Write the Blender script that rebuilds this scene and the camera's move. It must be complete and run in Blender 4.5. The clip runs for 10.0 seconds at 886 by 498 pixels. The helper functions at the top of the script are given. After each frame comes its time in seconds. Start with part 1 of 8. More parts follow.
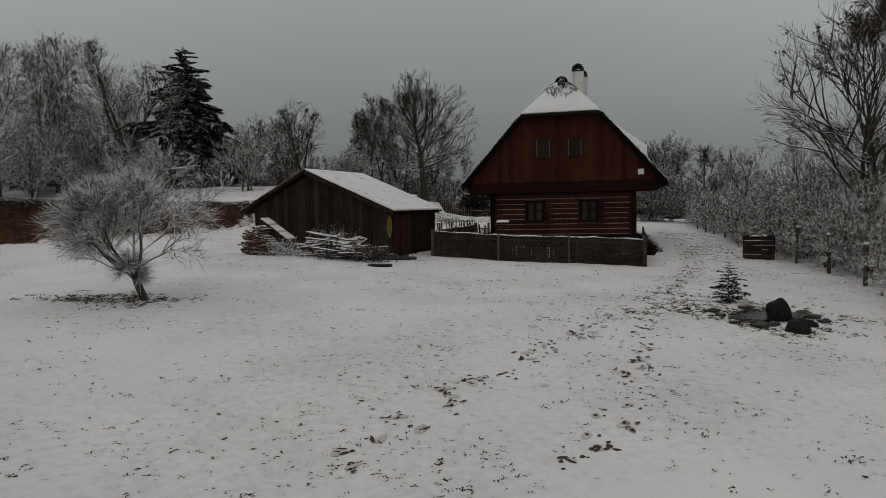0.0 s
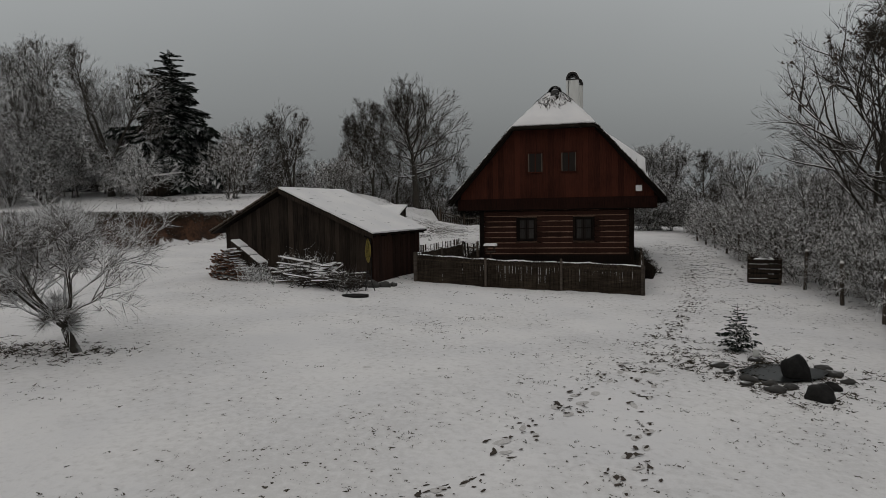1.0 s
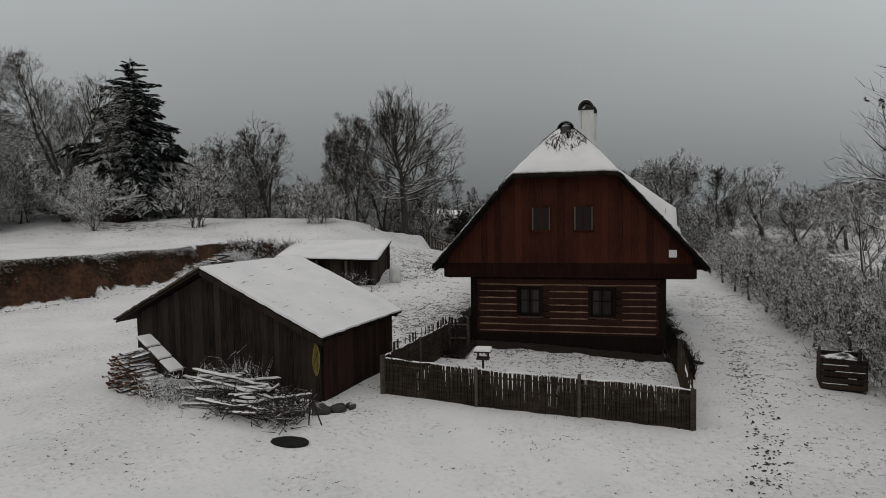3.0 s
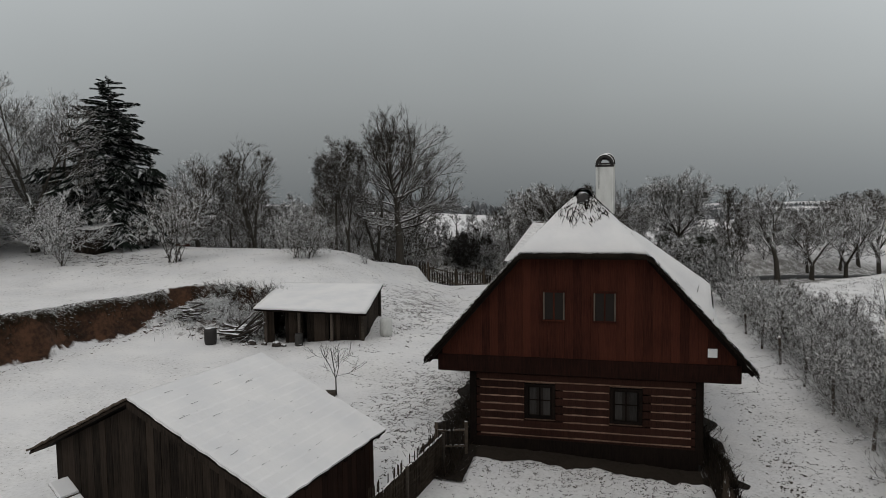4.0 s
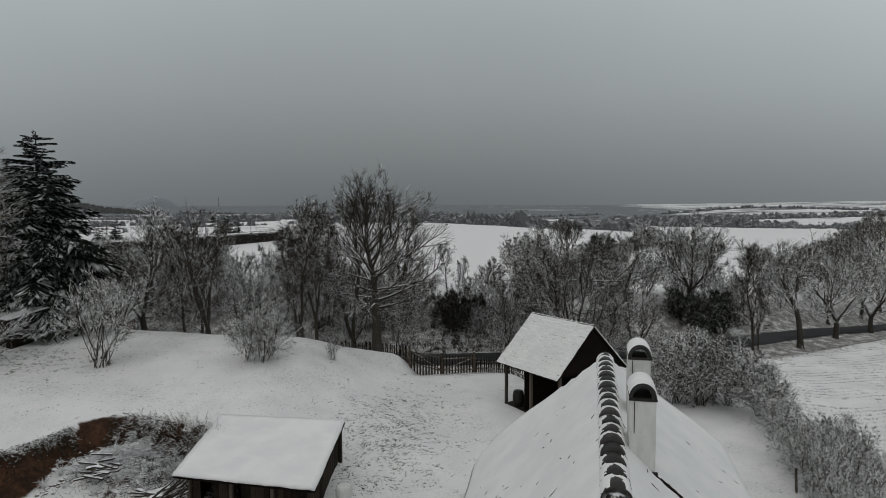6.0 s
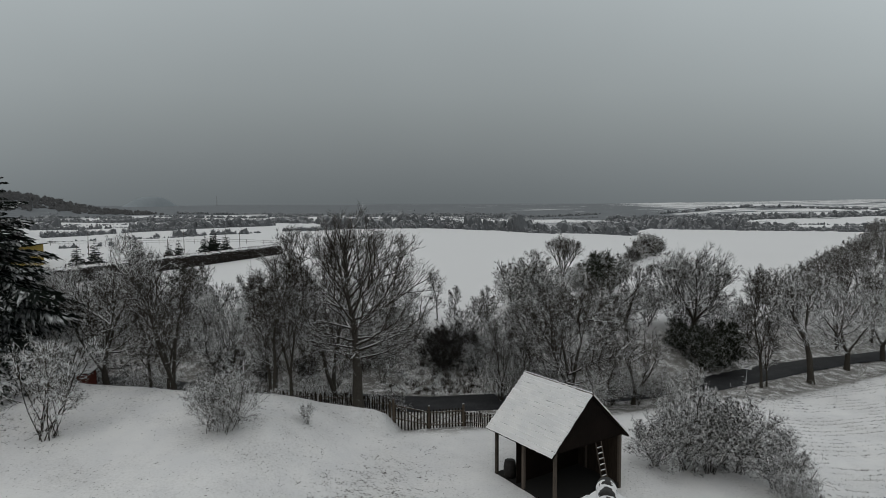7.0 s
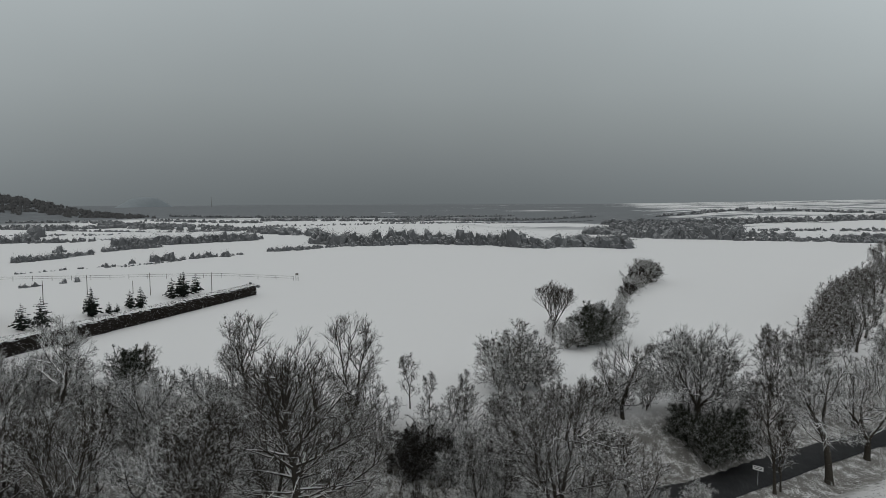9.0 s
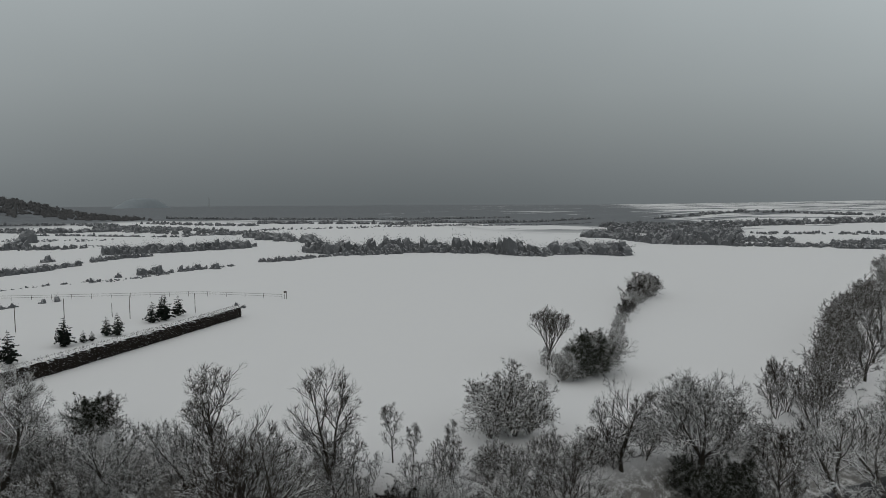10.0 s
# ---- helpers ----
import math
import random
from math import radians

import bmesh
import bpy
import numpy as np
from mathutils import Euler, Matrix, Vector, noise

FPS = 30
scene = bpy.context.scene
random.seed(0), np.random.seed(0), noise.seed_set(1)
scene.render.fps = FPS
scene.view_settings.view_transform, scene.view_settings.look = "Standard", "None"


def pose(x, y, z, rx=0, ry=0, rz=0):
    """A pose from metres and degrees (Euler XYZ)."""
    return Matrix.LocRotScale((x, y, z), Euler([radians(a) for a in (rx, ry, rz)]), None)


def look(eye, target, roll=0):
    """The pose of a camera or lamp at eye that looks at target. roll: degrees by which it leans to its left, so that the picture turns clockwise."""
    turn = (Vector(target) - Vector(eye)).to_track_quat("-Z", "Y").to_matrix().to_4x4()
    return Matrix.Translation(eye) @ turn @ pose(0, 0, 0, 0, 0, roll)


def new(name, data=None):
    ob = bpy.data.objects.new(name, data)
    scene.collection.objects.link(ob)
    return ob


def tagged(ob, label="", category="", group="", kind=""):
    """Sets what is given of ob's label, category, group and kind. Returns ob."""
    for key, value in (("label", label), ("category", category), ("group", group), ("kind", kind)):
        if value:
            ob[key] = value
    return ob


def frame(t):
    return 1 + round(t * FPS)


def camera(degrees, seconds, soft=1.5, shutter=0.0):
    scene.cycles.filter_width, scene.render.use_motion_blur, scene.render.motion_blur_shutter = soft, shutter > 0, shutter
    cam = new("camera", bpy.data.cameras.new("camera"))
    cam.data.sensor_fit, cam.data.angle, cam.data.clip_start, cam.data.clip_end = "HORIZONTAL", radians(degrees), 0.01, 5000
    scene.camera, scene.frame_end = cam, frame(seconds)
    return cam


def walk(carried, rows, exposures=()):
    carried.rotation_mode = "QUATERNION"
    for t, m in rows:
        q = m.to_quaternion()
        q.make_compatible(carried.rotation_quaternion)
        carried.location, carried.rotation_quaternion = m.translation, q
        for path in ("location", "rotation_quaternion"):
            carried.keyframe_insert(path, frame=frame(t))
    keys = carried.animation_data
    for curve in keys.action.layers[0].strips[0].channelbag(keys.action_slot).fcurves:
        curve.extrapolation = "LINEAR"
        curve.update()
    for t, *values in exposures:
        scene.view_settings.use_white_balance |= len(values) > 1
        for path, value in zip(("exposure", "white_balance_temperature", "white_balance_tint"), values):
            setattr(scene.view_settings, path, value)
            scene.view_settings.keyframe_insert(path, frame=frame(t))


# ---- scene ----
cam = camera(69.5, 10.0, soft=0.8)
PATH = [
    (0, (1.703, -28.997, 1.805), (1.223, -27.059, 1.68), -1.2),
    (0.5, (1.789, -28.237, 2.197), (1.314, -26.299, 2.071), -1.1),
    (1, (1.81, -27.257, 2.551), (1.336, -25.318, 2.425), -1.1),
    (1.5, (1.749, -26.132, 2.808), (1.276, -24.193, 2.68), -1.1),
    (2, (1.559, -24.779, 3.219), (1.088, -22.84, 3.09), -1.0),
    (2.5, (1.315, -23.25, 3.9), (0.847, -21.31, 3.771), -1.0),
    (4, (0.355, -18.019, 7.239), (-0.109, -16.079, 7.104), -0.7),
    (4.5, (0.026, -16.243, 8.547), (-0.434, -14.302, 8.41), -0.5),
    (5, (-0.241, -14.271, 9.893), (-0.697, -12.329, 9.752), -0.3),
    (5.5, (-0.43, -12.392, 11.361), (-0.884, -10.449, 11.218), -0.2),
    (7, (-0.518, -6.736, 15.553), (-0.968, -4.793, 15.404), -0.3),
    (7.5, (-0.505, -4.768, 17.123), (-0.949, -2.824, 16.972), -0.3),
    (8, (-0.41, -2.826, 18.792), (-0.853, -0.882, 18.641), -0.3),
    (8.5, (-0.337, -0.868, 20.414), (-0.779, 1.076, 20.263), -0.3),
    (9, (-0.254, 1.041, 22.199), (-0.691, 2.986, 22.048), -0.3),
    (9.5, (-0.217, 3.196, 24.054), (-0.651, 5.143, 23.903), -0.3),
    (10, (-0.104, 5.414, 25.294), (-0.536, 7.361, 25.144), -0.3),
]
walk(cam, [(t, look(eye, target, roll)) for t, eye, target, roll in PATH], [(0, -0.4, 6640, 11), (1.5, -0.32, 6620, 11), (2.5, -0.12, 6590, 10), (4.0, 0.04, 6540, 10), (4.5, 0.06, 6500, 9), (5.5, -0.03, 6450, 8), (7.5, -0.06, 6330, 7), (9.0, -0.03, 6350, 7), (10, -0.17, 6360, 7)])

PI = math.pi
rnd = random.Random(7)

# ---------------------------------------------------------------- sky, sun
world = bpy.data.worlds.new("overcast_sky")
scene.world = world
world.use_nodes = True
wt = world.node_tree
wt.nodes.clear()


def wnode(kind, **inputs):
    n = wt.nodes.new(kind)
    for key, value in inputs.items():
        n.inputs[key].default_value = value
    return n


sky = wnode("ShaderNodeTexSky")
sky.sky_type, sky.sun_disc = "NISHITA", False
sky.sun_elevation, sky.sun_rotation = radians(28), radians(200)
sky.air_density, sky.dust_density, sky.ozone_density = 2.0, 6.0, 1.0
gen = wnode("ShaderNodeTexCoord")
sep = wnode("ShaderNodeSeparateXYZ")
wt.links.new(gen.outputs["Generated"], sep.inputs[0])
ramp = wnode("ShaderNodeValToRGB")
els = ramp.color_ramp.elements
els[0].position, els[0].color = 0.0, (0.158, 0.172, 0.178, 1)
els[1].position, els[1].color = 1.0, (0.458, 0.462, 0.457, 1)
for pos, col in ((0.05, (0.198, 0.214, 0.221, 1)), (0.16, (0.292, 0.312, 0.32, 1)), (0.33, (0.395, 0.42, 0.43, 1)), (0.65, (0.442, 0.452, 0.45, 1))):
    e = els.new(pos)
    e.color = col
wt.links.new(sep.outputs["Z"], ramp.inputs[0])
cloud = wnode("ShaderNodeTexNoise", Scale=1.6, Detail=4.0, Roughness=0.5)
wt.links.new(gen.outputs["Generated"], cloud.inputs["Vector"])
cmap = wnode("ShaderNodeMapRange")
cmap.inputs["To Min"].default_value, cmap.inputs["To Max"].default_value = 0.88, 1.12
wt.links.new(cloud.outputs["Fac"], cmap.inputs["Value"])
mul = wnode("ShaderNodeMixRGB")
mul.blend_type = "MULTIPLY"
mul.inputs[0].default_value = 1.0
wt.links.new(ramp.outputs[0], mul.inputs[1])
wt.links.new(cmap.outputs[0], mul.inputs[2])
# the snow cloud is heaviest ahead, to the north
ahead = wnode("ShaderNodeVectorMath")
ahead.operation = "DOT_PRODUCT"
ahead.inputs[1].default_value = (-0.29, 0.957, 0.0)
wt.links.new(gen.outputs["Generated"], ahead.inputs[0])
amap = wnode("ShaderNodeMapRange")
for key, value in (("From Min", 0.72), ("From Max", 1.0), ("To Min", 1.42), ("To Max", 0.96)):
    amap.inputs[key].default_value = value
wt.links.new(ahead.outputs["Value"], amap.inputs["Value"])
mul2 = wnode("ShaderNodeMixRGB")
mul2.blend_type = "MULTIPLY"
mul2.inputs[0].default_value = 1.0
wt.links.new(mul.outputs[0], mul2.inputs[1])
wt.links.new(amap.outputs[0], mul2.inputs[2])
bg_cloud = wnode("ShaderNodeBackground", Strength=1.0)
bg_sky = wnode("ShaderNodeBackground", Strength=0.05)
wt.links.new(mul2.outputs[0], bg_cloud.inputs[0])
wt.links.new(sky.outputs[0], bg_sky.inputs[0])
mixw = wnode("ShaderNodeMixShader", Fac=0.94)
wt.links.new(bg_sky.outputs[0], mixw.inputs[1])
wt.links.new(bg_cloud.outputs[0], mixw.inputs[2])
wout = wnode("ShaderNodeOutputWorld")
wt.links.new(mixw.outputs[0], wout.inputs[0])

sun = new("sun", bpy.data.lights.new("sun", "SUN"))
sun.data.energy, sun.data.angle, sun.data.color = 0.2, radians(50), (1.0, 0.97, 0.94)
sun.matrix_world = look((0, 0, 60), (22, 55, 0))


# ---------------------------------------------------------------- materials
def material(name, base, rough=0.8, metal=0.0, spec=0.3):
    m = bpy.data.materials.new(name)
    m.use_nodes = True
    b = m.node_tree.nodes["Principled BSDF"]
    b.inputs["Base Color"].default_value = (*base, 1)
    b.inputs["Roughness"].default_value = rough
    b.inputs["Metallic"].default_value = metal
    b.inputs["Specular IOR Level"].default_value = spec
    return m


class Nodes:
    """A short way to add nodes to a material."""

    def __init__(self, m):
        self.t = m.node_tree
        self.bsdf = self.t.nodes["Principled BSDF"]

    def add(self, kind, links=(), **values):
        n = self.t.nodes.new(kind)
        for key, value in values.items():
            if key in ("operation", "blend_type", "data_type", "feature", "noise_dimensions"):
                if key == "operation":
                    n.operation = value
                elif key == "blend_type":
                    n.blend_type = value
                elif key == "feature":
                    n.feature = value
            else:
                n.inputs[key.replace("_", " ")].default_value = value
        for k, src in links:
            self.t.links.new(src, n.inputs[k])
        return n

    def noise(self, scale, vec=None, detail=4.0, rough=0.55):
        n = self.add("ShaderNodeTexNoise", Scale=scale, Detail=detail, Roughness=rough)
        self.t.links.new(vec or self.pos(), n.inputs["Vector"])
        return n.outputs["Fac"]

    def pos(self):
        if not hasattr(self, "geo"):
            self.geo = self.t.nodes.new("ShaderNodeNewGeometry")
        return self.geo.outputs["Position"]

    def local(self):
        n = self.t.nodes.new("ShaderNodeTexCoord")
        return n.outputs["Object"]

    def stretch(self, vec, s):
        n = self.t.nodes.new("ShaderNodeMapping")
        n.inputs["Scale"].default_value = s
        self.t.links.new(vec, n.inputs["Vector"])
        return n.outputs[0]

    def ramp(self, fac, lo, hi, a=0.0, b=1.0):
        n = self.t.nodes.new("ShaderNodeMapRange")
        n.interpolation_type = "SMOOTHSTEP"
        for key, value in (("From Min", lo), ("From Max", hi), ("To Min", a), ("To Max", b)):
            n.inputs[key].default_value = value
        self.t.links.new(fac, n.inputs["Value"])
        return n.outputs[0]

    def math(self, op, a, b=None):
        n = self.t.nodes.new("ShaderNodeMath")
        n.operation = op
        for i, v in enumerate((a, b)):
            if v is None:
                continue
            if isinstance(v, (int, float)):
                n.inputs[i].default_value = v
            else:
                self.t.links.new(v, n.inputs[i])
        return n.outputs[0]

    def mix(self, fac, a, b):
        n = self.t.nodes.new("ShaderNodeMixRGB")
        for i, v in ((0, fac), (1, a), (2, b)):
            if isinstance(v, tuple):
                n.inputs[i].default_value = (*v, 1)
            elif isinstance(v, (int, float)):
                n.inputs[i].default_value = v
            else:
                self.t.links.new(v, n.inputs[i])
        return n.outputs[0]

    def normal_z(self):
        self.pos()
        s = self.t.nodes.new("ShaderNodeSeparateXYZ")
        self.t.links.new(self.geo.outputs["Normal"], s.inputs[0])
        return s.outputs["Z"]

    def xyz(self):
        s = self.t.nodes.new("ShaderNodeSeparateXYZ")
        self.t.links.new(self.pos(), s.inputs[0])
        return s.outputs

    def random(self):
        n = self.t.nodes.new("ShaderNodeObjectInfo")
        return n.outputs["Random"]

    def island(self):
        self.pos()
        return self.geo.outputs["Random Per Island"]

    def colour(self, c):
        self.t.links.new(c, self.bsdf.inputs["Base Color"])

    def rough(self, r):
        self.t.links.new(r, self.bsdf.inputs["Roughness"])

    def bump(self, h, strength=0.4, distance=0.02):
        n = self.t.nodes.new("ShaderNodeBump")
        n.inputs["Strength"].default_value = strength
        n.inputs["Distance"].default_value = distance
        self.t.links.new(h, n.inputs["Height"])
        self.t.links.new(n.outputs[0], self.bsdf.inputs["Normal"])


SNOW = (0.80, 0.80, 0.81)


def snow_material(name="fresh_snow"):
    m = material(name, SNOW, 0.75, spec=0.2)
    k = Nodes(m)
    n1, n2 = k.noise(0.9, detail=5), k.noise(9.0, detail=4)
    k.colour(k.mix(k.ramp(n1, 0.3, 0.7), (0.727, 0.718, 0.728), (0.806, 0.789, 0.786)))
    k.bump(k.math("ADD", n1, k.math("MULTIPLY", n2, 0.25)), 0.5, 0.05)
    return m


def ground_material():
    """Thin snow over short grass; soil where the ground is too steep to hold it; woods in the far distance."""
    m = material("thin_snow_over_grass", SNOW, 0.8, spec=0.2)
    k = Nodes(m)
    p = k.pos()
    x, y, z = k.xyz()
    grass = k.mix(k.noise(14.0), (0.035, 0.029, 0.021), (0.09, 0.076, 0.055))
    soil = k.mix(k.ramp(k.math("ADD", k.math("MULTIPLY", k.noise(0.9, detail=6), 0.5), k.math("MULTIPLY", k.noise(5.0, detail=5), 0.5)), 0.38, 0.66), (0.022, 0.0105, 0.0056), (0.082, 0.038, 0.0195))
    snow = k.mix(k.ramp(k.noise(0.5, detail=5), 0.3, 0.7), (0.711, 0.699, 0.707), (0.785, 0.768, 0.765))
    fine = k.noise(8.5, detail=6, rough=0.6)
    tiny = k.noise(24.0, detail=3, rough=0.5)
    coarse = k.noise(0.28, detail=3)
    # specks of grass, denser in some stretches
    lim = k.ramp(coarse, 0.32, 0.70, 0.665, 0.585)
    speck = k.ramp(k.math("SUBTRACT", k.math("ADD", k.math("MULTIPLY", fine, 0.62), k.math("MULTIPLY", tiny, 0.38)), lim), 0.0, 0.03)
    # rough ground on the verges of the lane
    lane = k.math("SUBTRACT", y, k.math("MAXIMUM", 40.2, k.math("ADD", 47.6, k.math("MULTIPLY", x, 0.85))))
    near_road = k.math("MULTIPLY", k.ramp(lane, -9.5, -6.5), k.ramp(lane, 12.0, 8.0))
    rough_band = k.math("MULTIPLY", k.ramp(k.math("ADD", k.math("MULTIPLY", fine, 0.6), k.math("MULTIPLY", k.noise(1.1, detail=5), 0.4)), 0.43, 0.50), k.math("MULTIPLY", near_road, 0.8))
    # open fields keep a closed cover
    field = k.math("MULTIPLY", k.ramp(lane, 9.0, 14.0), 0.97)
    speck = k.math("MULTIPLY", speck, k.math("SUBTRACT", 1.0, field))
    bare = k.math("MAXIMUM", speck, rough_band)
    snow = k.mix(field, snow, (0.729, 0.717, 0.721))
    thin = k.math("MULTIPLY", k.ramp(k.math("ADD", k.math("MULTIPLY", fine, 0.55), k.math("MULTIPLY", coarse, 0.45)), 0.44, 0.62), k.math("MULTIPLY", k.math("SUBTRACT", 1.0, field), 0.16))
    snow = k.mix(thin, snow, (0.16, 0.14, 0.115))
    c = k.mix(bare, snow, grass)
    # steep soil
    steep = k.ramp(k.math("ADD", k.normal_z(), k.math("MULTIPLY", k.math("SUBTRACT", k.noise(1.6, detail=5), 0.5), 0.55)), 0.90, 0.78)
    near = k.ramp(y, 17.5, 15.5)
    c = k.mix(k.math("MULTIPLY", steep, near), c, soil)
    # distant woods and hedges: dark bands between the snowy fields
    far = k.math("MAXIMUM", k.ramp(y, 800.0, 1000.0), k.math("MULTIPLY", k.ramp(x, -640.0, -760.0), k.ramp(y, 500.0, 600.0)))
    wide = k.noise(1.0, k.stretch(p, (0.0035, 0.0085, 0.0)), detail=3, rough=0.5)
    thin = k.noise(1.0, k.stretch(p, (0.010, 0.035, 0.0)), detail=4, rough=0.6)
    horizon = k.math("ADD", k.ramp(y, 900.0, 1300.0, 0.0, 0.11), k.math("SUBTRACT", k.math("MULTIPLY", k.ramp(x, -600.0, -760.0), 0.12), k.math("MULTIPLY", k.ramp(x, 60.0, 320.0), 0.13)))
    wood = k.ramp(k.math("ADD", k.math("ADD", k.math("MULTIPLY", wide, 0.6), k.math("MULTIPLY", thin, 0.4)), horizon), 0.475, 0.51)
    # the woods' blue-grey is lightened to hold the distance haze
    hazed_wood = k.mix(k.noise(0.06, detail=5), (0.10, 0.108, 0.118), (0.20, 0.208, 0.218))
    c = k.mix(k.math("MULTIPLY", far, wood), c, hazed_wood)
    k.colour(c)
    h = k.math("ADD", k.math("MULTIPLY", k.noise(0.8, detail=5), 1.0), k.math("MULTIPLY", fine, 0.5))
    k.bump(k.math("MULTIPLY", h, k.math("SUBTRACT", 1.0, k.math("MULTIPLY", field, 1.0))), 0.35, 0.12)
    return m


def bark_material(name, dark, light, snow_lo=0.15, snow_hi=0.75, snow_amount=1.0):
    """Bark with snow lying on the upper side of the limbs."""
    m = material(name, dark, 0.9, spec=0.15)
    k = Nodes(m)
    bark = k.mix(k.noise(7.0, detail=5), dark, light)
    lie = k.ramp(k.math("ADD", k.normal_z(), k.math("MULTIPLY", k.math("SUBTRACT", k.noise(2.2, detail=4), 0.5), 1.3)), snow_lo, snow_hi)
    k.colour(k.mix(k.math("MULTIPLY", lie, snow_amount), bark, (0.83, 0.83, 0.835)))
    k.bump(k.noise(30.0), 0.4, 0.01)
    return m


def wood_material(name, dark, light, grain=(1.0, 1.0, 14.0), rough=0.85, snow=False):
    m = material(name, dark, rough, spec=0.1)
    k = Nodes(m)
    g = k.noise(3.0, k.stretch(k.local(), grain), detail=6, rough=0.65)
    blotch = k.noise(0.9, detail=4)
    shade = k.math("ADD", k.math("MULTIPLY", g, 0.6), k.math("MULTIPLY", k.math("ADD", blotch, k.math("MULTIPLY", k.random(), 0.6)), 0.35))
    c = k.mix(k.ramp(shade, 0.32, 0.78), dark, light)
    if snow:
        lie = k.ramp(k.math("ADD", k.normal_z(), k.math("MULTIPLY", k.math("SUBTRACT", k.noise(5.0), 0.5), 1.0)), 0.45, 0.8)
        c = k.mix(lie, c, (0.78, 0.78, 0.79))
    k.colour(c)
    k.bump(g, 0.5, 0.01)
    return m


M_SNOW = snow_material()
M_GROUND = ground_material()
M_BARK = bark_material("frosted_bark", (0.020, 0.017, 0.0145), (0.070, 0.060, 0.050), 0.42, 0.64, 0.95)
M_TRUNK = bark_material("trunk_bark", (0.022, 0.019, 0.016), (0.075, 0.066, 0.055), 0.3, 0.85, 0.85)
M_SHRUB = bark_material("frosted_twigs", (0.026, 0.022, 0.018), (0.085, 0.072, 0.057), 0.08, 0.32, 1.0)
M_PLUM = bark_material("snowy_twigs", (0.035, 0.028, 0.023), (0.09, 0.073, 0.06), -0.45, 0.35, 0.95)
M_NEEDLE = bark_material("snowy_needles", (0.005, 0.007, 0.006), (0.018, 0.024, 0.018), 0.5, 0.95, 0.8)
M_UNDER = bark_material("undergrowth_twigs", (0.020, 0.0165, 0.014), (0.068, 0.056, 0.045), 0.42, 0.70, 0.95)
M_FROST = bark_material("rimed_twigs", (0.028, 0.025, 0.021), (0.085, 0.075, 0.064), 0.06, 0.30, 1.0)
M_MIX = bark_material("half_frosted_twigs", (0.024, 0.021, 0.018), (0.075, 0.065, 0.054), 0.22, 0.52, 1.0)
M_DARK_TWIG = bark_material("dark_wet_twigs", (0.008, 0.007, 0.006), (0.03, 0.025, 0.02), 0.75, 1.15, 0.8)
M_HOAR = bark_material("hoar_frosted_grass", (0.035, 0.03, 0.024), (0.10, 0.085, 0.065), -0.75, 0.05, 1.0)
M_LADEN = bark_material("snow_laden_twigs", (0.014, 0.012, 0.010), (0.05, 0.042, 0.034), 0.2, 0.42, 1.0)
M_RIME = bark_material("thickly_rimed_twigs", (0.03, 0.026, 0.022), (0.085, 0.075, 0.064), -0.12, 0.2, 1.0)
M_NEEDLE_SNOW = bark_material("needles_under_snow", (0.006, 0.009, 0.007), (0.022, 0.030, 0.021), 0.7, 1.1, 0.85)
M_NEEDLE_DARK = bark_material("dark_needles", (0.005, 0.007, 0.006), (0.02, 0.026, 0.02), 1.15, 1.5, 0.6)
M_THUJA = bark_material("dark_evergreen", (0.012, 0.014, 0.010), (0.042, 0.046, 0.03), 0.55, 1.0, 0.75)
M_LEAF = material("withered_leaf", (0.05, 0.035, 0.022), 0.8)
M_LOG = wood_material("stained_log", (0.010, 0.0045, 0.0032), (0.038, 0.016, 0.0112), (14.0, 1.0, 1.0))
M_CHINK = wood_material("clay_chinking", (0.13, 0.075, 0.052), (0.28, 0.18, 0.135), (4.0, 1.0, 1.0))
M_GABLE = wood_material("red_brown_boards", (0.016, 0.0049, 0.0032), (0.064, 0.0188, 0.011), (9.0, 9.0, 0.7))
M_BEAM = wood_material("dark_beam", (0.0035, 0.0025, 0.002), (0.013, 0.0085, 0.0065), (8.0, 1.0, 1.0), 0.95)
# gable board colour darkened: shadow at the gable's foot is painted in
M_SKIRT = wood_material("shaded_skirt", (0.006, 0.003, 0.0022), (0.026, 0.0095, 0.0065), (9.0, 9.0, 0.7), 0.95)
M_THATCH = wood_material("dark_thatch", (0.005, 0.004, 0.0035), (0.022, 0.017, 0.013), (3.0, 14.0, 14.0), 0.95)
M_SHED = wood_material("weathered_dark_boards", (0.003, 0.0023, 0.0018), (0.046, 0.034, 0.026), (11.0, 11.0, 0.55))
M_SHED_RED = wood_material("reddish_boards", (0.012, 0.0065, 0.005), (0.036, 0.018, 0.013), (9.0, 9.0, 0.7))
M_GREY_WOOD = wood_material("grey_wood", (0.03, 0.025, 0.02), (0.11, 0.09, 0.075), (1.0, 1.0, 10.0))
M_GREY_SNOWY = wood_material("grey_wood_with_snow", (0.035, 0.027, 0.02), (0.12, 0.095, 0.075), (1.0, 1.0, 10.0), 0.85, True)
M_DARK_WOOD = wood_material("dark_wet_wood", (0.006, 0.005, 0.004), (0.035, 0.028, 0.022), (1.0, 1.0, 10.0))
M_WATTLE = wood_material("woven_withies", (0.02, 0.015, 0.011), (0.085, 0.065, 0.048), (1.0, 1.0, 6.0))
M_WHITE_FRAME = wood_material("cream_painted_wood", (0.05, 0.038, 0.030), (0.12, 0.098, 0.08), (6.0, 6.0, 1.0), 0.6)
M_PLASTER = wood_material("grey_white_render", (0.42, 0.42, 0.40), (0.66, 0.66, 0.64), (2.0, 2.0, 0.6))
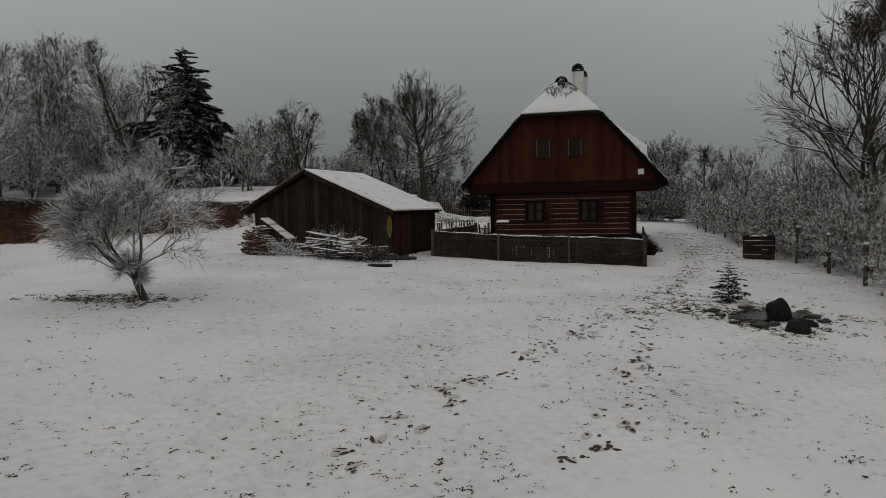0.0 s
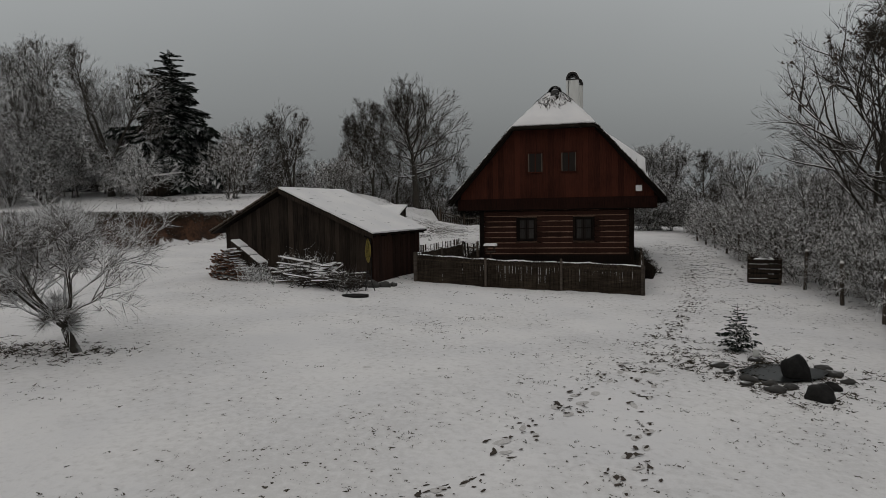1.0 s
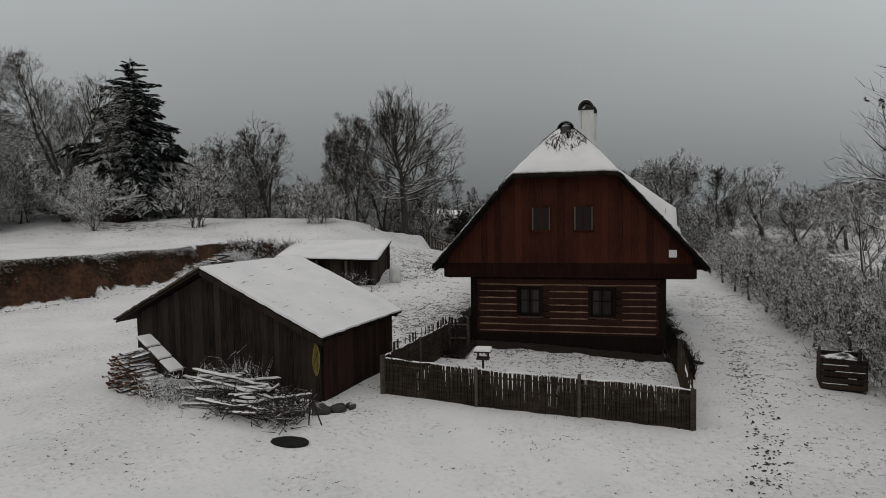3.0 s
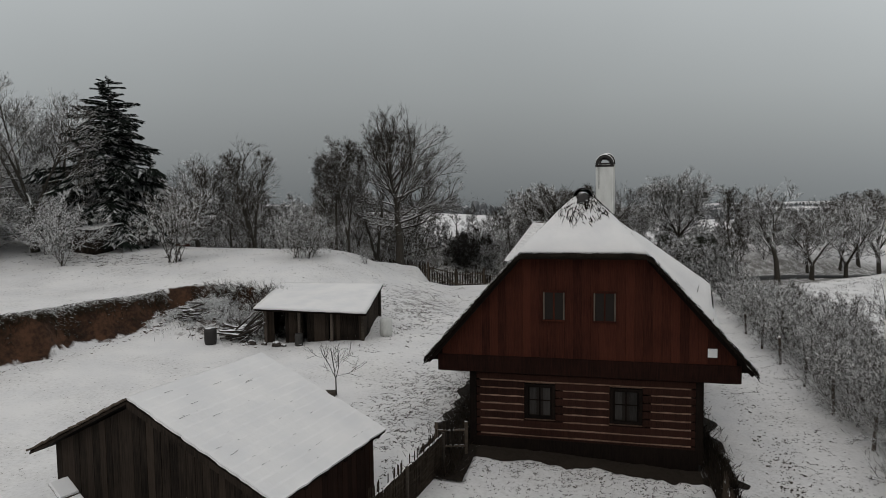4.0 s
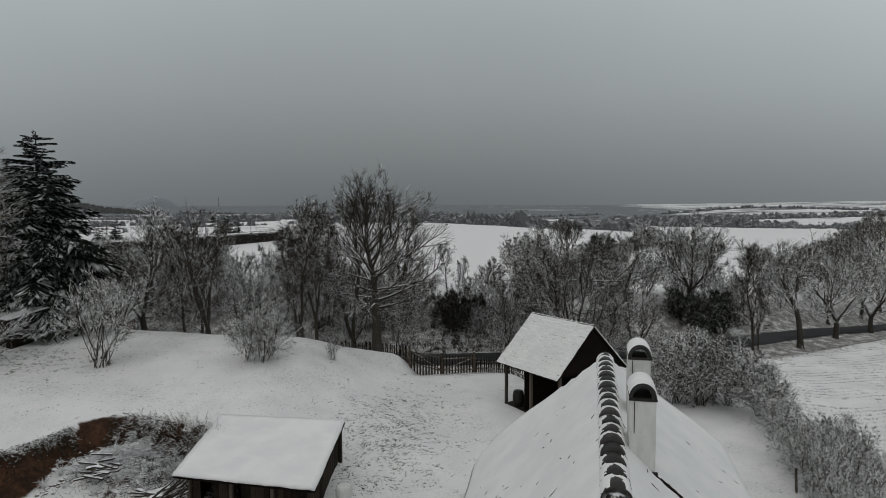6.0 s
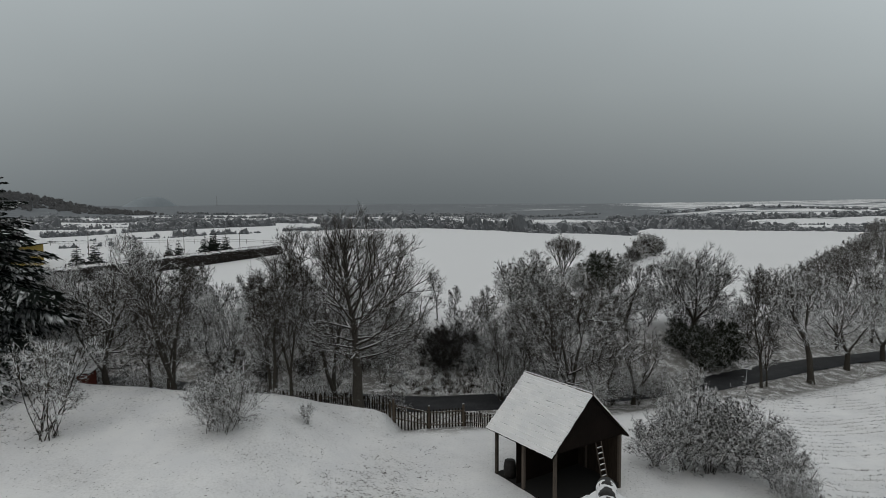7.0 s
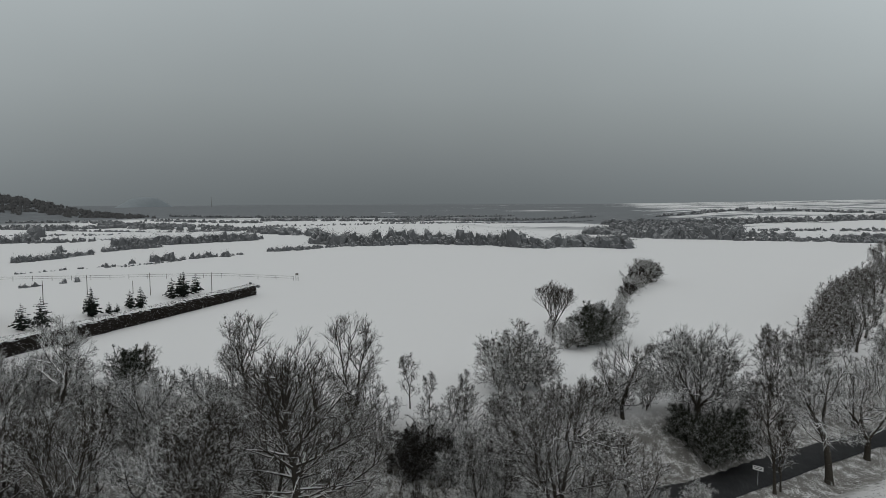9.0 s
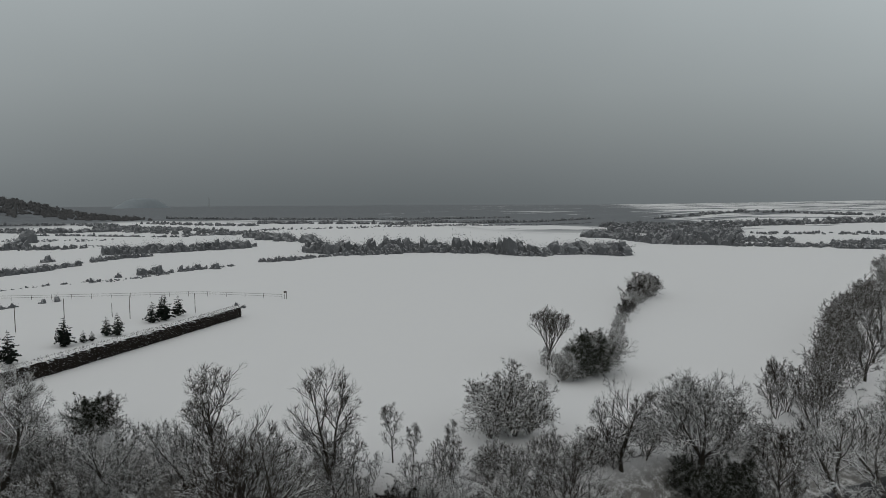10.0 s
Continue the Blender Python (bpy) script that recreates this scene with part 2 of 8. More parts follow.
M_STONE = wood_material("dark_wet_stone", (0.004, 0.004, 0.004), (0.02, 0.019, 0.018), (3.0, 3.0, 3.0), 0.6)
M_CONCRETE = wood_material("grey_concrete", (0.10, 0.098, 0.092), (0.24, 0.235, 0.225), (3.0, 3.0, 3.0))
M_ROAD = wood_material("wet_asphalt", (0.022, 0.022, 0.024), (0.055, 0.055, 0.057), (3.0, 0.4, 3.0), 0.55)
M_WATER = material("dark_water", (0.008, 0.009, 0.009), 0.3, spec=0.25)
# near-black for flues and compost, and for shade painted inside the sheds
M_DARK = material("dark_fill_and_shade", (0.012, 0.011, 0.010), 0.9)
M_TILE = wood_material("dark_ridge_tile", (0.012, 0.011, 0.011), (0.04, 0.036, 0.034), (3.0, 3.0, 3.0), 0.5)
M_METAL = material("painted_metal", (0.42, 0.43, 0.44), 0.45, 0.2)
M_YELLOW = wood_material("yellow_hose", (0.15, 0.12, 0.035), (0.28, 0.22, 0.06), (5.0, 5.0, 5.0), 0.5)
M_OCHRE = wood_material("ochre_render", (0.24, 0.17, 0.04), (0.36, 0.27, 0.08), (2.0, 2.0, 2.0))
M_BRICK_RED = wood_material("red_painted_wood", (0.07, 0.017, 0.012), (0.14, 0.04, 0.028), (6.0, 6.0, 1.0))
M_GLASS = material("window_glass", (0.016, 0.012, 0.010), 0.4, spec=0.12)
M_CURTAIN = wood_material("grey_curtain", (0.018, 0.016, 0.015), (0.05, 0.046, 0.043), (8.0, 8.0, 0.8))
M_PLATE = material("white_plate", (0.72, 0.72, 0.72), 0.5)
M_GRASS = material("dry_grass", (0.05, 0.041, 0.029), 0.9)


# ---------------------------------------------------------------- mesh helpers
def mesh_of(name, verts, faces, mat, smooth=False):
    me = bpy.data.meshes.new(name)
    me.from_pydata([tuple(v) for v in verts], [], faces)
    me.materials.append(mat)
    if smooth:
        me.shade_smooth()
    me.update()
    return me


def thing(name, m=None, label="", category="", group="", kind=""):
    """An Empty at the base of a thing."""
    ob = new(name)
    ob.empty_display_size = 0.2
    ob.matrix_basis = m or Matrix()
    return tagged(ob, label, category, group, kind)


def part(name, bm, mat, parent=None, label="", m=None, smooth=False):
    """Links a bmesh (or a finished mesh) as one mesh object under a thing."""
    if isinstance(bm, bpy.types.Mesh):
        me = bm
    else:
        me = bpy.data.meshes.new(name)
        bmesh.ops.recalc_face_normals(bm, faces=bm.faces)
        bm.to_mesh(me)
        bm.free()
        me.materials.append(mat)
        if smooth:
            me.shade_smooth()
    ob = new(name, me)
    if parent:
        ob.parent = parent
    if m is not None:
        ob.matrix_basis = m
    return tagged(ob, label)


def box_bm(x0, x1, y0, y1, z0, z1, bevel=0.0, bm=None):
    bm = bm or bmesh.new()
    r = bmesh.ops.create_cube(bm, size=1.0)
    bmesh.ops.transform(bm, verts=r["verts"], matrix=Matrix.Translation(((x0 + x1) / 2, (y0 + y1) / 2, (z0 + z1) / 2)) @ Matrix.Diagonal((x1 - x0, y1 - y0, z1 - z0, 1)))
    if bevel:
        es = {e for v in r["verts"] for e in v.link_edges}
        bmesh.ops.bevel(bm, geom=list(es), offset=bevel, segments=1, affect="EDGES")
    return bm


def prism_bm(poly, depth, bevel=0.0):
    """A polygon in x and z, pushed along y by depth."""
    bm = bmesh.new()
    a = [bm.verts.new((x, 0, z)) for x, z in poly]
    b = [bm.verts.new((x, depth, z)) for x, z in poly]
    bm.faces.new(a)
    bm.faces.new(b[::-1])
    for i in range(len(poly)):
        j = (i + 1) % len(poly)
        bm.faces.new((a[i], b[i], b[j], a[j]))
    if bevel:
        bmesh.ops.bevel(bm, geom=bm.edges[:], offset=bevel, segments=1, affect="EDGES")
    return bm


def stick_bm(p, q, r0, r1=None, sides=6, bm=None):
    """A tapered round stick from p to q."""
    bm = bm or bmesh.new()
    p, q = Vector(p), Vector(q)
    r1 = r0 if r1 is None else r1
    d = (q - p).normalized()
    u = d.orthogonal().normalized()
    w = d.cross(u)
    rings = []
    for c, r in ((p, r0), (q, r1)):
        rings.append([bm.verts.new(c + (u * math.cos(2 * PI * i / sides) + w * math.sin(2 * PI * i / sides)) * r) for i in range(sides)])
    for i in range(sides):
        j = (i + 1) % sides
        bm.faces.new((rings[0][i], rings[0][j], rings[1][j], rings[1][i]))
    bm.faces.new(rings[0][::-1])
    bm.faces.new(rings[1])
    return bm


def lathe_bm(profile, sides=16):
    bm = bmesh.new()
    rings = [[bm.verts.new((r * math.cos(2 * PI * i / sides), r * math.sin(2 * PI * i / sides), z)) for i in range(sides)] for r, z in profile]
    for a, b in zip(rings, rings[1:]):
        for i in range(sides):
            j = (i + 1) % sides
            bm.faces.new((a[i], a[j], b[j], b[i]))
    bm.faces.new(rings[0][::-1])
    bm.faces.new(rings[-1])
    return bm


def rock_bm(sx, sy, sz, seed, rough=0.25):
    bm = bmesh.new()
    bmesh.ops.create_icosphere(bm, subdivisions=3, radius=1.0)
    for v in bm.verts:
        n = noise.noise(v.co * 1.3 + Vector((seed, 0, 0))) * rough + noise.noise(v.co * 3.5 + Vector((0, seed, 0))) * rough * 0.4
        v.co *= 1 + n
        v.co = Vector((v.co.x * sx, v.co.y * sy, max(v.co.z, -0.35) * sz))
    return bm


# ---------------------------------------------------------------- the ground
def step(lo, hi, v):
    t = np.clip((v - lo) / (hi - lo), 0, 1)
    return t * t * (3 - 2 * t)


def wave(x, y, s, k):
    """A smooth uneven field made of a few sines, between about -1 and 1."""
    return (np.sin(x * s + 1.7 * k) * np.cos(y * s * 0.83 - k) + 0.5 * np.sin(x * s * 2.3 - y * s * 1.9 + k * 2.1) + 0.3 * np.cos(x * s * 3.7 + y * s * 4.1 + k)) / 1.8


ROAD_X = np.array([-140.0, -60.0, -35.0, -22.0, -13.0, -4.0, 2.4, 6.8, 10.0, 13.5, 17.0, 23.4, 32.0, 37.0, 48.0, 80.0, 140.0])
ROAD_Y = np.array([28.0, 37.0, 38.4, 39.4, 41.2, 45.6, 49.7, 52.7, 55.3, 58.7, 62.1, 68.4, 76.8, 81.8, 94.0, 127.0, 180.0])


def road_y(x):
    return np.interp(x, ROAD_X, ROAD_Y)


def road_z(x):
    return np.interp(x, [-60, -13, 2, 13, 20, 26, 32, 40, 60], [1.2, -0.5, -1.1, -1.6, -1.85, -2.2, -2.8, -3.6, -4.2])


def bank_edge(y):
    """x of the foot of the cut bank on the yard's west side."""
    return np.interp(y, [-60, -20, -8, 0, 3, 5, 8, 11.5, 13.5], [-46, -35.5, -29.0, -25.0, -23.9, -23.5, -23.3, -22.4, -22.0])


def ground(x, y):
    x, y = np.asarray(x, float), np.asarray(y, float)
    yard = -0.045 * np.clip(x, -9, 22) - 0.25 * step(-11, -15, x) + 0.4 * step(-16.5, -22.5, x) + 0.02 * np.clip(y, -40, 34) + 0.05 * wave(x, y, 0.35, 1.0)
    # the meadow above the cut bank
    wob = 0.4 * wave(x, y, 0.8, 2.0) + 0.32 * wave(x, y, 2.2, 0.4)
    out = np.maximum(bank_edge(y) - x, np.where(x < -11, y - 13.3, -5)) + wob
    out = np.where(y > 13.3, np.maximum(out, y - 13.3 + wob), out)
    w = step(29.5, 30.6, y + 0.5 * wob)
    up = step(0.0, 1.2, out) * step(-9.0 - 3.3 * w, -18.5 + 5.0 * w, x)
    meadow = 2.62 + 0.135 * np.clip(y - 13, -0.5, 10.5) + 0.03 * np.clip(-x - 22, 0, 30) + 0.12 * wave(x, y, 0.3, 3.0) - 0.16 * np.clip(x + 19.5, 0, 7) * step(22.0, 29.0, y)
    z = yard + (meadow - yard) * up
    # spoil heaped at the foot of the bank
    heap = np.exp(-((x + 20.0) ** 2 / 5.5 + (y - 12.3) ** 2 / 3.0)) * (1.25 + 0.25 * wave(x, y, 1.9, 1.1))
    z = z + heap * (1 - up)
    # down to the lane, then up on to the great field
    ry, rz = road_y(x), road_z(x)
    s = y - ry
    z = z + (rz + 0.1 - z) * step(-13.0, -3.2, s)
    field = 2.2 - 0.062 * np.clip(x, -75, 45) - 0.0145 * np.clip(y - 95, -40, 260) + 0.25 * wave(x, y, 0.02, 1.3)
    z = np.where(s > 0, rz + (field - rz) * step(2.6, 13.0, s), z)
    z = np.where(np.abs(s) < 3.2, rz, z)
    # east of the hedge the land falls away
    z = z - 0.9 * step(9.5, 17.0, x) * step(-3.0, -8.0, s)
    # the valley and the far country
    d = y - 345 - 0.03 * np.abs(x) - 190 * step(8, 70, x)
    far = -17 + 11 * step(-60, -260, x) * step(1500, 900, y) + 2.5 * wave(x, y, 0.006, 0.5) + 22 * np.exp(-((x - 420) ** 2 / 90000.0 + (y - 1500) ** 2 / 160000.0))
    far = far + 40 * np.exp(-((x + 1010) ** 2 / 22000.0 + (y - 860) ** 2 / 60000.0)) + 26 * step(2200, 4200, y) * step(-200, 2600, x)
    far = far + 10 * step(1500, 3600, y)
    z = z + (far - z) * step(0, 170, d)
    side = step(120, 420, np.abs(x)) * step(500, 200, y)
    z = z + (-6 + 5 * wave(x, y, 0.01, 0.2) + 14 * step(-150, -700, x) - z) * side * (1 - step(0, 170, d))
    return z


def gz(x, y):
    return float(ground(x, y))


def graded(lo, hi, stride, end_lo, end_hi, grow=1.13):
    core = list(np.arange(lo, hi + 1e-6, stride))
    s, v = stride, hi
    while v < end_hi:
        s *= grow
        v += s
        core.append(v)
    s, v = stride, lo
    while v > end_lo:
        s *= grow
        v -= s
        core.insert(0, v)
    return np.array(core)


def build_ground():
    xs = graded(-36, 24, 0.42, -4600, 4600, 1.085)
    ys = graded(-31, 46, 0.44, -1500, 4700, 1.06)
    X, Y = np.meshgrid(xs, ys)
    Z = ground(X, Y)
    fine = (np.abs(X) < 60) & (Y < 60)
    Z = Z + np.where(fine, 0.018 * wave(X, Y, 3.1, 0.7) + 0.01 * wave(X, Y, 7.3, 2.2), 0)
    n, m = len(xs), len(ys)
    verts = np.stack([X.ravel(), Y.ravel(), Z.ravel()], 1)
    idx = np.arange(n * m).reshape(m, n)
    quads = np.stack([idx[:-1, :-1].ravel(), idx[:-1, 1:].ravel(), idx[1:, 1:].ravel(), idx[1:, :-1].ravel()], 1)
    me = bpy.data.meshes.new("ground")
    me.vertices.add(len(verts))
    me.vertices.foreach_set("co", verts.ravel())
    me.loops.add(quads.size)
    me.loops.foreach_set("vertex_index", quads.ravel())
    me.polygons.add(len(quads))
    me.polygons.foreach_set("loop_start", np.arange(0, quads.size, 4))
    me.polygons.foreach_set("use_smooth", np.ones(len(quads), dtype=bool))
    me.update(calc_edges=True)
    me.materials.append(M_GROUND)
    tagged(new("ground", me), "snow-covered yard, meadow and fields with grass showing through", "ground", kind="structure")


build_ground()


def build_road():
    verts, faces = [], []
    xs = np.arange(-110, 130, 1.5)
    for i, x in enumerate(xs):
        y, z = float(road_y(x)), float(road_z(x))
        dx, dy = 1.0, float(road_y(x + 0.8) - road_y(x - 0.8)) / 1.6
        l = math.hypot(dx, dy)
        nx, ny = -dy / l, dx / l
        for j, (o, h) in enumerate(((-2.0, 0.0), (-1.95, 0.05), (0, 0.09), (1.95, 0.05), (2.0, 0.0))):
            o = o * (1 + 0.03 * math.sin(x * 0.9 + j))
            verts.append((x + nx * o, y + ny * o, z + h))
    for i in range(len(xs) - 1):
        for j in range(4):
            a = i * 5 + j
            faces.append((a, a + 5, a + 6, a + 1))
    ob = new("road", mesh_of("road", verts, faces, M_ROAD, True))
    tagged(ob, "narrow wet dark asphalt lane cleared of snow", "road", kind="structure")


build_road()


# ---------------------------------------------------------------- trees
class Wood:
    """Collects tapered limbs as tubes into one mesh."""

    def __init__(self):
        self.v, self.f, self.n = [], [], 0

    def tubes(self, pts, radii, sides):
        """Many limbs at once: pts (n, k, 3), radii (n, k); a last radius of 0 makes pointed ends."""
        pts, radii = np.asarray(pts, float), np.asarray(radii, float)
        n, k, _ = pts.shape
        d = np.gradient(pts, axis=1)
        d /= np.linalg.norm(d, axis=2, keepdims=True) + 1e-9
        ref = np.where(np.abs(d[:, :1, 2:]) < 0.9, np.array([0.31, 0.17, 0.93]), np.array([1.0, 0.2, 0.0]))
        u = np.cross(d, np.broadcast_to(ref, d.shape))
        u /= np.linalg.norm(u, axis=2, keepdims=True) + 1e-9
        w = np.cross(d, u)
        a = np.arange(sides) * 2 * PI / sides
        pointed = float(radii[0, -1]) <= 0
        rings = k - 1 if pointed else k
        ring = pts[:, :rings, None, :] + radii[:, :rings, None, None] * (np.cos(a)[:, None] * u[:, :rings, None, :] + np.sin(a)[:, None] * w[:, :rings, None, :])
        per = rings * sides
        v = ring.reshape(n, per, 3)
        if pointed:
            v = np.concatenate([v, pts[:, -1:, :]], 1)
        base = self.n + np.arange(n)[:, None] * v.shape[1]
        j = np.arange(sides)
        j2 = (j + 1) % sides
        for i in range(rings - 1):
            q = np.stack([i * sides + j, i * sides + j2, (i + 1) * sides + j2, (i + 1) * sides + j], 1)
            self.f.extend((base[:, :, None] + q[None]).reshape(-1, 4).tolist())
        if pointed:
            o = (rings - 1) * sides
            q = np.stack([o + j, o + j2, np.full(sides, per)], 1)
            self.f.extend((base[:, :, None] + q[None]).reshape(-1, 3).tolist())
        self.v.append(v.reshape(-1, 3))
        self.n += v.shape[0] * v.shape[1]

    def tube(self, pts, radii, sides):
        self.tubes(np.asarray(pts, float)[None], np.asarray(radii, float)[None], sides)

    def fine(self, rng, starts, ends, width):
        """Many fine twigs at once, each a pointed blade."""
        starts, ends = np.asarray(starts, float), np.asarray(ends, float)
        d = ends - starts
        side = np.cross(d, rng.normal(size=d.shape))
        side *= (width * (0.7 + 0.6 * rng.random(len(d))) / (np.linalg.norm(side, axis=1) + 1e-9))[:, None]
        k = len(starts)
        self.v.append(np.stack([starts - side, starts + side, ends], 1).reshape(-1, 3))
        self.f.extend((self.n + np.arange(3 * k).reshape(-1, 3)).tolist())
        self.n += 3 * k

    def mesh(self, name, mat, smooth=True):
        return mesh_of(name, np.concatenate(self.v), self.f, mat, smooth)


def bend(rng, start, d, length, steps, wander, lift):
    pts = [np.array(start, float)]
    d = np.array(d, float)
    for _ in range(steps):
        d = d + rng.normal(size=3) * wander + np.array([0, 0, lift])
        d /= np.linalg.norm(d)
        pts.append(pts[-1] + d * length / steps)
    return np.array(pts), d


class Crown:
    """The rounded space that a crown fills: half width, foot, widest height and top."""

    def __init__(self, wide, low, mid, top, squeeze=0.85, lobe=0.08):
        self.wide, self.low, self.mid, self.top, self.squeeze = wide, low, mid, top, squeeze
        self.lobe = lobe
        self.turn = wide * 7.3 + top * 3.1

    def size(self, p):
        dz = p[..., 2] - self.mid
        dz = np.where(dz > 0, dz / (self.top - self.mid), dz / max(self.mid - self.low, 0.05))
        x, y = p[..., 0] / self.wide, p[..., 1] / (self.wide * self.squeeze)
        az = np.arctan2(y, x)
        lobe = 1 + self.lobe * np.sin(3 * az + 2.2 * dz + self.turn) + self.lobe * np.sin(5 * az - 4.1 * dz + 2 * self.turn)
        return (x ** 2 + y ** 2 + dz ** 2) / lobe ** 2

    def room(self, p, d, most, limit=1.0):
        """How far one can go from p along d before leaving the crown."""
        far = np.full(len(p), 0.06)
        ok = np.ones(len(p), bool)
        for i in range(1, 15):
            s = most * i / 14
            ok = ok & (self.size(p + d * s[:, None]) < limit)
            far = np.where(ok, s, far)
        return far


def unit(d):
    return d / (np.linalg.norm(d, axis=-1, keepdims=True) + 1e-9)


def sprout(rng, pts, length, per, first, angle, ratio, steps, wander, lift, crown, slack=1.0):
    """Side shoots along many limbs at once; they end where the crown ends."""
    n, k, _ = pts.shape
    t = first + (1 - first) * (np.arange(per)[None] + rng.random((n, per))) / per
    a = np.minimum(t * (k - 1), k - 1.001)
    i = a.astype(int)
    fr = (a - i)[..., None]
    row = np.arange(n)[:, None]
    p = (pts[row, i] * (1 - fr) + pts[row, i + 1] * fr).reshape(-1, 3)
    along = unit(pts[row, i + 1] - pts[row, i]).reshape(-1, 3)
    side = rng.normal(size=along.shape)
    side = unit(side - along * (side * along).sum(1, keepdims=True))
    th = angle * (0.7 + 0.6 * rng.random((len(p), 1)))
    d = unit(along * np.cos(th) + side * np.sin(th))
    want = (length[:, None] * ratio * (1.2 - 0.65 * t) * (0.65 + 0.7 * rng.random((n, per)))).reshape(-1)
    l = crown.room(p, d, want, slack * (0.8 + 0.5 * rng.random(len(p))))
    out = [p]
    for _ in range(steps):
        d = unit(d + rng.normal(size=d.shape) * wander + np.array([0, 0, lift]))
        out.append(out[-1] + d * (l / steps)[:, None])
    return np.stack(out, 1), l


def grow(seed, height, trunk_r, crown, limbs=22, second=9, third=7, fourth=6, clear=0.25, stems=1, splay=0.35, low_angle=75, high_angle=25, lean=0.0, lift=0.07, twig=0.010, wander=0.10, upto=0.985, fork=0.66):
    """Trunk and crown of a bare tree: stems, limbs, branches, shoots and fine twigs that fill a rounded crown."""
    rng = np.random.default_rng(seed)
    trunk, top = Wood(), Wood()
    foot, dd = bend(rng, (0, 0, -0.2), np.array([lean, lean * 0.3, 1.0]), height * clear + 0.2, 4, 0.04, 0.04)
    if clear > 0.03:
        trunk.tube(foot, [trunk_r * f for f in (1.45, 1.1, 1.0, 0.95, 0.9)], 8)
    leaders, radii = [], []
    for s in range(stems):
        d = np.array(dd)
        if stems > 1:
            az = s * 2.4 + rng.random()
            th = splay * (0.35 + 0.75 * rng.random())
            d = unit(d + np.array([math.cos(az), math.sin(az), 0]) * math.tan(th))
        start = foot[-1] if clear > 0.03 else np.array([0.05 * rng.normal() * stems ** 0.5, 0.05 * rng.normal() * stems ** 0.5, -0.15])
        l = float(crown.room(start[None], d[None], np.array([height * 1.05]))[0]) if crown.size(start) < 1 else height * (1 - clear) * (0.97 if stems == 1 else 0.75 + 0.25 * rng.random())
        l = max(l, 0.4 * height * (1 - clear)) * 0.98
        pts, _ = bend(rng, start, d, l, 9, 0.05 + wander * 0.3, 0.05)
        leaders.append(pts)
        r = trunk_r * (0.9 if stems == 1 else 1.15 / stems ** 0.5)
        radii.append([max(r * (1 - i / 9.4), 0.014) for i in range(10)])
    leaders, radii = np.array(leaders), np.array(radii)
    trunk.tubes(leaders, radii, 6)
    # limbs
    n = limbs
    which = np.arange(n) % stems
    t = np.clip((np.arange(n) + 0.3 + 0.6 * rng.random(n)) / n, 0, 0.985) ** 0.9 * upto
    a = t * 8.99
    i = a.astype(int)
    fr = (a - i)[:, None]
    p = leaders[which, i] * (1 - fr) + leaders[which, i + 1] * fr
    r0 = radii[which, i] * 0.6
    az = np.arange(n) * 2.4 + rng.random(n) * 0.9
    if stems > 1 and clear > 0.03:
        away = leaders[which, -1] - leaders[which, 0]
        az = np.arctan2(np.sin(az) + 0.3 * away[:, 1], np.cos(az) + 0.3 * away[:, 0])
    th = np.radians(low_angle + (high_angle - low_angle) * t / upto + rng.normal(size=n) * 12)
    d = np.stack([np.cos(az) * np.sin(th), np.sin(az) * np.sin(th), np.cos(th)], 1)
    l = crown.room(p, d, np.full(n, crown.wide * 1.6), 0.8 + 0.35 * rng.random(n)) * (0.85 + 0.2 * rng.random(n))
    out = [p]
    for _ in range(6):
        d = unit(d + rng.normal(size=d.shape) * wander + np.array([0, 0, lift]))
        out.append(out[-1] + d * (l / 6)[:, None])
    one = np.stack(out, 1)
    taper = 1 - np.arange(7) / 6.8
    top.tubes(one, np.maximum(np.minimum(r0, 0.017 * l + 0.012)[:, None] * taper, twig * 1.3), 5)
    allp, alll = np.concatenate([one, leaders[:, [0, 2, 4, 6, 7, 8, 9]]]), np.concatenate([l, np.full(stems, height * 0.35)])
    bends, inner = (4, 0.3) if clear > 0.03 else (2, 0.15)
    two, l2 = sprout(rng, allp, alll, second, inner, fork, 0.52, bends, wander, lift * 0.8, crown)
    if bends == 4:
        top.tubes(two, np.maximum((0.016 * l2 + twig * 0.9)[:, None] * (1 - np.arange(5) / 5.2), twig * 0.9), 4)
    else:
        top.tubes(two, np.stack([twig * 1.8 + 0 * l2, twig * 1.4 + 0 * l2, 0 * l2], 1), 3)
    three, l3 = sprout(rng, two, l2, third, inner, fork * 0.93, 0.55, 2, wander, lift, crown, 1.35)
    top.fine(rng, three[:, 0], three[:, 1], twig * 1.15)
    top.fine(rng, three[:, 1], three[:, 2], twig * 0.9)
    four, l4 = sprout(rng, three, np.maximum(l3, 0.35 if bends == 2 else 0.5), fourth, inner * 0.7, fork * 0.87, 0.62 if bends == 2 else 0.8, 1, wander, lift, crown, 1.9)
    top.fine(rng, four[:, 0], four[:, 1], twig)
    return trunk, top


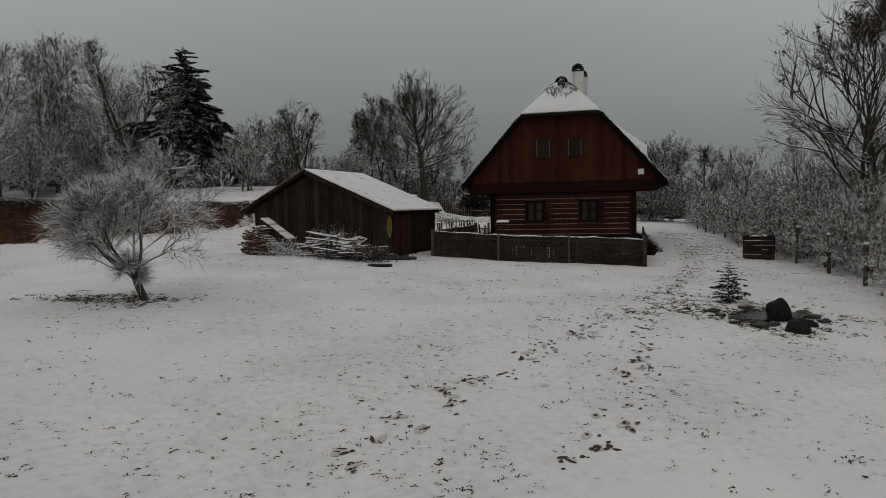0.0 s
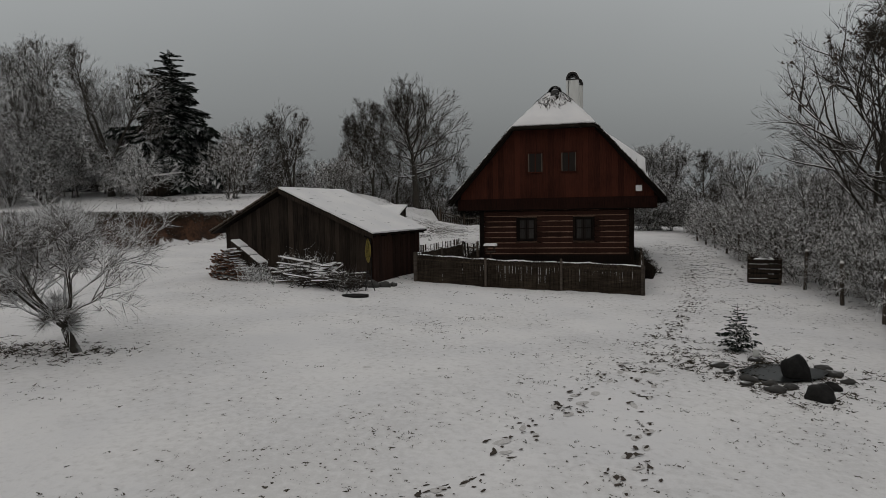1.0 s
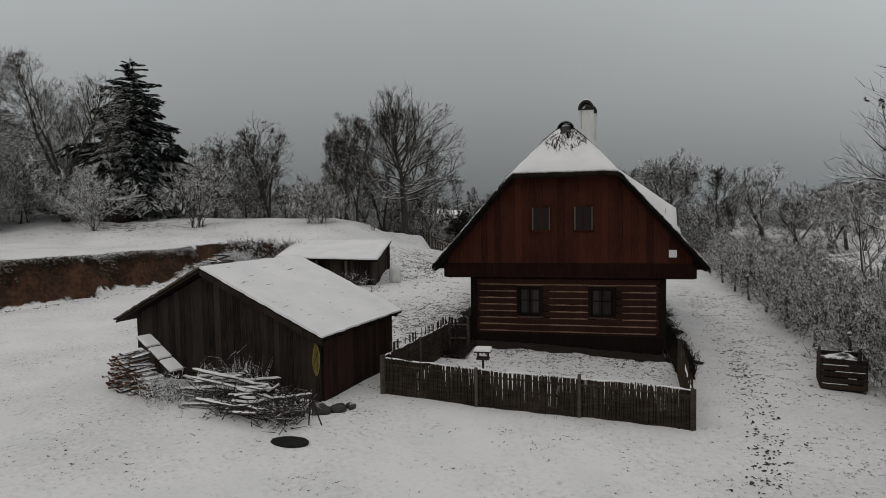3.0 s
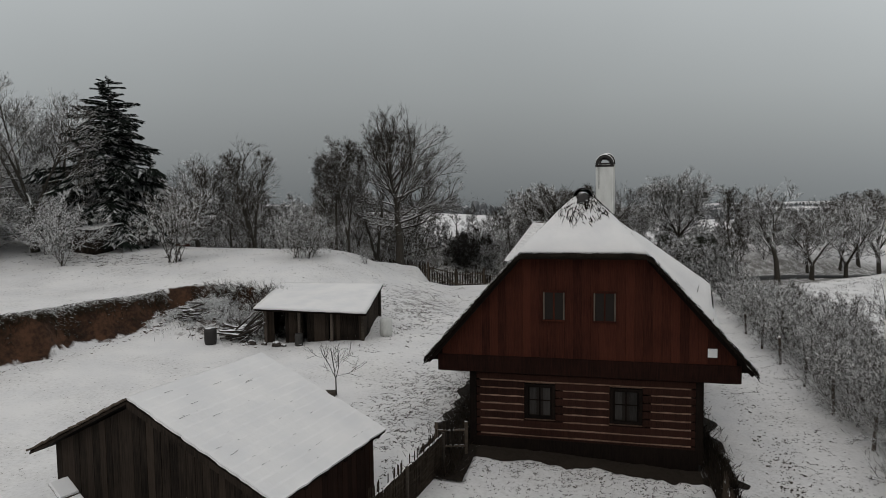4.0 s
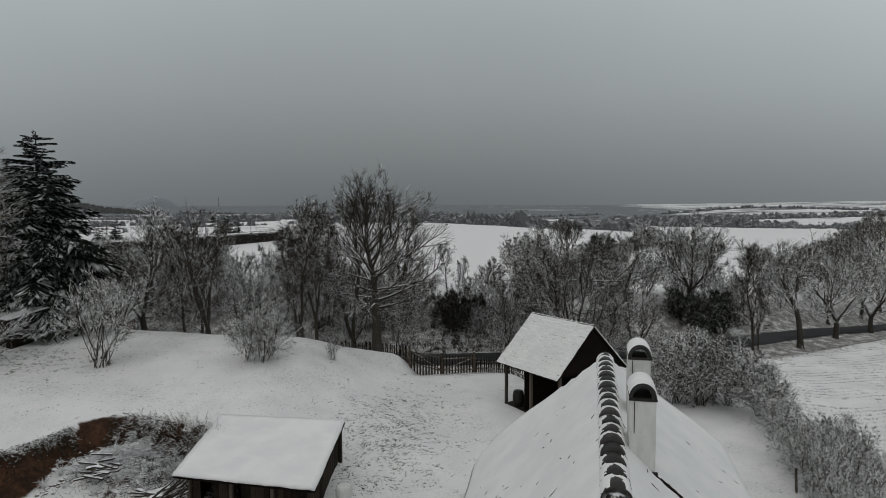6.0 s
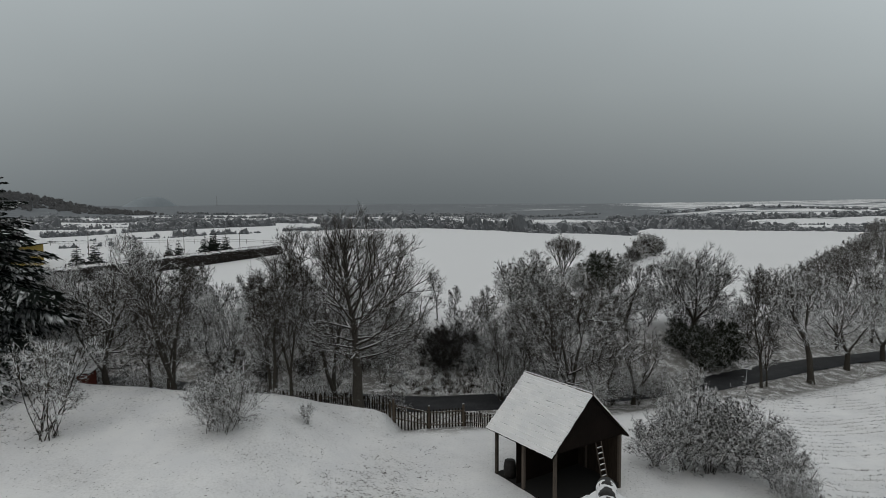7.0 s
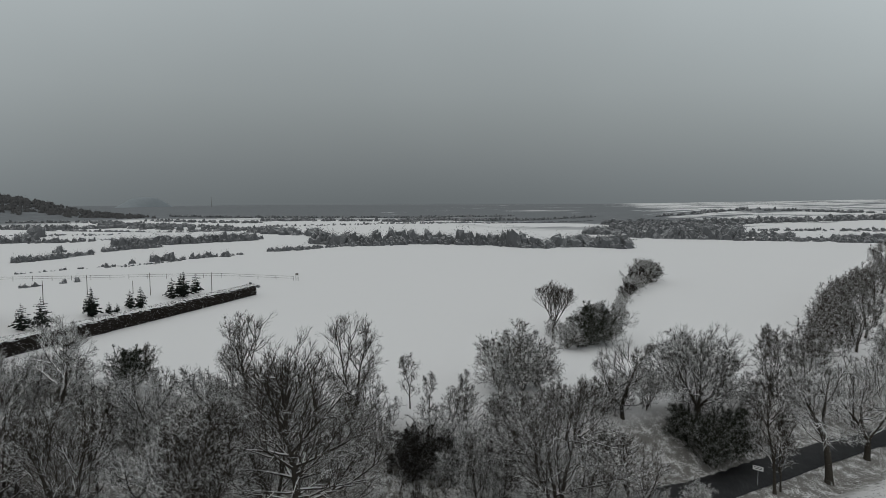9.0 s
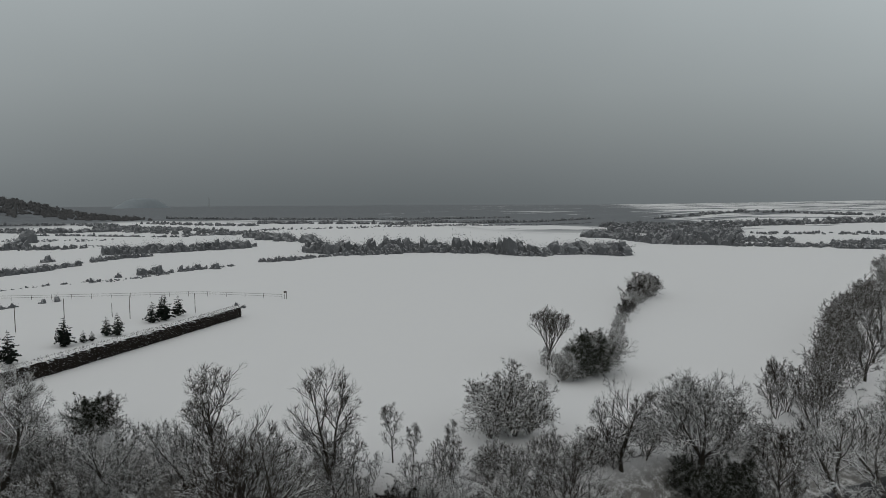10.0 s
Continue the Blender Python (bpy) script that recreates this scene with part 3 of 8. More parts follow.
def make_conifer(seed, height, width, tiers, per_tier, sprays, droop=0.25, blade=0.05, shag=0.6):
    """A spruce: uneven whorls of drooping boughs, each hung with needled sprays."""
    rng = np.random.default_rng(seed)
    trunk, crown = Wood(), Wood()
    trunk.tube(np.array([[0, 0, -0.1], [0, 0, height * 0.5], [0.01 * height, 0, height * 0.98]]), [0.018 * height, 0.010 * height, 0.002 * height], 7)
    for i in range(tiers):
        t = i / (tiers - 1)
        reach = width * (1 - t) ** 0.58 * (0.8 + 0.35 * rng.random()) * min(1.0, 0.5 + 4.0 * t) + 0.03 * width
        n = max(4, int(per_tier * (1 - 0.5 * t)))
        swell, lobes = 2 * PI * rng.random(), rng.integers(2, 4)
        for j in range(n):
            z = min(height * (0.05 + 0.93 * t) + rng.normal() * height * 0.021 * (1 - 0.6 * t), height * 0.985)
            az = j * 2 * PI / n + i * 0.9 + rng.random() * 0.9
            l = reach * (0.78 + 0.24 * math.sin(lobes * az + swell)) * (0.62 + 0.42 * rng.random())
            out = np.array([math.cos(az), math.sin(az), 0])
            side = np.array([-math.sin(az), math.cos(az), 0])
            sag = droop * (0.5 + 1.0 * rng.random()) * (1 - 0.9 * t)
            ns = max(6, int(sprays * (0.35 + 0.65 * (1 - t))))
            u = rng.random(ns) ** 0.7
            c = out[None] * (l * u)[:, None] + np.array([0, 0, 1.0])[None] * (z - l * sag * u * u * 1.3 + l * 0.14 * u)[:, None]
            half = l * 0.34 * (1.1 - 0.6 * u)
            sg = rng.choice([-1.0, 1.0], ns)
            tip = c + side[None] * (sg * half * rng.random(ns))[:, None] + out[None] * (half * (0.3 + 0.6 * rng.random(ns)))[:, None]
            tip[:, 2] += half * (rng.random(ns) * 0.5 - shag * (1 - 0.7 * t))
            crown.fine(rng, c, tip, blade * height / 13.0 * (0.5 + 0.5 * (1 - t)) + 0.034 * l)
            pts = np.array([[0, 0, z], out * l * 0.55 + np.array([0, 0, z - l * sag * 0.4 + l * 0.08]), out * l + np.array([0, 0, z - l * sag * 1.3 + l * 0.14])])
            crown.tube(pts, [0.012 * l, 0.010 * l, 0], 3)
    return trunk, crown


SPECIES = {}


def species(key, trunk, crown, bark=None, twigs=None):
    tm = trunk.mesh("trunk", bark or M_TRUNK)
    cm = crown.mesh("crown", twigs or M_BARK) if isinstance(crown, Wood) else mesh_of("crown", crown[0], crown[1], twigs or M_NEEDLE)
    SPECIES[key] = (tm, cm)


def bush(seed, height, wide, stems, limbs, second, third, fourth, twig, splay=0.5, foot=-0.4, lift=0.05, wander=0.14, lobe=0.19):
    """A leafless bush of many stems from one stool."""
    return grow(seed, height, 0.012 + 0.012 * height, Crown(wide, foot, height * 0.42, height, 0.92, lobe), limbs, second, third, fourth, clear=0.0, stems=stems, splay=splay, low_angle=62, high_angle=25, lift=lift, twig=twig, wander=wander, fork=0.75)


species("ash", *grow(3, 10.8, 0.29, Crown(4.5, 1.0, 4.6, 10.9, 0.95, 0.07), 42, 10, 8, 4, clear=0.24, low_angle=86, high_angle=22, lift=0.055, twig=0.009, wander=0.085, upto=0.8, fork=0.58))
species("spreading", *grow(91, 14.2, 0.25, Crown(6.2, 0.6, 6.2, 14.4, 0.9, 0.10), 36, 9, 7, 3, clear=0.20, stems=4, splay=0.45, low_angle=100, high_angle=26, lift=0.04, twig=0.0095, wander=0.10, lean=0.05, fork=0.6), twigs=M_MIX)
species("ash_b", *grow(14, 10.0, 0.20, Crown(2.7, 1.5, 6.2, 10.0), 24, 9, 6, 4, clear=0.16, stems=2, splay=0.22, low_angle=62, high_angle=18, twig=0.010))
species("oak", *grow(5, 9.5, 0.26, Crown(4.4, 1.2, 5.0, 9.6), 28, 9, 7, 4, clear=0.22, stems=3, splay=0.5, low_angle=80, high_angle=30, twig=0.010, wander=0.14))
species("oak_b", *grow(8, 8.0, 0.20, Crown(3.6, 1.0, 4.4, 8.0), 24, 9, 6, 4, clear=0.14, stems=3, splay=0.55, low_angle=75, high_angle=28, twig=0.010, wander=0.13))
species("oak_frost", *grow(6, 9.5, 0.25, Crown(4.0, 1.8, 5.2, 9.5), 28, 10, 7, 4, clear=0.24, stems=2, splay=0.45, low_angle=78, high_angle=28, twig=0.011, wander=0.15), twigs=M_FROST)
species("oakb_frost", *grow(9, 8.0, 0.22, Crown(3.5, 1.4, 4.4, 8.0), 26, 9, 7, 4, clear=0.18, stems=3, splay=0.5, low_angle=76, high_angle=30, twig=0.011, wander=0.14), twigs=M_FROST)
species("slim", *grow(11, 8.5, 0.10, Crown(1.8, 0.9, 4.6, 8.5), 24, 7, 6, 5, clear=0.16, low_angle=58, high_angle=18, twig=0.0085))
species("slim_b", *grow(21, 7.0, 0.085, Crown(1.6, 0.6, 4.0, 7.0), 22, 7, 6, 5, clear=0.14, stems=2, splay=0.2, low_angle=55, high_angle=18, twig=0.0085, lean=-0.06))
species("leaning", *grow(27, 8.6, 0.20, Crown(3.3, 0.6, 4.8, 8.7), 24, 8, 6, 4, clear=0.05, stems=3, splay=0.30, low_angle=85, high_angle=25, twig=0.010, lean=-0.10, wander=0.13))
species("vase", *grow(17, 7.4, 0.20, Crown(3.4, 1.0, 5.0, 7.5), 26, 9, 6, 4, clear=0.16, stems=5, splay=0.55, low_angle=40, high_angle=15, twig=0.013, wander=0.07))
species("dome", *grow(67, 11.4, 0.34, Crown(5.2, 2.8, 6.6, 11.5), 46, 10, 8, 7, clear=0.32, stems=5, splay=0.75, low_angle=66, high_angle=25, twig=0.013, wander=0.08), twigs=M_FROST)
species("walnut", *grow(71, 9.8, 0.30, Crown(6.2, 0.9, 4.6, 9.9), 46, 11, 8, 6, clear=0.10, stems=4, splay=0.7, low_angle=80, high_angle=32, twig=0.011, lift=0.045, wander=0.15))
species("plum", *grow(23, 2.6, 0.085, Crown(2.0, 0.5, 1.45, 2.6, 0.85, 0.10), 34, 9, 8, 6, clear=0.20, stems=5, splay=0.95, low_angle=76, high_angle=34, twig=0.0052, lean=-0.42, lift=0.05, wander=0.13, fork=0.68), twigs=M_PLUM)
SYCAMORE = grow(83, 11.0, 0.17, Crown(4.4, 1.4, 5.8, 11.2), 34, 10, 8, 4, clear=0.16, stems=4, splay=0.45, low_angle=70, high_angle=25, twig=0.0072, lift=0.05)
species("sycamore", *SYCAMORE)
species("big_frost", *grow(87, 13.5, 0.26, Crown(5.0, 1.0, 7.0, 13.6), 34, 10, 7, 4, clear=0.16, stems=2, splay=0.35, low_angle=76, high_angle=24, twig=0.011, wander=0.13), twigs=M_FROST)
species("mid_frost", *grow(89, 10.0, 0.18, Crown(3.6, 0.8, 5.0, 10.0), 28, 9, 7, 4, clear=0.12, stems=3, splay=0.4, low_angle=74, high_angle=24, twig=0.010, wander=0.13), twigs=M_FROST)
species("sapling", *grow(31, 1.8, 0.026, Crown(1.25, 0.45, 1.15, 1.85, 0.9, 0.12), 11, 5, 4, 0, clear=0.34, stems=3, splay=0.75, low_angle=74, high_angle=30, twig=0.006, wander=0.12))
species("shrub", *bush(41, 3.0, 1.7, 9, 18, 8, 6, 5, 0.0065), bark=M_UNDER, twigs=M_SHRUB)
species("shrub_b", *bush(42, 2.6, 1.8, 9, 18, 8, 6, 5, 0.0065), bark=M_SHRUB, twigs=M_SHRUB)
species("thicket", *bush(43, 4.2, 2.2, 8, 18, 7, 6, 5, 0.009), bark=M_SHRUB, twigs=M_SHRUB)
species("thicket_b", *bush(47, 3.6, 2.4, 8, 18, 7, 6, 5, 0.009), bark=M_SHRUB, twigs=M_SHRUB)
species("thicket_far", *bush(49, 3.8, 2.5, 7, 15, 6, 5, 5, 0.0125), bark=M_UNDER, twigs=M_UNDER)
species("thicket_low", *bush(57, 3.8, 2.5, 6, 13, 6, 5, 4, 0.0135), bark=M_UNDER, twigs=M_MIX)
species("thicket_belt", *bush(57, 3.8, 2.5, 6, 13, 6, 5, 4, 0.0135), bark=M_UNDER, twigs=M_UNDER)
species("thicket_pale", *bush(48, 3.8, 2.3, 7, 15, 6, 5, 5, 0.0115), bark=M_UNDER, twigs=M_SHRUB)
species("brake", *bush(50, 4.0, 2.9, 9, 20, 8, 6, 6, 0.011), bark=M_SHRUB, twigs=M_RIME)
species("laden", *bush(56, 4.0, 2.9, 10, 26, 9, 7, 7, 0.0095, wander=0.2), bark=M_DARK_TWIG, twigs=M_LADEN)
species("bush", *bush(54, 4.0, 2.7, 10, 26, 9, 7, 7, 0.014, wander=0.22, lobe=0.3), bark=M_UNDER, twigs=M_SHRUB)
species("dark_thicket", *bush(58, 3.9, 2.3, 11, 26, 9, 7, 6, 0.010, wander=0.18, lobe=0.28), bark=M_DARK_TWIG, twigs=M_DARK_TWIG)
species("hazel", *bush(44, 3.0, 1.6, 12, 18, 7, 6, 5, 0.0065, splay=0.42, foot=0.4, wander=0.09), bark=M_TRUNK, twigs=M_SHRUB)
species("fine", *bush(45, 2.5, 1.6, 14, 22, 8, 6, 5, 0.006, splay=0.6), bark=M_SHRUB, twigs=M_SHRUB)
species("spruce", *make_conifer(51, 13.4, 6.2, 25, 20, 210, 0.34, 0.045, 1.0), twigs=M_NEEDLE)
species("spruce_small", *make_conifer(52, 1.0, 0.55, 14, 12, 22, 0.15, 0.16), twigs=M_NEEDLE_SNOW)
species("spruce_far", *make_conifer(53, 3.6, 1.45, 14, 10, 24, 0.2, 0.3, 0.9), twigs=M_NEEDLE_DARK)
species("evergreen", *bush(46, 3.3, 2.2, 12, 30, 10, 8, 8, 0.010, wander=0.26, lobe=0.33), bark=M_THUJA, twigs=M_THUJA)


def plant(key, x, y, scale=1.0, turn=0.0, name="tree", label="", category="tree", group="", tall=1.0, sink=0.0):
    tm, cm = SPECIES[key]
    t = thing(name, pose(x, y, gz(x, y) - sink, 0, 0, turn) @ Matrix.Diagonal((scale, scale, scale * tall, 1)), label, category, group)
    part("trunk" if name != "shrub" else "stool", tm, None, t)
    part("crown", cm, None, t)
    return t


# ---------------------------------------------------------------- the cottage
W, Y0, LEN = 3.11, 0.12, 11.6       # half width, front log wall, length
EAVE_X, EAVE_Z, HIP_X, HIP_Z = 4.45, 2.86, 1.78, 5.86
PITCH = (HIP_Z - EAVE_Z) / (EAVE_X - HIP_X)
RIDGE_Z = HIP_Z + HIP_X * PITCH
RIDGE_Y = 1.15


def build_cottage():
    h = thing("cottage", Matrix(), "old log cottage with red-brown boarded gable and snowy thatched roof", "house")
    base = gz(0, 0) - 0.35
    # plinth and log walls; each log is a piece
    part("plinth", box_bm(-W - 0.06, W + 0.06, Y0 - 0.05, LEN - 0.3, base, 0.12, 0.03), M_STONE, h, "dark stone plinth")
    inner = part("wall_core", box_bm(-W + 0.10, W - 0.10, Y0 + 0.10, LEN - 0.4, 0.1, 2.5), M_CHINK, h, "pale clay between the logs")
    n = 10
    hgt = (2.40 - 0.12) / n
    wins = ((-1.52, -0.84), (0.86, 1.54))
    win_z = (1.18, 2.02)

    def log_mesh(length):
        bm = bmesh.new()
        prof = [(-0.11, -hgt / 2 + 0.035), (-0.085, -hgt / 2 + 0.016), (0.1, -hgt / 2 + 0.016), (0.1, hgt / 2 - 0.016), (-0.085, hgt / 2 - 0.016), (-0.11, hgt / 2 - 0.04)]
        segs = 8
        rings = []
        for i in range(segs + 1):
            x = -length / 2 + length * i / segs
            wv = 0.008 * math.sin(i * 1.9 + length)
            rings.append([bm.verts.new((x, y + wv, z + wv * 0.7)) for y, z in prof])
        for a, b in zip(rings, rings[1:]):
            for i in range(6):
                bm.faces.new((a[i], b[i], b[(i + 1) % 6], a[(i + 1) % 6]))
        bm.faces.new(rings[0])
        bm.faces.new(rings[-1][::-1])
        return bm

    for i in range(n):
        z = 0.12 + hgt * (i + 0.5)
        spans = [(-W - 0.02, W + 0.02)]
        if z + hgt / 2 > win_z[0] + 0.05 and z - hgt / 2 < win_z[1] - 0.02:
            spans = [(-W - 0.02, wins[0][0] - 0.10), (wins[0][1] + 0.10, wins[1][0] - 0.10), (wins[1][1] + 0.10, W + 0.02)]
        for a, b in spans:
            part("log", log_mesh(b - a), M_LOG, h, m=pose((a + b) / 2, Y0 + 0.09, z))
        for s in (-1, 1):
            part("log", log_mesh(LEN - 0.7), M_LOG, h, m=pose(s * (W - 0.11), LEN / 2 - 0.05, z, 0, 0, -s * 90))
        if i > 1:
            zc = 0.12 + hgt * i
            for a, b in spans:
                part("chink", box_bm(a + 0.22, b - 0.22 if b > 2 else b - 0.02, Y0 + 0.0, Y0 + 0.06, zc - 0.028, zc + 0.020, 0.006), M_CHINK, h)
    part("rear_wall", box_bm(-W, W, LEN - 0.45, LEN - 0.25, 0.1, 4.4), M_LOG, h)
    part("base_board", box_bm(-W, W, Y0 - 0.06, Y0 - 0.025, -0.1, 0.5, 0.01), M_BEAM, h, "dark boards covering the foot of the wall")
    # corner posts covered with boards
    for s in (-1, 1):
        part("corner_board", box_bm(s * (W + 0.01) - 0.10, s * (W + 0.01) + 0.10, Y0 - 0.05, Y0 + 0.12, 0.1, 2.42, 0.01), M_BEAM, h)
    # windows in the log wall
    for a, b in wins:
        w = part("window", box_bm(a, b, Y0 + 0.03, Y0 + 0.07, win_z[0], win_z[1]), M_GLASS, h, "dark window in a brown frame")
        for x0, x1, z0, z1 in ((a - 0.1, a, win_z[0] - 0.08, win_z[1] + 0.08), (b, b + 0.1, win_z[0] - 0.08, win_z[1] + 0.08), (a, b, win_z[1], win_z[1] + 0.08), (a, b, win_z[0] - 0.08, win_z[0])):
            part("window_frame", box_bm(x0, x1, Y0 - 0.045, Y0 + 0.09, z0, z1, 0.008), M_BEAM, w)
        for x in (a + 0.02, (a + b) / 2, b - 0.02):
            part("mullion", box_bm(x - 0.02, x + 0.02, Y0 + 0.0, Y0 + 0.05, win_z[0] + 0.002, win_z[1] - 0.002), M_BEAM, w)
        for x0, x1 in ((a + 0.05, a + 0.24), (b - 0.24, b - 0.05)):
            part("curtain", box_bm(x0, x1, Y0 + 0.022, Y0 + 0.029, win_z[0] + 0.03, win_z[1] - 0.03), M_CURTAIN, w, "pale grey curtain behind the panes")
        part("mullion", box_bm(a + 0.042, b - 0.042, Y0 + 0.008, Y0 + 0.048, 1.62, 1.655), M_BEAM, w)
    # ceiling beam ends and the skirt below the gable
    part("tie_beam", box_bm(-4.05, 4.05, -0.02, 0.26, 2.41, 2.60, 0.015), M_BEAM, h, "dark tie beam under the gable")
    # this board's dark colour stands for shadow on the lower gable boards
    part("skirt_board", box_bm(-4.12, 4.12, -0.10, -0.02, 2.44, 2.92, 0.01), M_SKIRT, h, "skirt board coloured dark for the shadow under the gable")
    # vertical boards of the gable, cut to the roof's line
    bw = 0.235
    x = -4.0
    while x < 3.99:
        x1 = min(x + bw, 4.0)

        def top(xx):
            return min(EAVE_Z - 0.09 + (EAVE_X - 0.05 - abs(xx)) * PITCH, 5.78)
        poly = [(x + 0.002, 2.86), (x1 - 0.002, 2.86), (x1 - 0.002, max(top(x1), 2.88)), (x + 0.002, max(top(x), 2.88))]
        off = rnd.uniform(0, 0.014)
        part("board", prism_bm(poly, 0.03), M_GABLE, h, m=pose(0, -0.035 - off, 0))
        x += bw
    part("gable_core", prism_bm([(-4.3, 2.72), (4.3, 2.72), (4.25, 2.95), (1.74, 5.77), (-1.74, 5.77), (-4.25, 2.95)], 0.12), M_BEAM, h, m=pose(0, 0.0, 0))
    # gable windows
    for cx in (-0.77, 0.61):
        a, b, z0, z1 = cx - 0.25, cx + 0.25, 4.02, 4.78
        w = part("window", box_bm(a, b, -0.062, -0.05, z0, z1), M_GLASS, h, "small attic window with cream side trims")
        part("sill", box_bm(a - 0.06, b + 0.06, -0.10, -0.05, z0 - 0.05, z0 - 0.004, 0.006), M_GABLE, w)
        part("lintel", box_bm(a - 0.06, b + 0.06, -0.085, -0.05, z1 + 0.002, z1 + 0.06, 0.006), M_GABLE, w)
        for s, x0 in ((0, a - 0.045), (1, b + 0.004)):
            part("side_trim", box_bm(x0, x0 + 0.04, -0.09, -0.05, z0 + 0.0, z1), M_WHITE_FRAME, w, "thin cream painted trim")
        part("mullion", box_bm(cx - 0.022, cx + 0.022, -0.082, -0.055, z0 + 0.002, z1 - 0.002), M_GABLE, w)
        part("curtain", box_bm(a + 0.03, b - 0.03, -0.048, -0.040, z0, z1), M_CONCRETE, w)
    plate = part("plate", box_bm(3.28, 3.52, -0.075, -0.055, 3.12, 3.36, 0.004), M_PLATE, h, "small white square plate")
    return h


def roof_height(x, y):
    """Top of the thatch at x, y."""
    z = RIDGE_Z - math.hypot(x, 0.34) * PITCH
    # the thatch sweeps up over the side chamber at the rear
    if x > 0:
        z += 1.10 * max(0.0, min((x - 1.0) / 2.85, 1.0)) * float(step(2.7, 3.3, y)) * float(step(4.12, 3.92, x))
    else:
        z += 0.6 * (0.75 * float(step(8.5, 12.0, y)) + 0.28 * float(step(4.0, 6.5, y))) * float(step(1.2, 3.8, -x))
    front = HIP_Z + (y + 0.47) * (RIDGE_Z - HIP_Z) / (RIDGE_Y + 0.47)
    rear = 4.35 + (LEN + 1.6 - y) * 1.55
    return min(z, front, rear)


CREST = RIDGE_Z - 0.34 * PITCH


def build_roof(h):
    """Thick thatch with a hipped peak; snow lies on it as a second layer."""
    xs = [i * EAVE_X / 24 for i in range(-24, 25)]
    ys = [-0.42 + 0.30 * i for i in range(int((LEN + 2.0) / 0.30))]

    def shell(name, mat, lo, hi, inset, rough, label):
        bm = bmesh.new()
        top, bot = {}, {}
        ylim = {}
        for i, x in enumerate(xs):
            xx = x * (1 - inset / EAVE_X)
            front = -0.42 + inset if abs(xx) >= HIP_X * 0.999 else -0.47 + inset
            back = LEN + 0.45 - inset - (1.2 * max(0, abs(xx) - 3.9) if xx > 0 else 0.55 * max(0, abs(xx) - 3.4) ** 2)
            ylim[i] = (front, back)
        n = 44
        for i, x in enumerate(xs):
            xx = x * (1 - inset / EAVE_X)
            a, b = ylim[i]
            for j in range(n + 1):
                y = a + (b - a) * j / n
                z = roof_height(xx, y)
                wob = rough * (noise.noise(Vector((xx * 0.9, y * 0.9, 1.3))) + 0.5 * noise.noise(Vector((xx * 3.1, y * 3.1, 4.0))))
                edge = rough * 1.2 * noise.noise(Vector((xx * 5, y * 5, 9.0)))
                ox = edge if i in (0, len(xs) - 1) else 0
                oy = edge if j in (0, n) else 0
                top[i, j] = bm.verts.new((xx + ox, y + oy, z + hi + wob))
                bot[i, j] = bm.verts.new((xx + ox, y + oy, z + lo))
        m = len(xs) - 1
        for i in range(m):
            for j in range(n):
                bm.faces.new((top[i, j], top[i + 1, j], top[i + 1, j + 1], top[i, j + 1]))
                bm.faces.new((bot[i, j], bot[i, j + 1], bot[i + 1, j + 1], bot[i + 1, j]))
        for i in range(m):
            for j in (0, n):
                bm.faces.new((top[i, j], bot[i, j], bot[i + 1, j], top[i + 1, j]))
        for j in range(n):
            for i in (0, m):
                bm.faces.new((top[i, j], top[i, j + 1], bot[i, j + 1], bot[i, j]))
        return part(name, bm, mat, h, label, smooth=True)

    shell("thatch", M_THATCH, -0.11, 0.0, 0.0, 0.03, "thick dark thatch with ragged edges")
    shell("roof_snow", M_ROOF_SNOW, -0.02, 0.075, 0.04, 0.035, "even layer of snow on the thatch")
    # round ridge tiles with snow between them
    rs0 = random.Random(4)
    y = RIDGE_Y - 0.28
    tiles = []
    while y < LEN - 0.4:
        bm = bmesh.new()
        rings = []
        for yy, r in ((y, 0.27), (y + 0.03, 0.29), (y + 0.58, 0.265), (y + 0.60, 0.24)):
            rings.append([bm.verts.new((r * math.cos(a), yy, CREST - 0.05 + r * math.sin(a))) for a in [PI * q / 8 for q in range(9)]])
        for a, b in zip(rings, rings[1:]):
            for i in range(8):
                bm.faces.new((a[i], a[i + 1], b[i + 1], b[i]))
        part("ridge_tile", bm, M_TILE, h, smooth=True)
        tiles.append(y)
        y += 0.56 + 0.08 * rs0.random()
    # the end tile tips down over the hip
    bm = bmesh.new()
    rings = []
    for d, r in ((-0.12, 0.2), (0.0, 0.215), (0.30, 0.21), (0.33, 0.17)):
        rings.append([bm.verts.new((r * math.cos(a), RIDGE_Y - 0.26 - d * 0.78 - 0.35 * r * math.sin(a), CREST - 0.13 - d * 0.60 + 0.9 * r * math.sin(a))) for a in [PI * q / 8 for q in range(9)]])
    for a, b in zip(rings, rings[1:]):
        for i in range(8):
            bm.faces.new((a[i], b[i], b[i + 1], a[i + 1]))
    part("ridge_tile", bm, M_END_TILE, h, smooth=True)
    # snow that lies over the ridge and leaves the crest of most tiles bare
    bm = bmesh.new()
    ny, na = 300, 18
    y0, y1 = RIDGE_Y - 0.24, LEN - 0.3
    grid = []
    for i in range(ny + 1):
        y = y0 + (y1 - y0) * i / ny
        tile = max([q for q in tiles if q <= y + 0.06] or [tiles[0]])
        f = (y - tile) / 0.62
        n1 = noise.noise(Vector((tile * 3.7, 2.0, 5.0)))
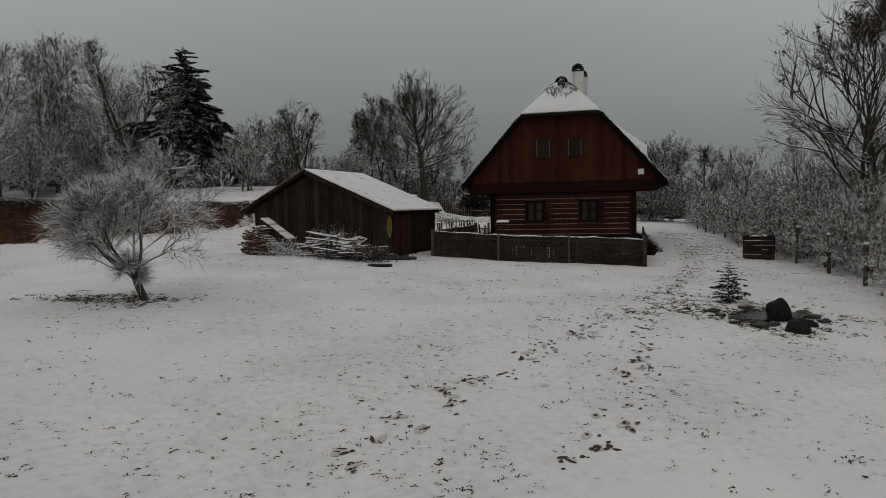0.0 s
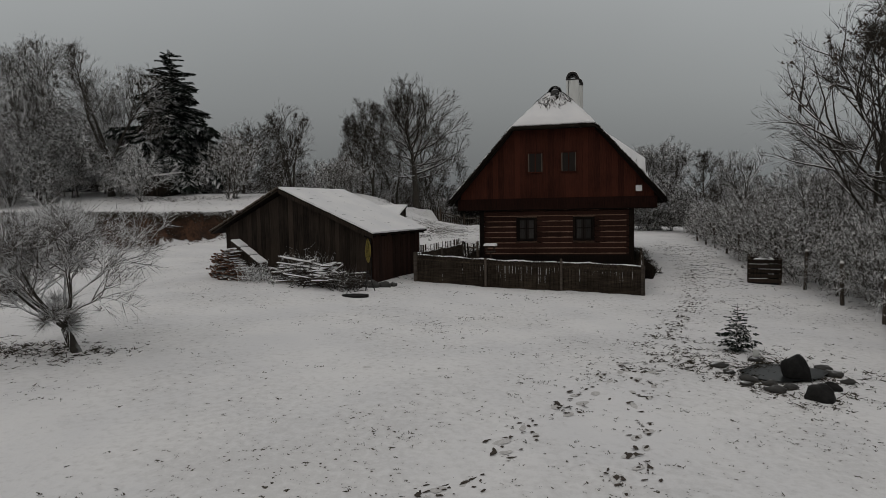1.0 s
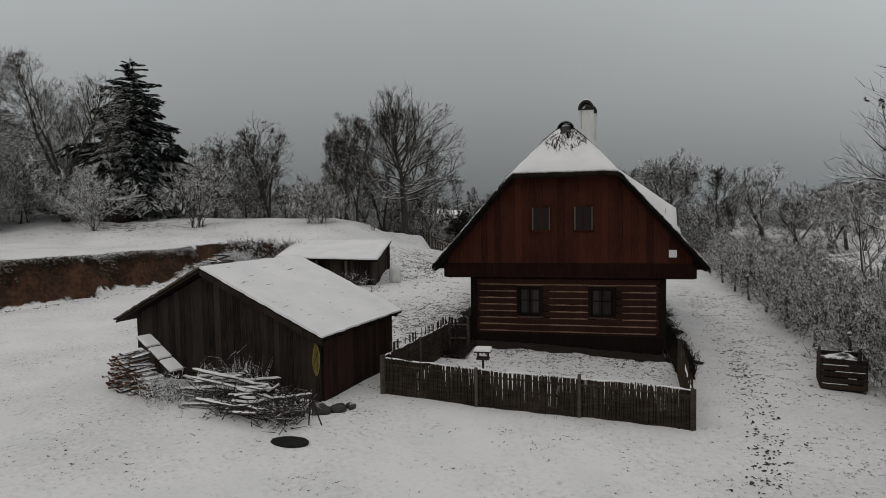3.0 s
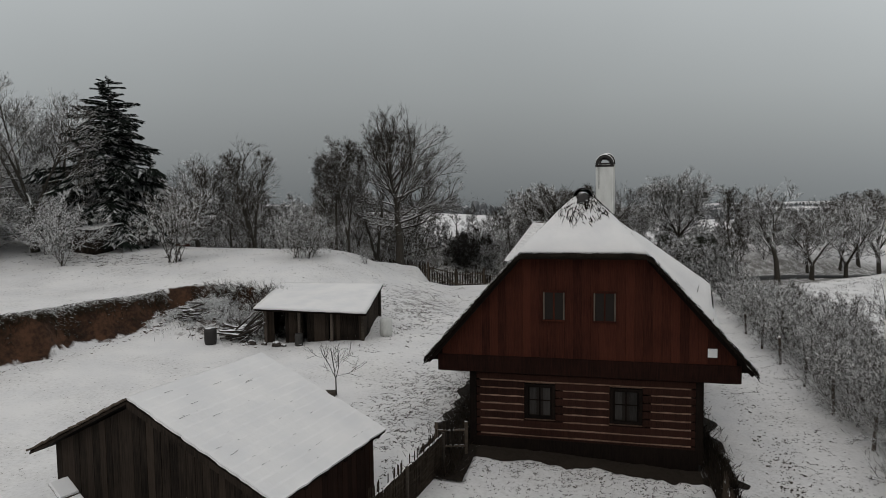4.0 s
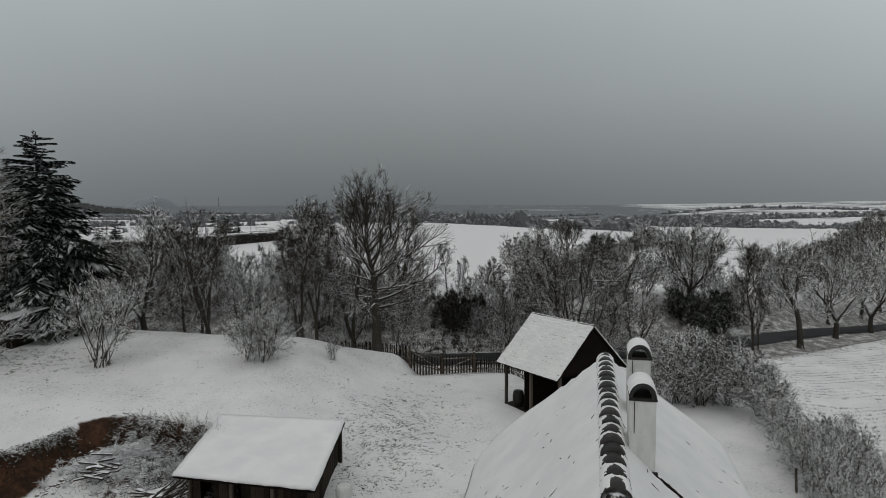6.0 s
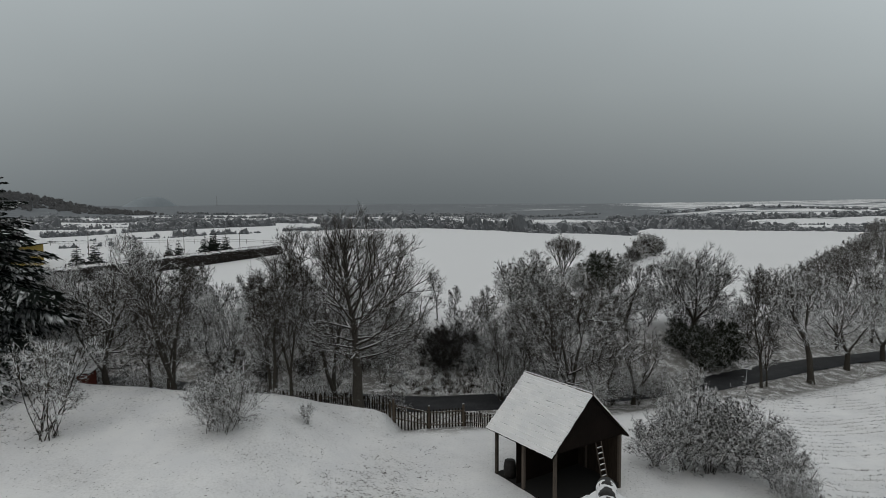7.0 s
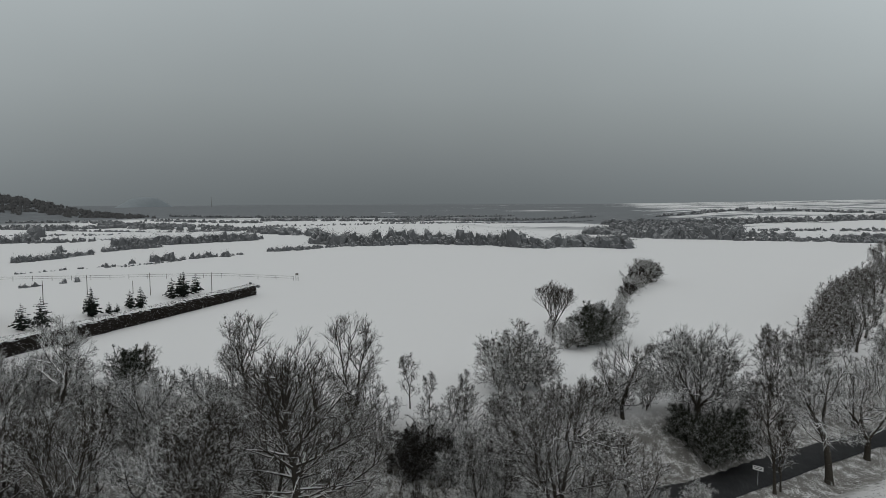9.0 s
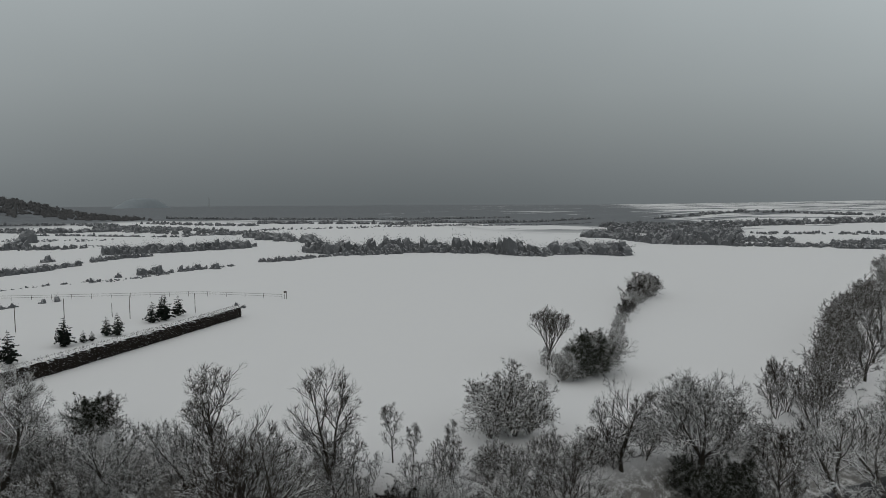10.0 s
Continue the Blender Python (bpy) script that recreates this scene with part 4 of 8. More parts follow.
        wide = (0.85 + 1.1 * n1) * max(0.75 if n1 > 0.12 else 0.0, min(1.0, (f + 0.05) * 7.0)) * max(0.0, min(1.0, (0.98 - f) * 2.6 + 0.3 * n1))
        row = []
        for j in range(na + 1):
            a = PI * (-0.12 + 1.24 * j / na)
            rag = 0.28 * noise.noise(Vector((a * 3.0, y * 7.0, 1.0))) + 0.22 * noise.noise(Vector((a * 8.0, y * 17.0, 3.0)))
            bare = abs(a - PI / 2 - 0.3 * n1) < wide + rag * (wide > 0.05)
            r = 0.235 if bare else 0.288 + 0.02 * noise.noise(Vector((a * 2.0, y * 4.0, 8.0)))
            row.append(bm.verts.new((r * math.cos(a), y, CREST - 0.05 + r * math.sin(a))))
        grid.append(row)
    for p, q in zip(grid, grid[1:]):
        for j in range(na):
            bm.faces.new((p[j], p[j + 1], q[j + 1], q[j]))
    part("ridge_snow", bm, M_ROOF_SNOW, h, "snow lying over the flanks and joints of the ridge tiles", smooth=True)
    # ragged straw that shows through at the peak
    straw = Wood()
    rs = np.random.default_rng(5)
    knots = [(rs.uniform(-1.3, 1.3), rs.uniform(0.36, 1.05)) for _ in range(42)]
    for k in range(420):
        ca, cu = knots[k % 42]
        az, u = ca + rs.normal() * 0.13, max(0.3, cu + rs.normal() * 0.10)
        x = math.sin(az) * (0.10 + u * 0.95)
        y = RIDGE_Y - 0.12 - abs(math.cos(az)) * (0.08 + u) * 0.72
        if y < -0.3:
            continue
        d = np.array([math.sin(az) * 0.9, -abs(math.cos(az)) * 0.9]) + rs.normal(size=2) * 0.6
        l = rs.uniform(0.02, 0.10)
        pts = []
        for q in (0.0, 0.5, 1.0):
            xx, yy = x + d[0] * l * q, y + d[1] * l * q
            pts.append((xx, yy, roof_height(xx, yy) + 0.088 - 0.012 * abs(q - 0.5)))
        straw.tube(np.array(pts), [0.006, rs.uniform(0.005, 0.017), 0.004], 5)
    # straw laid bare below the stack
    for _ in range(70):
        q = rs.random()
        x, y = 0.98 + 0.42 * q + rs.normal() * 0.03, 3.7 - 0.14 * q + rs.normal() * 0.04
        straw.tube(np.array([(x, y, roof_height(x, y) + 0.085), (x + 0.12, y - 0.05, roof_height(x + 0.12, y - 0.05) + 0.08)]), [0.018, 0.004], 4)
    for _ in range(90):
        x, y = rs.uniform(-4.2, 4.2), rs.uniform(-0.1, 9.0)
        a, l = rs.uniform(0, 6.3), rs.uniform(0.04, 0.16)
        x2, y2 = x + math.cos(a) * l, y + math.sin(a) * l
        straw.tube(np.array([(x, y, roof_height(x, y) + 0.075), (x2, y2, roof_height(x2, y2) + 0.10)]), [0.012, 0.004], 3)
    tagged(part("straw", straw.mesh("straw", M_THATCH), None, h, "dark straw showing through the snow at the peak"), kind="stuff")
    # ragged straw ends along the verges and the hip
    fringe = Wood()
    for _ in range(1500):
        x = rs.uniform(-EAVE_X, EAVE_X)
        if abs(x) < HIP_X and rs.random() < 0.3:
            continue
        y = -0.44 + rs.normal() * 0.03
        z = roof_height(x, -0.44)
        p0 = np.array([x, y, z - rs.uniform(-0.04, 0.11)])
        d = np.array([(0.5 if x > 0 else -0.5) * (abs(x) > HIP_X) + rs.normal() * 0.35, -0.25 + rs.normal() * 0.2, -0.8 + rs.normal() * 0.25])
        fringe.tube(np.array([p0, p0 + d * rs.uniform(0.03, 0.10)]), [0.016, 0.004], 3)
    for s in (-1, 1):
        for _ in range(700):
            y = rs.uniform(-0.4, LEN)
            p0 = np.array([s * EAVE_X, y, roof_height(s * EAVE_X, y) - rs.uniform(0.0, 0.17)])
            d = np.array([s * 0.5 + rs.normal() * 0.2, rs.normal() * 0.3, -0.8])
            fringe.tube(np.array([p0, p0 + d * rs.uniform(0.04, 0.13)]), [0.014, 0.004], 3)
    tagged(part("straw_fringe", fringe.mesh("fringe", M_THATCH), None, h, "ragged dark straw ends of the thatch"), kind="stuff")
    # dark barge boards under the verge
    for s in (-1, 1):
        for z0, z1, yy in ((EAVE_Z - 0.10, HIP_Z - 0.10, -0.30),):
            bm = bmesh.new()
            p0, p1 = Vector((s * (EAVE_X - 0.05), 0, z0)), Vector((s * HIP_X, 0, z1))
            nrm = Vector((s * PITCH, 0, 1)).normalized() * 0.10
            q = [p0, p1, p1 - nrm, p0 - nrm]
            lo = [bm.verts.new((v.x, yy, v.z)) for v in q]
            hi = [bm.verts.new((v.x, yy + 0.22, v.z)) for v in q]
            bm.faces.new(lo)
            bm.faces.new(hi[::-1])
            for i in range(4):
                bm.faces.new((lo[i], hi[i], hi[(i + 1) % 4], lo[(i + 1) % 4]))
            part("verge_board", bm, M_BEAM, h)


def build_chimney(x, y, top, w, d, name, label):
    """A rendered stack with a round vaulted cap, open to the front and the rear."""
    c = thing(name, pose(x, y, 0), label, "chimney", "chimneys")
    base = roof_height(x, y) - 0.55
    part("shaft", box_bm(-w / 2, w / 2, -d / 2, d / 2, base, top, 0.025), M_PLASTER, c)
    r = w / 2 + 0.01
    bm = bmesh.new()
    rings = []
    for yy in (-d / 2 - 0.02, d / 2 + 0.02):
        for rr in (r, r - 0.075):
            rings.append([bm.verts.new((rr * math.cos(a), yy, top + 0.02 + 1.12 * rr * math.sin(a))) for a in [PI * q / 14 for q in range(15)]])
    fo, fi, bo, bi = rings
    for i in range(14):
        bm.faces.new((fo[i], fo[i + 1], fi[i + 1], fi[i]))
        bm.faces.new((bo[i], bi[i], bi[i + 1], bo[i + 1]))
        bm.faces.new((fo[i], bo[i], bo[i + 1], fo[i + 1]))
        bm.faces.new((fi[i], fi[i + 1], bi[i + 1], bi[i]))
    for i in (0, 14):
        bm.faces.new((fo[i], fi[i], bi[i], bo[i]))
    part("cap", bm, M_TILE_SNOWY, c, "dark brick vault with snow on top", smooth=True)
    sn = bmesh.new()
    rows = []
    for yy, lift in ((-d / 2 + 0.015, 0.012), (-d / 2 + 0.06, 0.04), (0.0, 0.05), (d / 2 - 0.06, 0.04), (d / 2 - 0.015, 0.012)):
        rows.append([sn.verts.new(((r + lift * math.sin(a) ** 0.7 + 0.002) * math.cos(a), yy, top + 0.02 + 1.12 * (r + 0.002 + lift * math.sin(a) ** 0.7) * math.sin(a))) for a in [0.28 + (PI - 0.56) * q / 12 for q in range(13)]])
    for p, q in zip(rows, rows[1:]):
        for i in range(12):
            sn.faces.new((p[i], q[i], q[i + 1], p[i + 1]))
    part("cap_snow", sn, M_SNOW, c, "smooth snow over the vault", smooth=True)
    part("flue", box_bm(-w / 2 + 0.09, w / 2 - 0.09, -d / 2 + 0.09, d / 2 - 0.09, top - 0.1, top + 0.012), M_DARK, c)
    part("rim", box_bm(-w / 2 - 0.02, w / 2 + 0.02, -d / 2 - 0.025, -d / 2 + 0.02, top - 0.03, top + 0.03, 0.008), M_TILE, c)
    part("rod", stick_bm((-w * 0.32, -d / 2 - 0.015, top - 0.75), (-w * 0.32, -d / 2 - 0.015, top - 0.05), 0.008), M_TILE, c)
    part("flashing", box_bm(-w / 2 - 0.05, w / 2 + 0.05, -d / 2 - 0.07, -d / 2 + 0.01, roof_height(x, y) - 0.35, roof_height(x + w / 2, y) + 0.14, 0.01), M_TILE, c)
    return c


def snowy_dark(name, dark, light, lo, hi):
    m = material(name, dark, 0.6)
    k = Nodes(m)
    c = k.mix(k.noise(4.0), dark, light)
    lie = k.ramp(k.math("ADD", k.normal_z(), k.math("MULTIPLY", k.math("SUBTRACT", k.noise(2.6, detail=4), 0.5), 1.8)), lo, hi)
    k.colour(k.mix(lie, c, (0.8, 0.8, 0.81)))
    return m


M_TILE_SNOWY = snowy_dark("ridge_tile_with_snow", (0.012, 0.011, 0.011), (0.04, 0.036, 0.034), 0.86, 1.0)
M_END_TILE = snowy_dark("end_tile_with_snow", (0.012, 0.011, 0.011), (0.04, 0.036, 0.034), 0.62, 0.78)
M_ROOF_SNOW = snow_material("roof_snow")

cottage = build_cottage()
build_roof(cottage)
build_chimney(0.64, 4.15, 8.48, 0.56, 0.95, "chimney", "grey-white rendered chimney with a round vaulted cap")
build_chimney(0.76, 6.9, 8.72, 0.56, 0.9, "chimney", "second grey-white rendered chimney with a vaulted cap")


# ---------------------------------------------------------------- sheds
def slab_roof_bm(corners, thick):
    """A flat roof slab on four corners, with its thickness downwards."""
    bm = bmesh.new()
    c = [Vector(v) for v in corners]
    nrm = (c[1] - c[0]).cross(c[3] - c[0]).normalized()
    if nrm.z < 0:
        nrm = -nrm
    lo, hi = [bm.verts.new(v - nrm * thick) for v in c], [bm.verts.new(v) for v in c]
    bm.faces.new(hi)
    bm.faces.new(lo[::-1])
    for i in range(4):
        j = (i + 1) % 4
        bm.faces.new((lo[i], lo[j], hi[j], hi[i]))
    return bm


def roof_sheet_bm(corners, lift, thick, wob, nu, nv, seed, tiles=0, drop=0.026):
    """A snow layer over four corners, cut into a grid and made uneven; tiles: courses that step down the slope."""
    bm = bmesh.new()
    a, b, c, d = [Vector(v) for v in corners]
    nrm = (b - a).cross(d - a).normalized()
    if nrm.z < 0:
        nrm = -nrm
    top, bot = {}, {}
    for i in range(nu + 1):
        for j in range(nv + 1):
            u, v = i / nu, j / nv
            p = (a * (1 - u) + b * u) * (1 - v) + (d * (1 - u) + c * u) * v
            h = wob * (noise.noise(p * 1.2 + Vector((seed, 0, 0))) + 0.6 * noise.noise(p * 4 + Vector((0, seed, 0))))
            if tiles:
                h += drop * (1 - (v * tiles) % 1.0) * (0.6 + 0.5 * noise.noise(p * 6))
            e = 0.04 * noise.noise(p * 5 + Vector((seed, 3, 1))) if j in (0, nv) or i in (0, nu) else 0
            q = p + (b - a).normalized() * e + (d - a).normalized() * e
            top[i, j] = bm.verts.new(q + nrm * (lift + thick + h))
            bot[i, j] = bm.verts.new(q + nrm * lift)
    for i in range(nu):
        for j in range(nv):
            bm.faces.new((top[i, j], top[i + 1, j], top[i + 1, j + 1], top[i, j + 1]))
            bm.faces.new((bot[i, j], bot[i, j + 1], bot[i + 1, j + 1], bot[i + 1, j]))
    for i in range(nu):
        for j in (0, nv):
            bm.faces.new((top[i, j], bot[i, j], bot[i + 1, j], top[i + 1, j]))
    for j in range(nv):
        for i in (0, nu):
            bm.faces.new((top[i, j], top[i, j + 1], bot[i, j + 1], bot[i, j]))
    return bm


def boarded(parent, poly, y, mat, bw=0.2, jag=0.012):
    """Upright boards that fill a convex polygon in x and z, standing at y."""
    xs = [p[0] for p in poly]

    def span(x):
        zs = []
        for i in range(len(poly)):
            (x0, z0), (x1, z1) = poly[i], poly[(i + 1) % len(poly)]
            if (x0 - x) * (x1 - x) <= 0 and abs(x1 - x0) > 1e-6:
                zs.append(z0 + (z1 - z0) * (x - x0) / (x1 - x0))
        return (min(zs), max(zs)) if zs else None
    x = min(xs)
    while x < max(xs) - 0.02:
        x1 = min(x + bw * rnd.uniform(0.8, 1.2), max(xs))
        a, b = span(x + 0.004), span(x1 - 0.004)
        if a and b and (a[1] - a[0] > 0.01 or b[1] - b[0] > 0.01):
            quad = [(x + 0.004, a[0]), (x1 - 0.004, b[0]), (x1 - 0.004, max(b[1], b[0] + 0.01)), (x + 0.004, max(a[1], a[0] + 0.01))]
            part("board", prism_bm(quad, 0.028), mat, parent, m=pose(0, y - rnd.uniform(0, jag), 0))
        x = x1


def build_woodshed():
    """The gabled shed beside the yard; its frame: x along the gable, y into the shed."""
    m = pose(-9.05, -7.05, 0, 0, 0, -9.5)
    s = thing("woodshed", m, "dark weathered board shed with snowy tiled roof", "shed")
    g = gz(-9, -6.5)
    ridge, left, right, depth = (0.1, 3.36), (-2.98, 1.86), (3.78, 1.78), 4.25
    # front wall stands back under the roof's verge
    wall = [(-2.55, g - 0.2), (3.5, g - 0.25), (3.5, 1.80), (0.1, 3.22), (-2.55, 1.98)]
    boarded(s, wall, 0.32, M_SHED)
    # near-black sheet behind the boards, shade of the inside put into colour
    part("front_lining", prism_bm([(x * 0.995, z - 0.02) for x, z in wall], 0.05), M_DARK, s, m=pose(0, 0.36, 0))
    part("side_wall", box_bm(3.44, 3.52, 0.42, depth - 0.25, g - 0.3, 1.80), M_SHED_RED, s, "reddish-brown board side wall")
    for i in range(18):
        yy = 0.42 + i * 0.2
        part("board", box_bm(3.522 + 0.006 * (i % 3), 3.545 + 0.006 * (i % 3), yy + 0.003, yy + 0.197, g - 0.3, 1.79), M_SHED_RED, s)
    part("side_wall", box_bm(-2.55, -2.47, 0.42, depth - 0.25, g - 0.2, 1.95), M_SHED, s)
    part("rear_wall", prism_bm([(-2.5, g - 0.2), (3.45, g - 0.25), (3.45, 1.78), (0.1, 3.2), (-2.5, 1.95)], 0.06), M_SHED, s, m=pose(0, depth - 0.3, 0))
    # roof: two slopes of tiles under snow, uneven left verge
    for side, e in (("l", left), ("r", right)):
        cs = [(ridge[0], 0, ridge[1]), (ridge[0], depth, ridge[1]), (e[0], depth, e[1]), (e[0], 0, e[1])]
        part("roof_slope", slab_roof_bm(cs, 0.07), M_BEAM, s)
        part("roof_snow", roof_sheet_bm(cs, 0.006, 0.045, 0.012, 18, 56, 3.0 if side == "l" else 5.0, 14, 0.016), M_SNOW, s, "snow following the courses of tiles", smooth=False)
        bm = bmesh.new()
        p0, p1 = Vector((ridge[0], -0.01, ridge[1] - 0.03)), Vector((e[0], -0.01, e[1] - 0.03))
        dn = Vector((0, 0, -0.05 if side == "l" else -0.14))
        for yy in (-0.015,):
            q = [p0, p1, p1 + dn, p0 + dn]
            lo = [bm.verts.new((v.x, yy, v.z)) for v in q]
            hi = [bm.verts.new((v.x, yy + 0.04, v.z)) for v in q]
            bm.faces.new(lo)
            bm.faces.new(hi[::-1])
            for i in range(4):
                bm.faces.new((lo[i], hi[i], hi[(i + 1) % 4], lo[(i + 1) % 4]))
        part("verge_board", bm, M_SHED, s)
    # row of tile noses on the left verge
    for i in range(11):
        u = (i + 0.5) / 11
        x, z = ridge[0] + (left[0] - ridge[0]) * u, ridge[1] + (left[1] - ridge[1]) * u
        part("verge_tile", box_bm(-0.17, 0.17, -0.08, 0.16, -0.02, 0.03, 0.008), M_GREY_SNOWY, s, m=pose(x, 0, z + 0.02, 0, -26 - 6 * math.sin(i), 0))
    # dark tile edges that show through the snow, course by course
    bits = Wood()
    rs = np.random.default_rng(12)
    for _ in range(38):
        k = int(rs.integers(1, 14))
        v = k / 14 + rs.normal() * 0.004
        y0, l = rs.uniform(0.1, depth - 0.4), 0.03 + 0.3 * rs.random() ** 2
        x, z = ridge[0] + (right[0] - ridge[0]) * v, ridge[1] + (right[1] - ridge[1]) * v + 0.078
        bits.tube(np.array([(x, y0, z), (x + rs.normal() * 0.01, y0 + l, z)]), [0.005, 0.002], 4)
    tagged(part("tile_edges", bits.mesh("tile_edges", M_TILE), None, s, "dark tile edges showing through the snow"), kind="stuff")
    # rafters' ends under the right eave
    for i in range(6):
        part("rafter_end", box_bm(3.35, 3.74, 0.2 + i * 0.75, 0.3 + i * 0.75, 1.66, 1.75), M_BEAM, s)
    return s, m


shed, shed_m = build_woodshed()


def on_shed(x, y, z=None):
    p = shed_m @ Vector((x, y, 0))
    return (p.x, p.y, gz(p.x, p.y) if z is None else z)


def hose():
    cu = Wood()
    for k in range(5):
        w = 0.025 + 0.016 * k
        pts = [(3.52 + w * math.sin(q) + 0.012 * math.sin(3 * q + k), 0.20 - 0.018 * k, 1.22 + (0.27 + 0.03 * k) * math.cos(q)) for q in [2 * PI * i / 24 for i in range(25)]]
        cu.tube(np.array(pts), [0.012] * 25, 6)
    ob = part("hose", cu.mesh("hose", M_YELLOW), None, None, m=shed_m)
    tagged(ob, "coiled yellow garden hose hanging on the shed's corner", "hose")


hose()


def build_leanto():
    s = thing("lean_to_shed", Matrix(), "low dark lean-to shed with one snowy sloping roof", "shed")
    fl, fr = Vector((-16.25, 10.55, 2.20)), Vector((-10.42, 10.85, 2.06))
    br, bl = Vector((-11.35, 16.2, 2.82)), Vector((-17.3, 15.6, 2.86))
    cs = [fl, fr, br, bl]
    part("roof_slab", slab_roof_bm(cs, 0.09), M_BEAM, s)
    part("roof_snow", roof_sheet_bm(cs, 0.005, 0.085, 0.02, 24, 20, 8.0), M_SNOW, s, "smooth snow on the roof", smooth=True)
    g = gz(-13, 12) - 0.3
    # front: boards, some missing; posts between
    def wall(name, p, q, top0, top1, mat, gaps=()):
        p, q = Vector(p), Vector(q)
        l = (q - p).length
        n = int(l / 0.19)
        for i in range(n):
            if i in gaps:
                continue
            a = p.lerp(q, i / n)
            ang = math.degrees(math.atan2(q.y - p.y, q.x - p.x))
            top = top0 + (top1 - top0) * (i + 0.5) / n
            part(name, box_bm(0.004, l / n - 0.004, -0.015, 0.015, g + 0.05 * rnd.random(), top - 0.04 * rnd.random()), mat, s, m=pose(a.x, a.y - 0.01 * (i % 2), 0, 0, 0, ang))
    wall("board", (-15.9, 11.25), (-10.85, 11.5), 2.12, 2.0, M_SHED, gaps=(2, 3, 4, 10, 17))
    wall("board", (-10.85, 11.5), (-11.5, 15.7), 2.0, 2.65, M_SHED)
    wall("board", (-15.9, 11.25), (-16.9, 15.3), 2.1, 2.7, M_SHED)
    wall("board", (-11.5, 15.7), (-16.9, 15.3), 2.65, 2.7, M_SHED)
    for x, y in ((-15.9, 11.1), (-14.1, 11.2), (-12.4, 11.3), (-10.8, 11.4), (-11.4, 15.7)):
        part("post", box_bm(-0.07, 0.07, -0.07, 0.07, g, 2.05 if y < 12 else 2.6, 0.01), M_GREY_WOOD, s, m=pose(x, y, 0))
    # added near-black floor and upright sheet: painted shade seen through the gaps
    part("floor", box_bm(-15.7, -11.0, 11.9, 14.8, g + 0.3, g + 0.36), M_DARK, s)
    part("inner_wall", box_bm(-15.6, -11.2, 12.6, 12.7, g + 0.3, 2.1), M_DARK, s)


build_leanto()


def build_barn():
    """An open cart shed on posts by the gate."""
    ang = math.degrees(math.atan2(-3.45, 3.67))
    m = pose(-2.17, 27.0, 0, 0, 0, ang)
    s = thing("cart_shed", m, "open dark timber cart shed with a steep snowy tiled roof", "shed")
    L, half, rz, ez = 2.55, 2.75, 5.92, 3.28
    g = 0.55
    for sg in (-1, 1):
        cs = [(-L, 0, rz), (L, 0, rz), (L, sg * half, ez), (-L, sg * half, ez)]
        part("roof_slope", slab_roof_bm(cs, 0.10), M_BEAM, s)
        part("roof_snow", roof_sheet_bm(cs, 0.006, 0.02, 0.010, 20, 78, 2.0 + sg, 13, 0.085), M_SNOW, s, "snow on rows of tiles", smooth=False)
    # dark lower edges of the tile courses, broken by the snow
    rs = np.random.default_rng(17)
    bits = Wood()
    for sg in (-1, 1):
        for k in range(1, 13):
            x = -L + 0.05
            while x < L - 0.1:
                l = rs.uniform(0.08, 0.5)
                if rs.random() < 0.8:
                    v = k / 13 + rs.normal() * 0.002
                    bits.tube(np.array([(x, sg * half * v, rz + (ez - rz) * v + 0.045), (min(x + l, L - 0.03), sg * half * v, rz + (ez - rz) * v + 0.045)]), [0.017, 0.012], 4)
                x += l + rs.uniform(0.0, 0.12)
    tagged(part("tile_edges", bits.mesh("tile_edges", M_TILE), None, s, "dark tile edges showing through the snow"), kind="stuff")
    for x in (-L + 0.35, 0.0, L - 0.25):
        for y in (-half + 0.45, half - 0.45):
            part("post", box_bm(x - 0.08, x + 0.08, y - 0.08, y + 0.08, g - 0.6, ez + 0.25, 0.015), M_GREY_WOOD, s)
        part("tie_beam", box_bm(x - 0.08, x + 0.08, -half + 0.3, half - 0.3, ez + 0.05, ez + 0.22, 0.01), M_BEAM, s)
        for sg in (-1, 1):
            part("rafter", stick_bm((x, sg * (half - 0.1), ez - 0.02), (x, 0, rz - 0.18), 0.07, sides=4), M_BEAM, s)
    part("ridge_cap", stick_bm((-L - 0.02, 0, rz + 0.03), (L + 0.02, 0, rz + 0.03), 0.07, sides=8), M_GREY_SNOWY, s)
    part("rear_wall", box_bm(-L + 0.2, L - 0.2, half - 0.5, half - 0.44, g - 0.6, ez + 0.2), M_SHED, s)
    # end wall and gable panel take near-black for the shaded interior
    part("end_wall", prism_bm([(-half + 0.5, g - 0.6), (half - 0.5, g - 0.6), (half - 0.5, ez + 0.2), (0, rz - 0.3), (-half + 0.5, ez + 0.2)], 0.05), M_BEAM, s, m=pose(-0.6, 0, 0, 0, 0, 90))
    part("gable_panel", prism_bm([(-half + 0.3, ez + 0.15), (half - 0.3, ez + 0.15), (0, rz - 0.2)], 0.04), M_BEAM, s, m=pose(L - 0.1, 0, 0, 0, 0, 90))
    # floor block coloured near-black for the shade under the roof
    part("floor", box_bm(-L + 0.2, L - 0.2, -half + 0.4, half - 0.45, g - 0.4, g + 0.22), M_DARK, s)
    # a barrel and planks in the dark inside
    tagged(part("barrel", lathe_bm([(0.28, 0), (0.34, 0.3), (0.34, 0.6), (0.28, 0.9)], 14), M_TILE, None, m=m @ pose(-L + 1.1, -half + 0.75, g + 0.22), smooth=True), "dark barrel standing in the cart shed", "barrel")
    lad = thing("ladder", m @ pose(L + 0.35, 0.75, g + 0.1, 0, -14, 0), "wooden ladder with snow on its rungs leaning on the shed", "ladder")
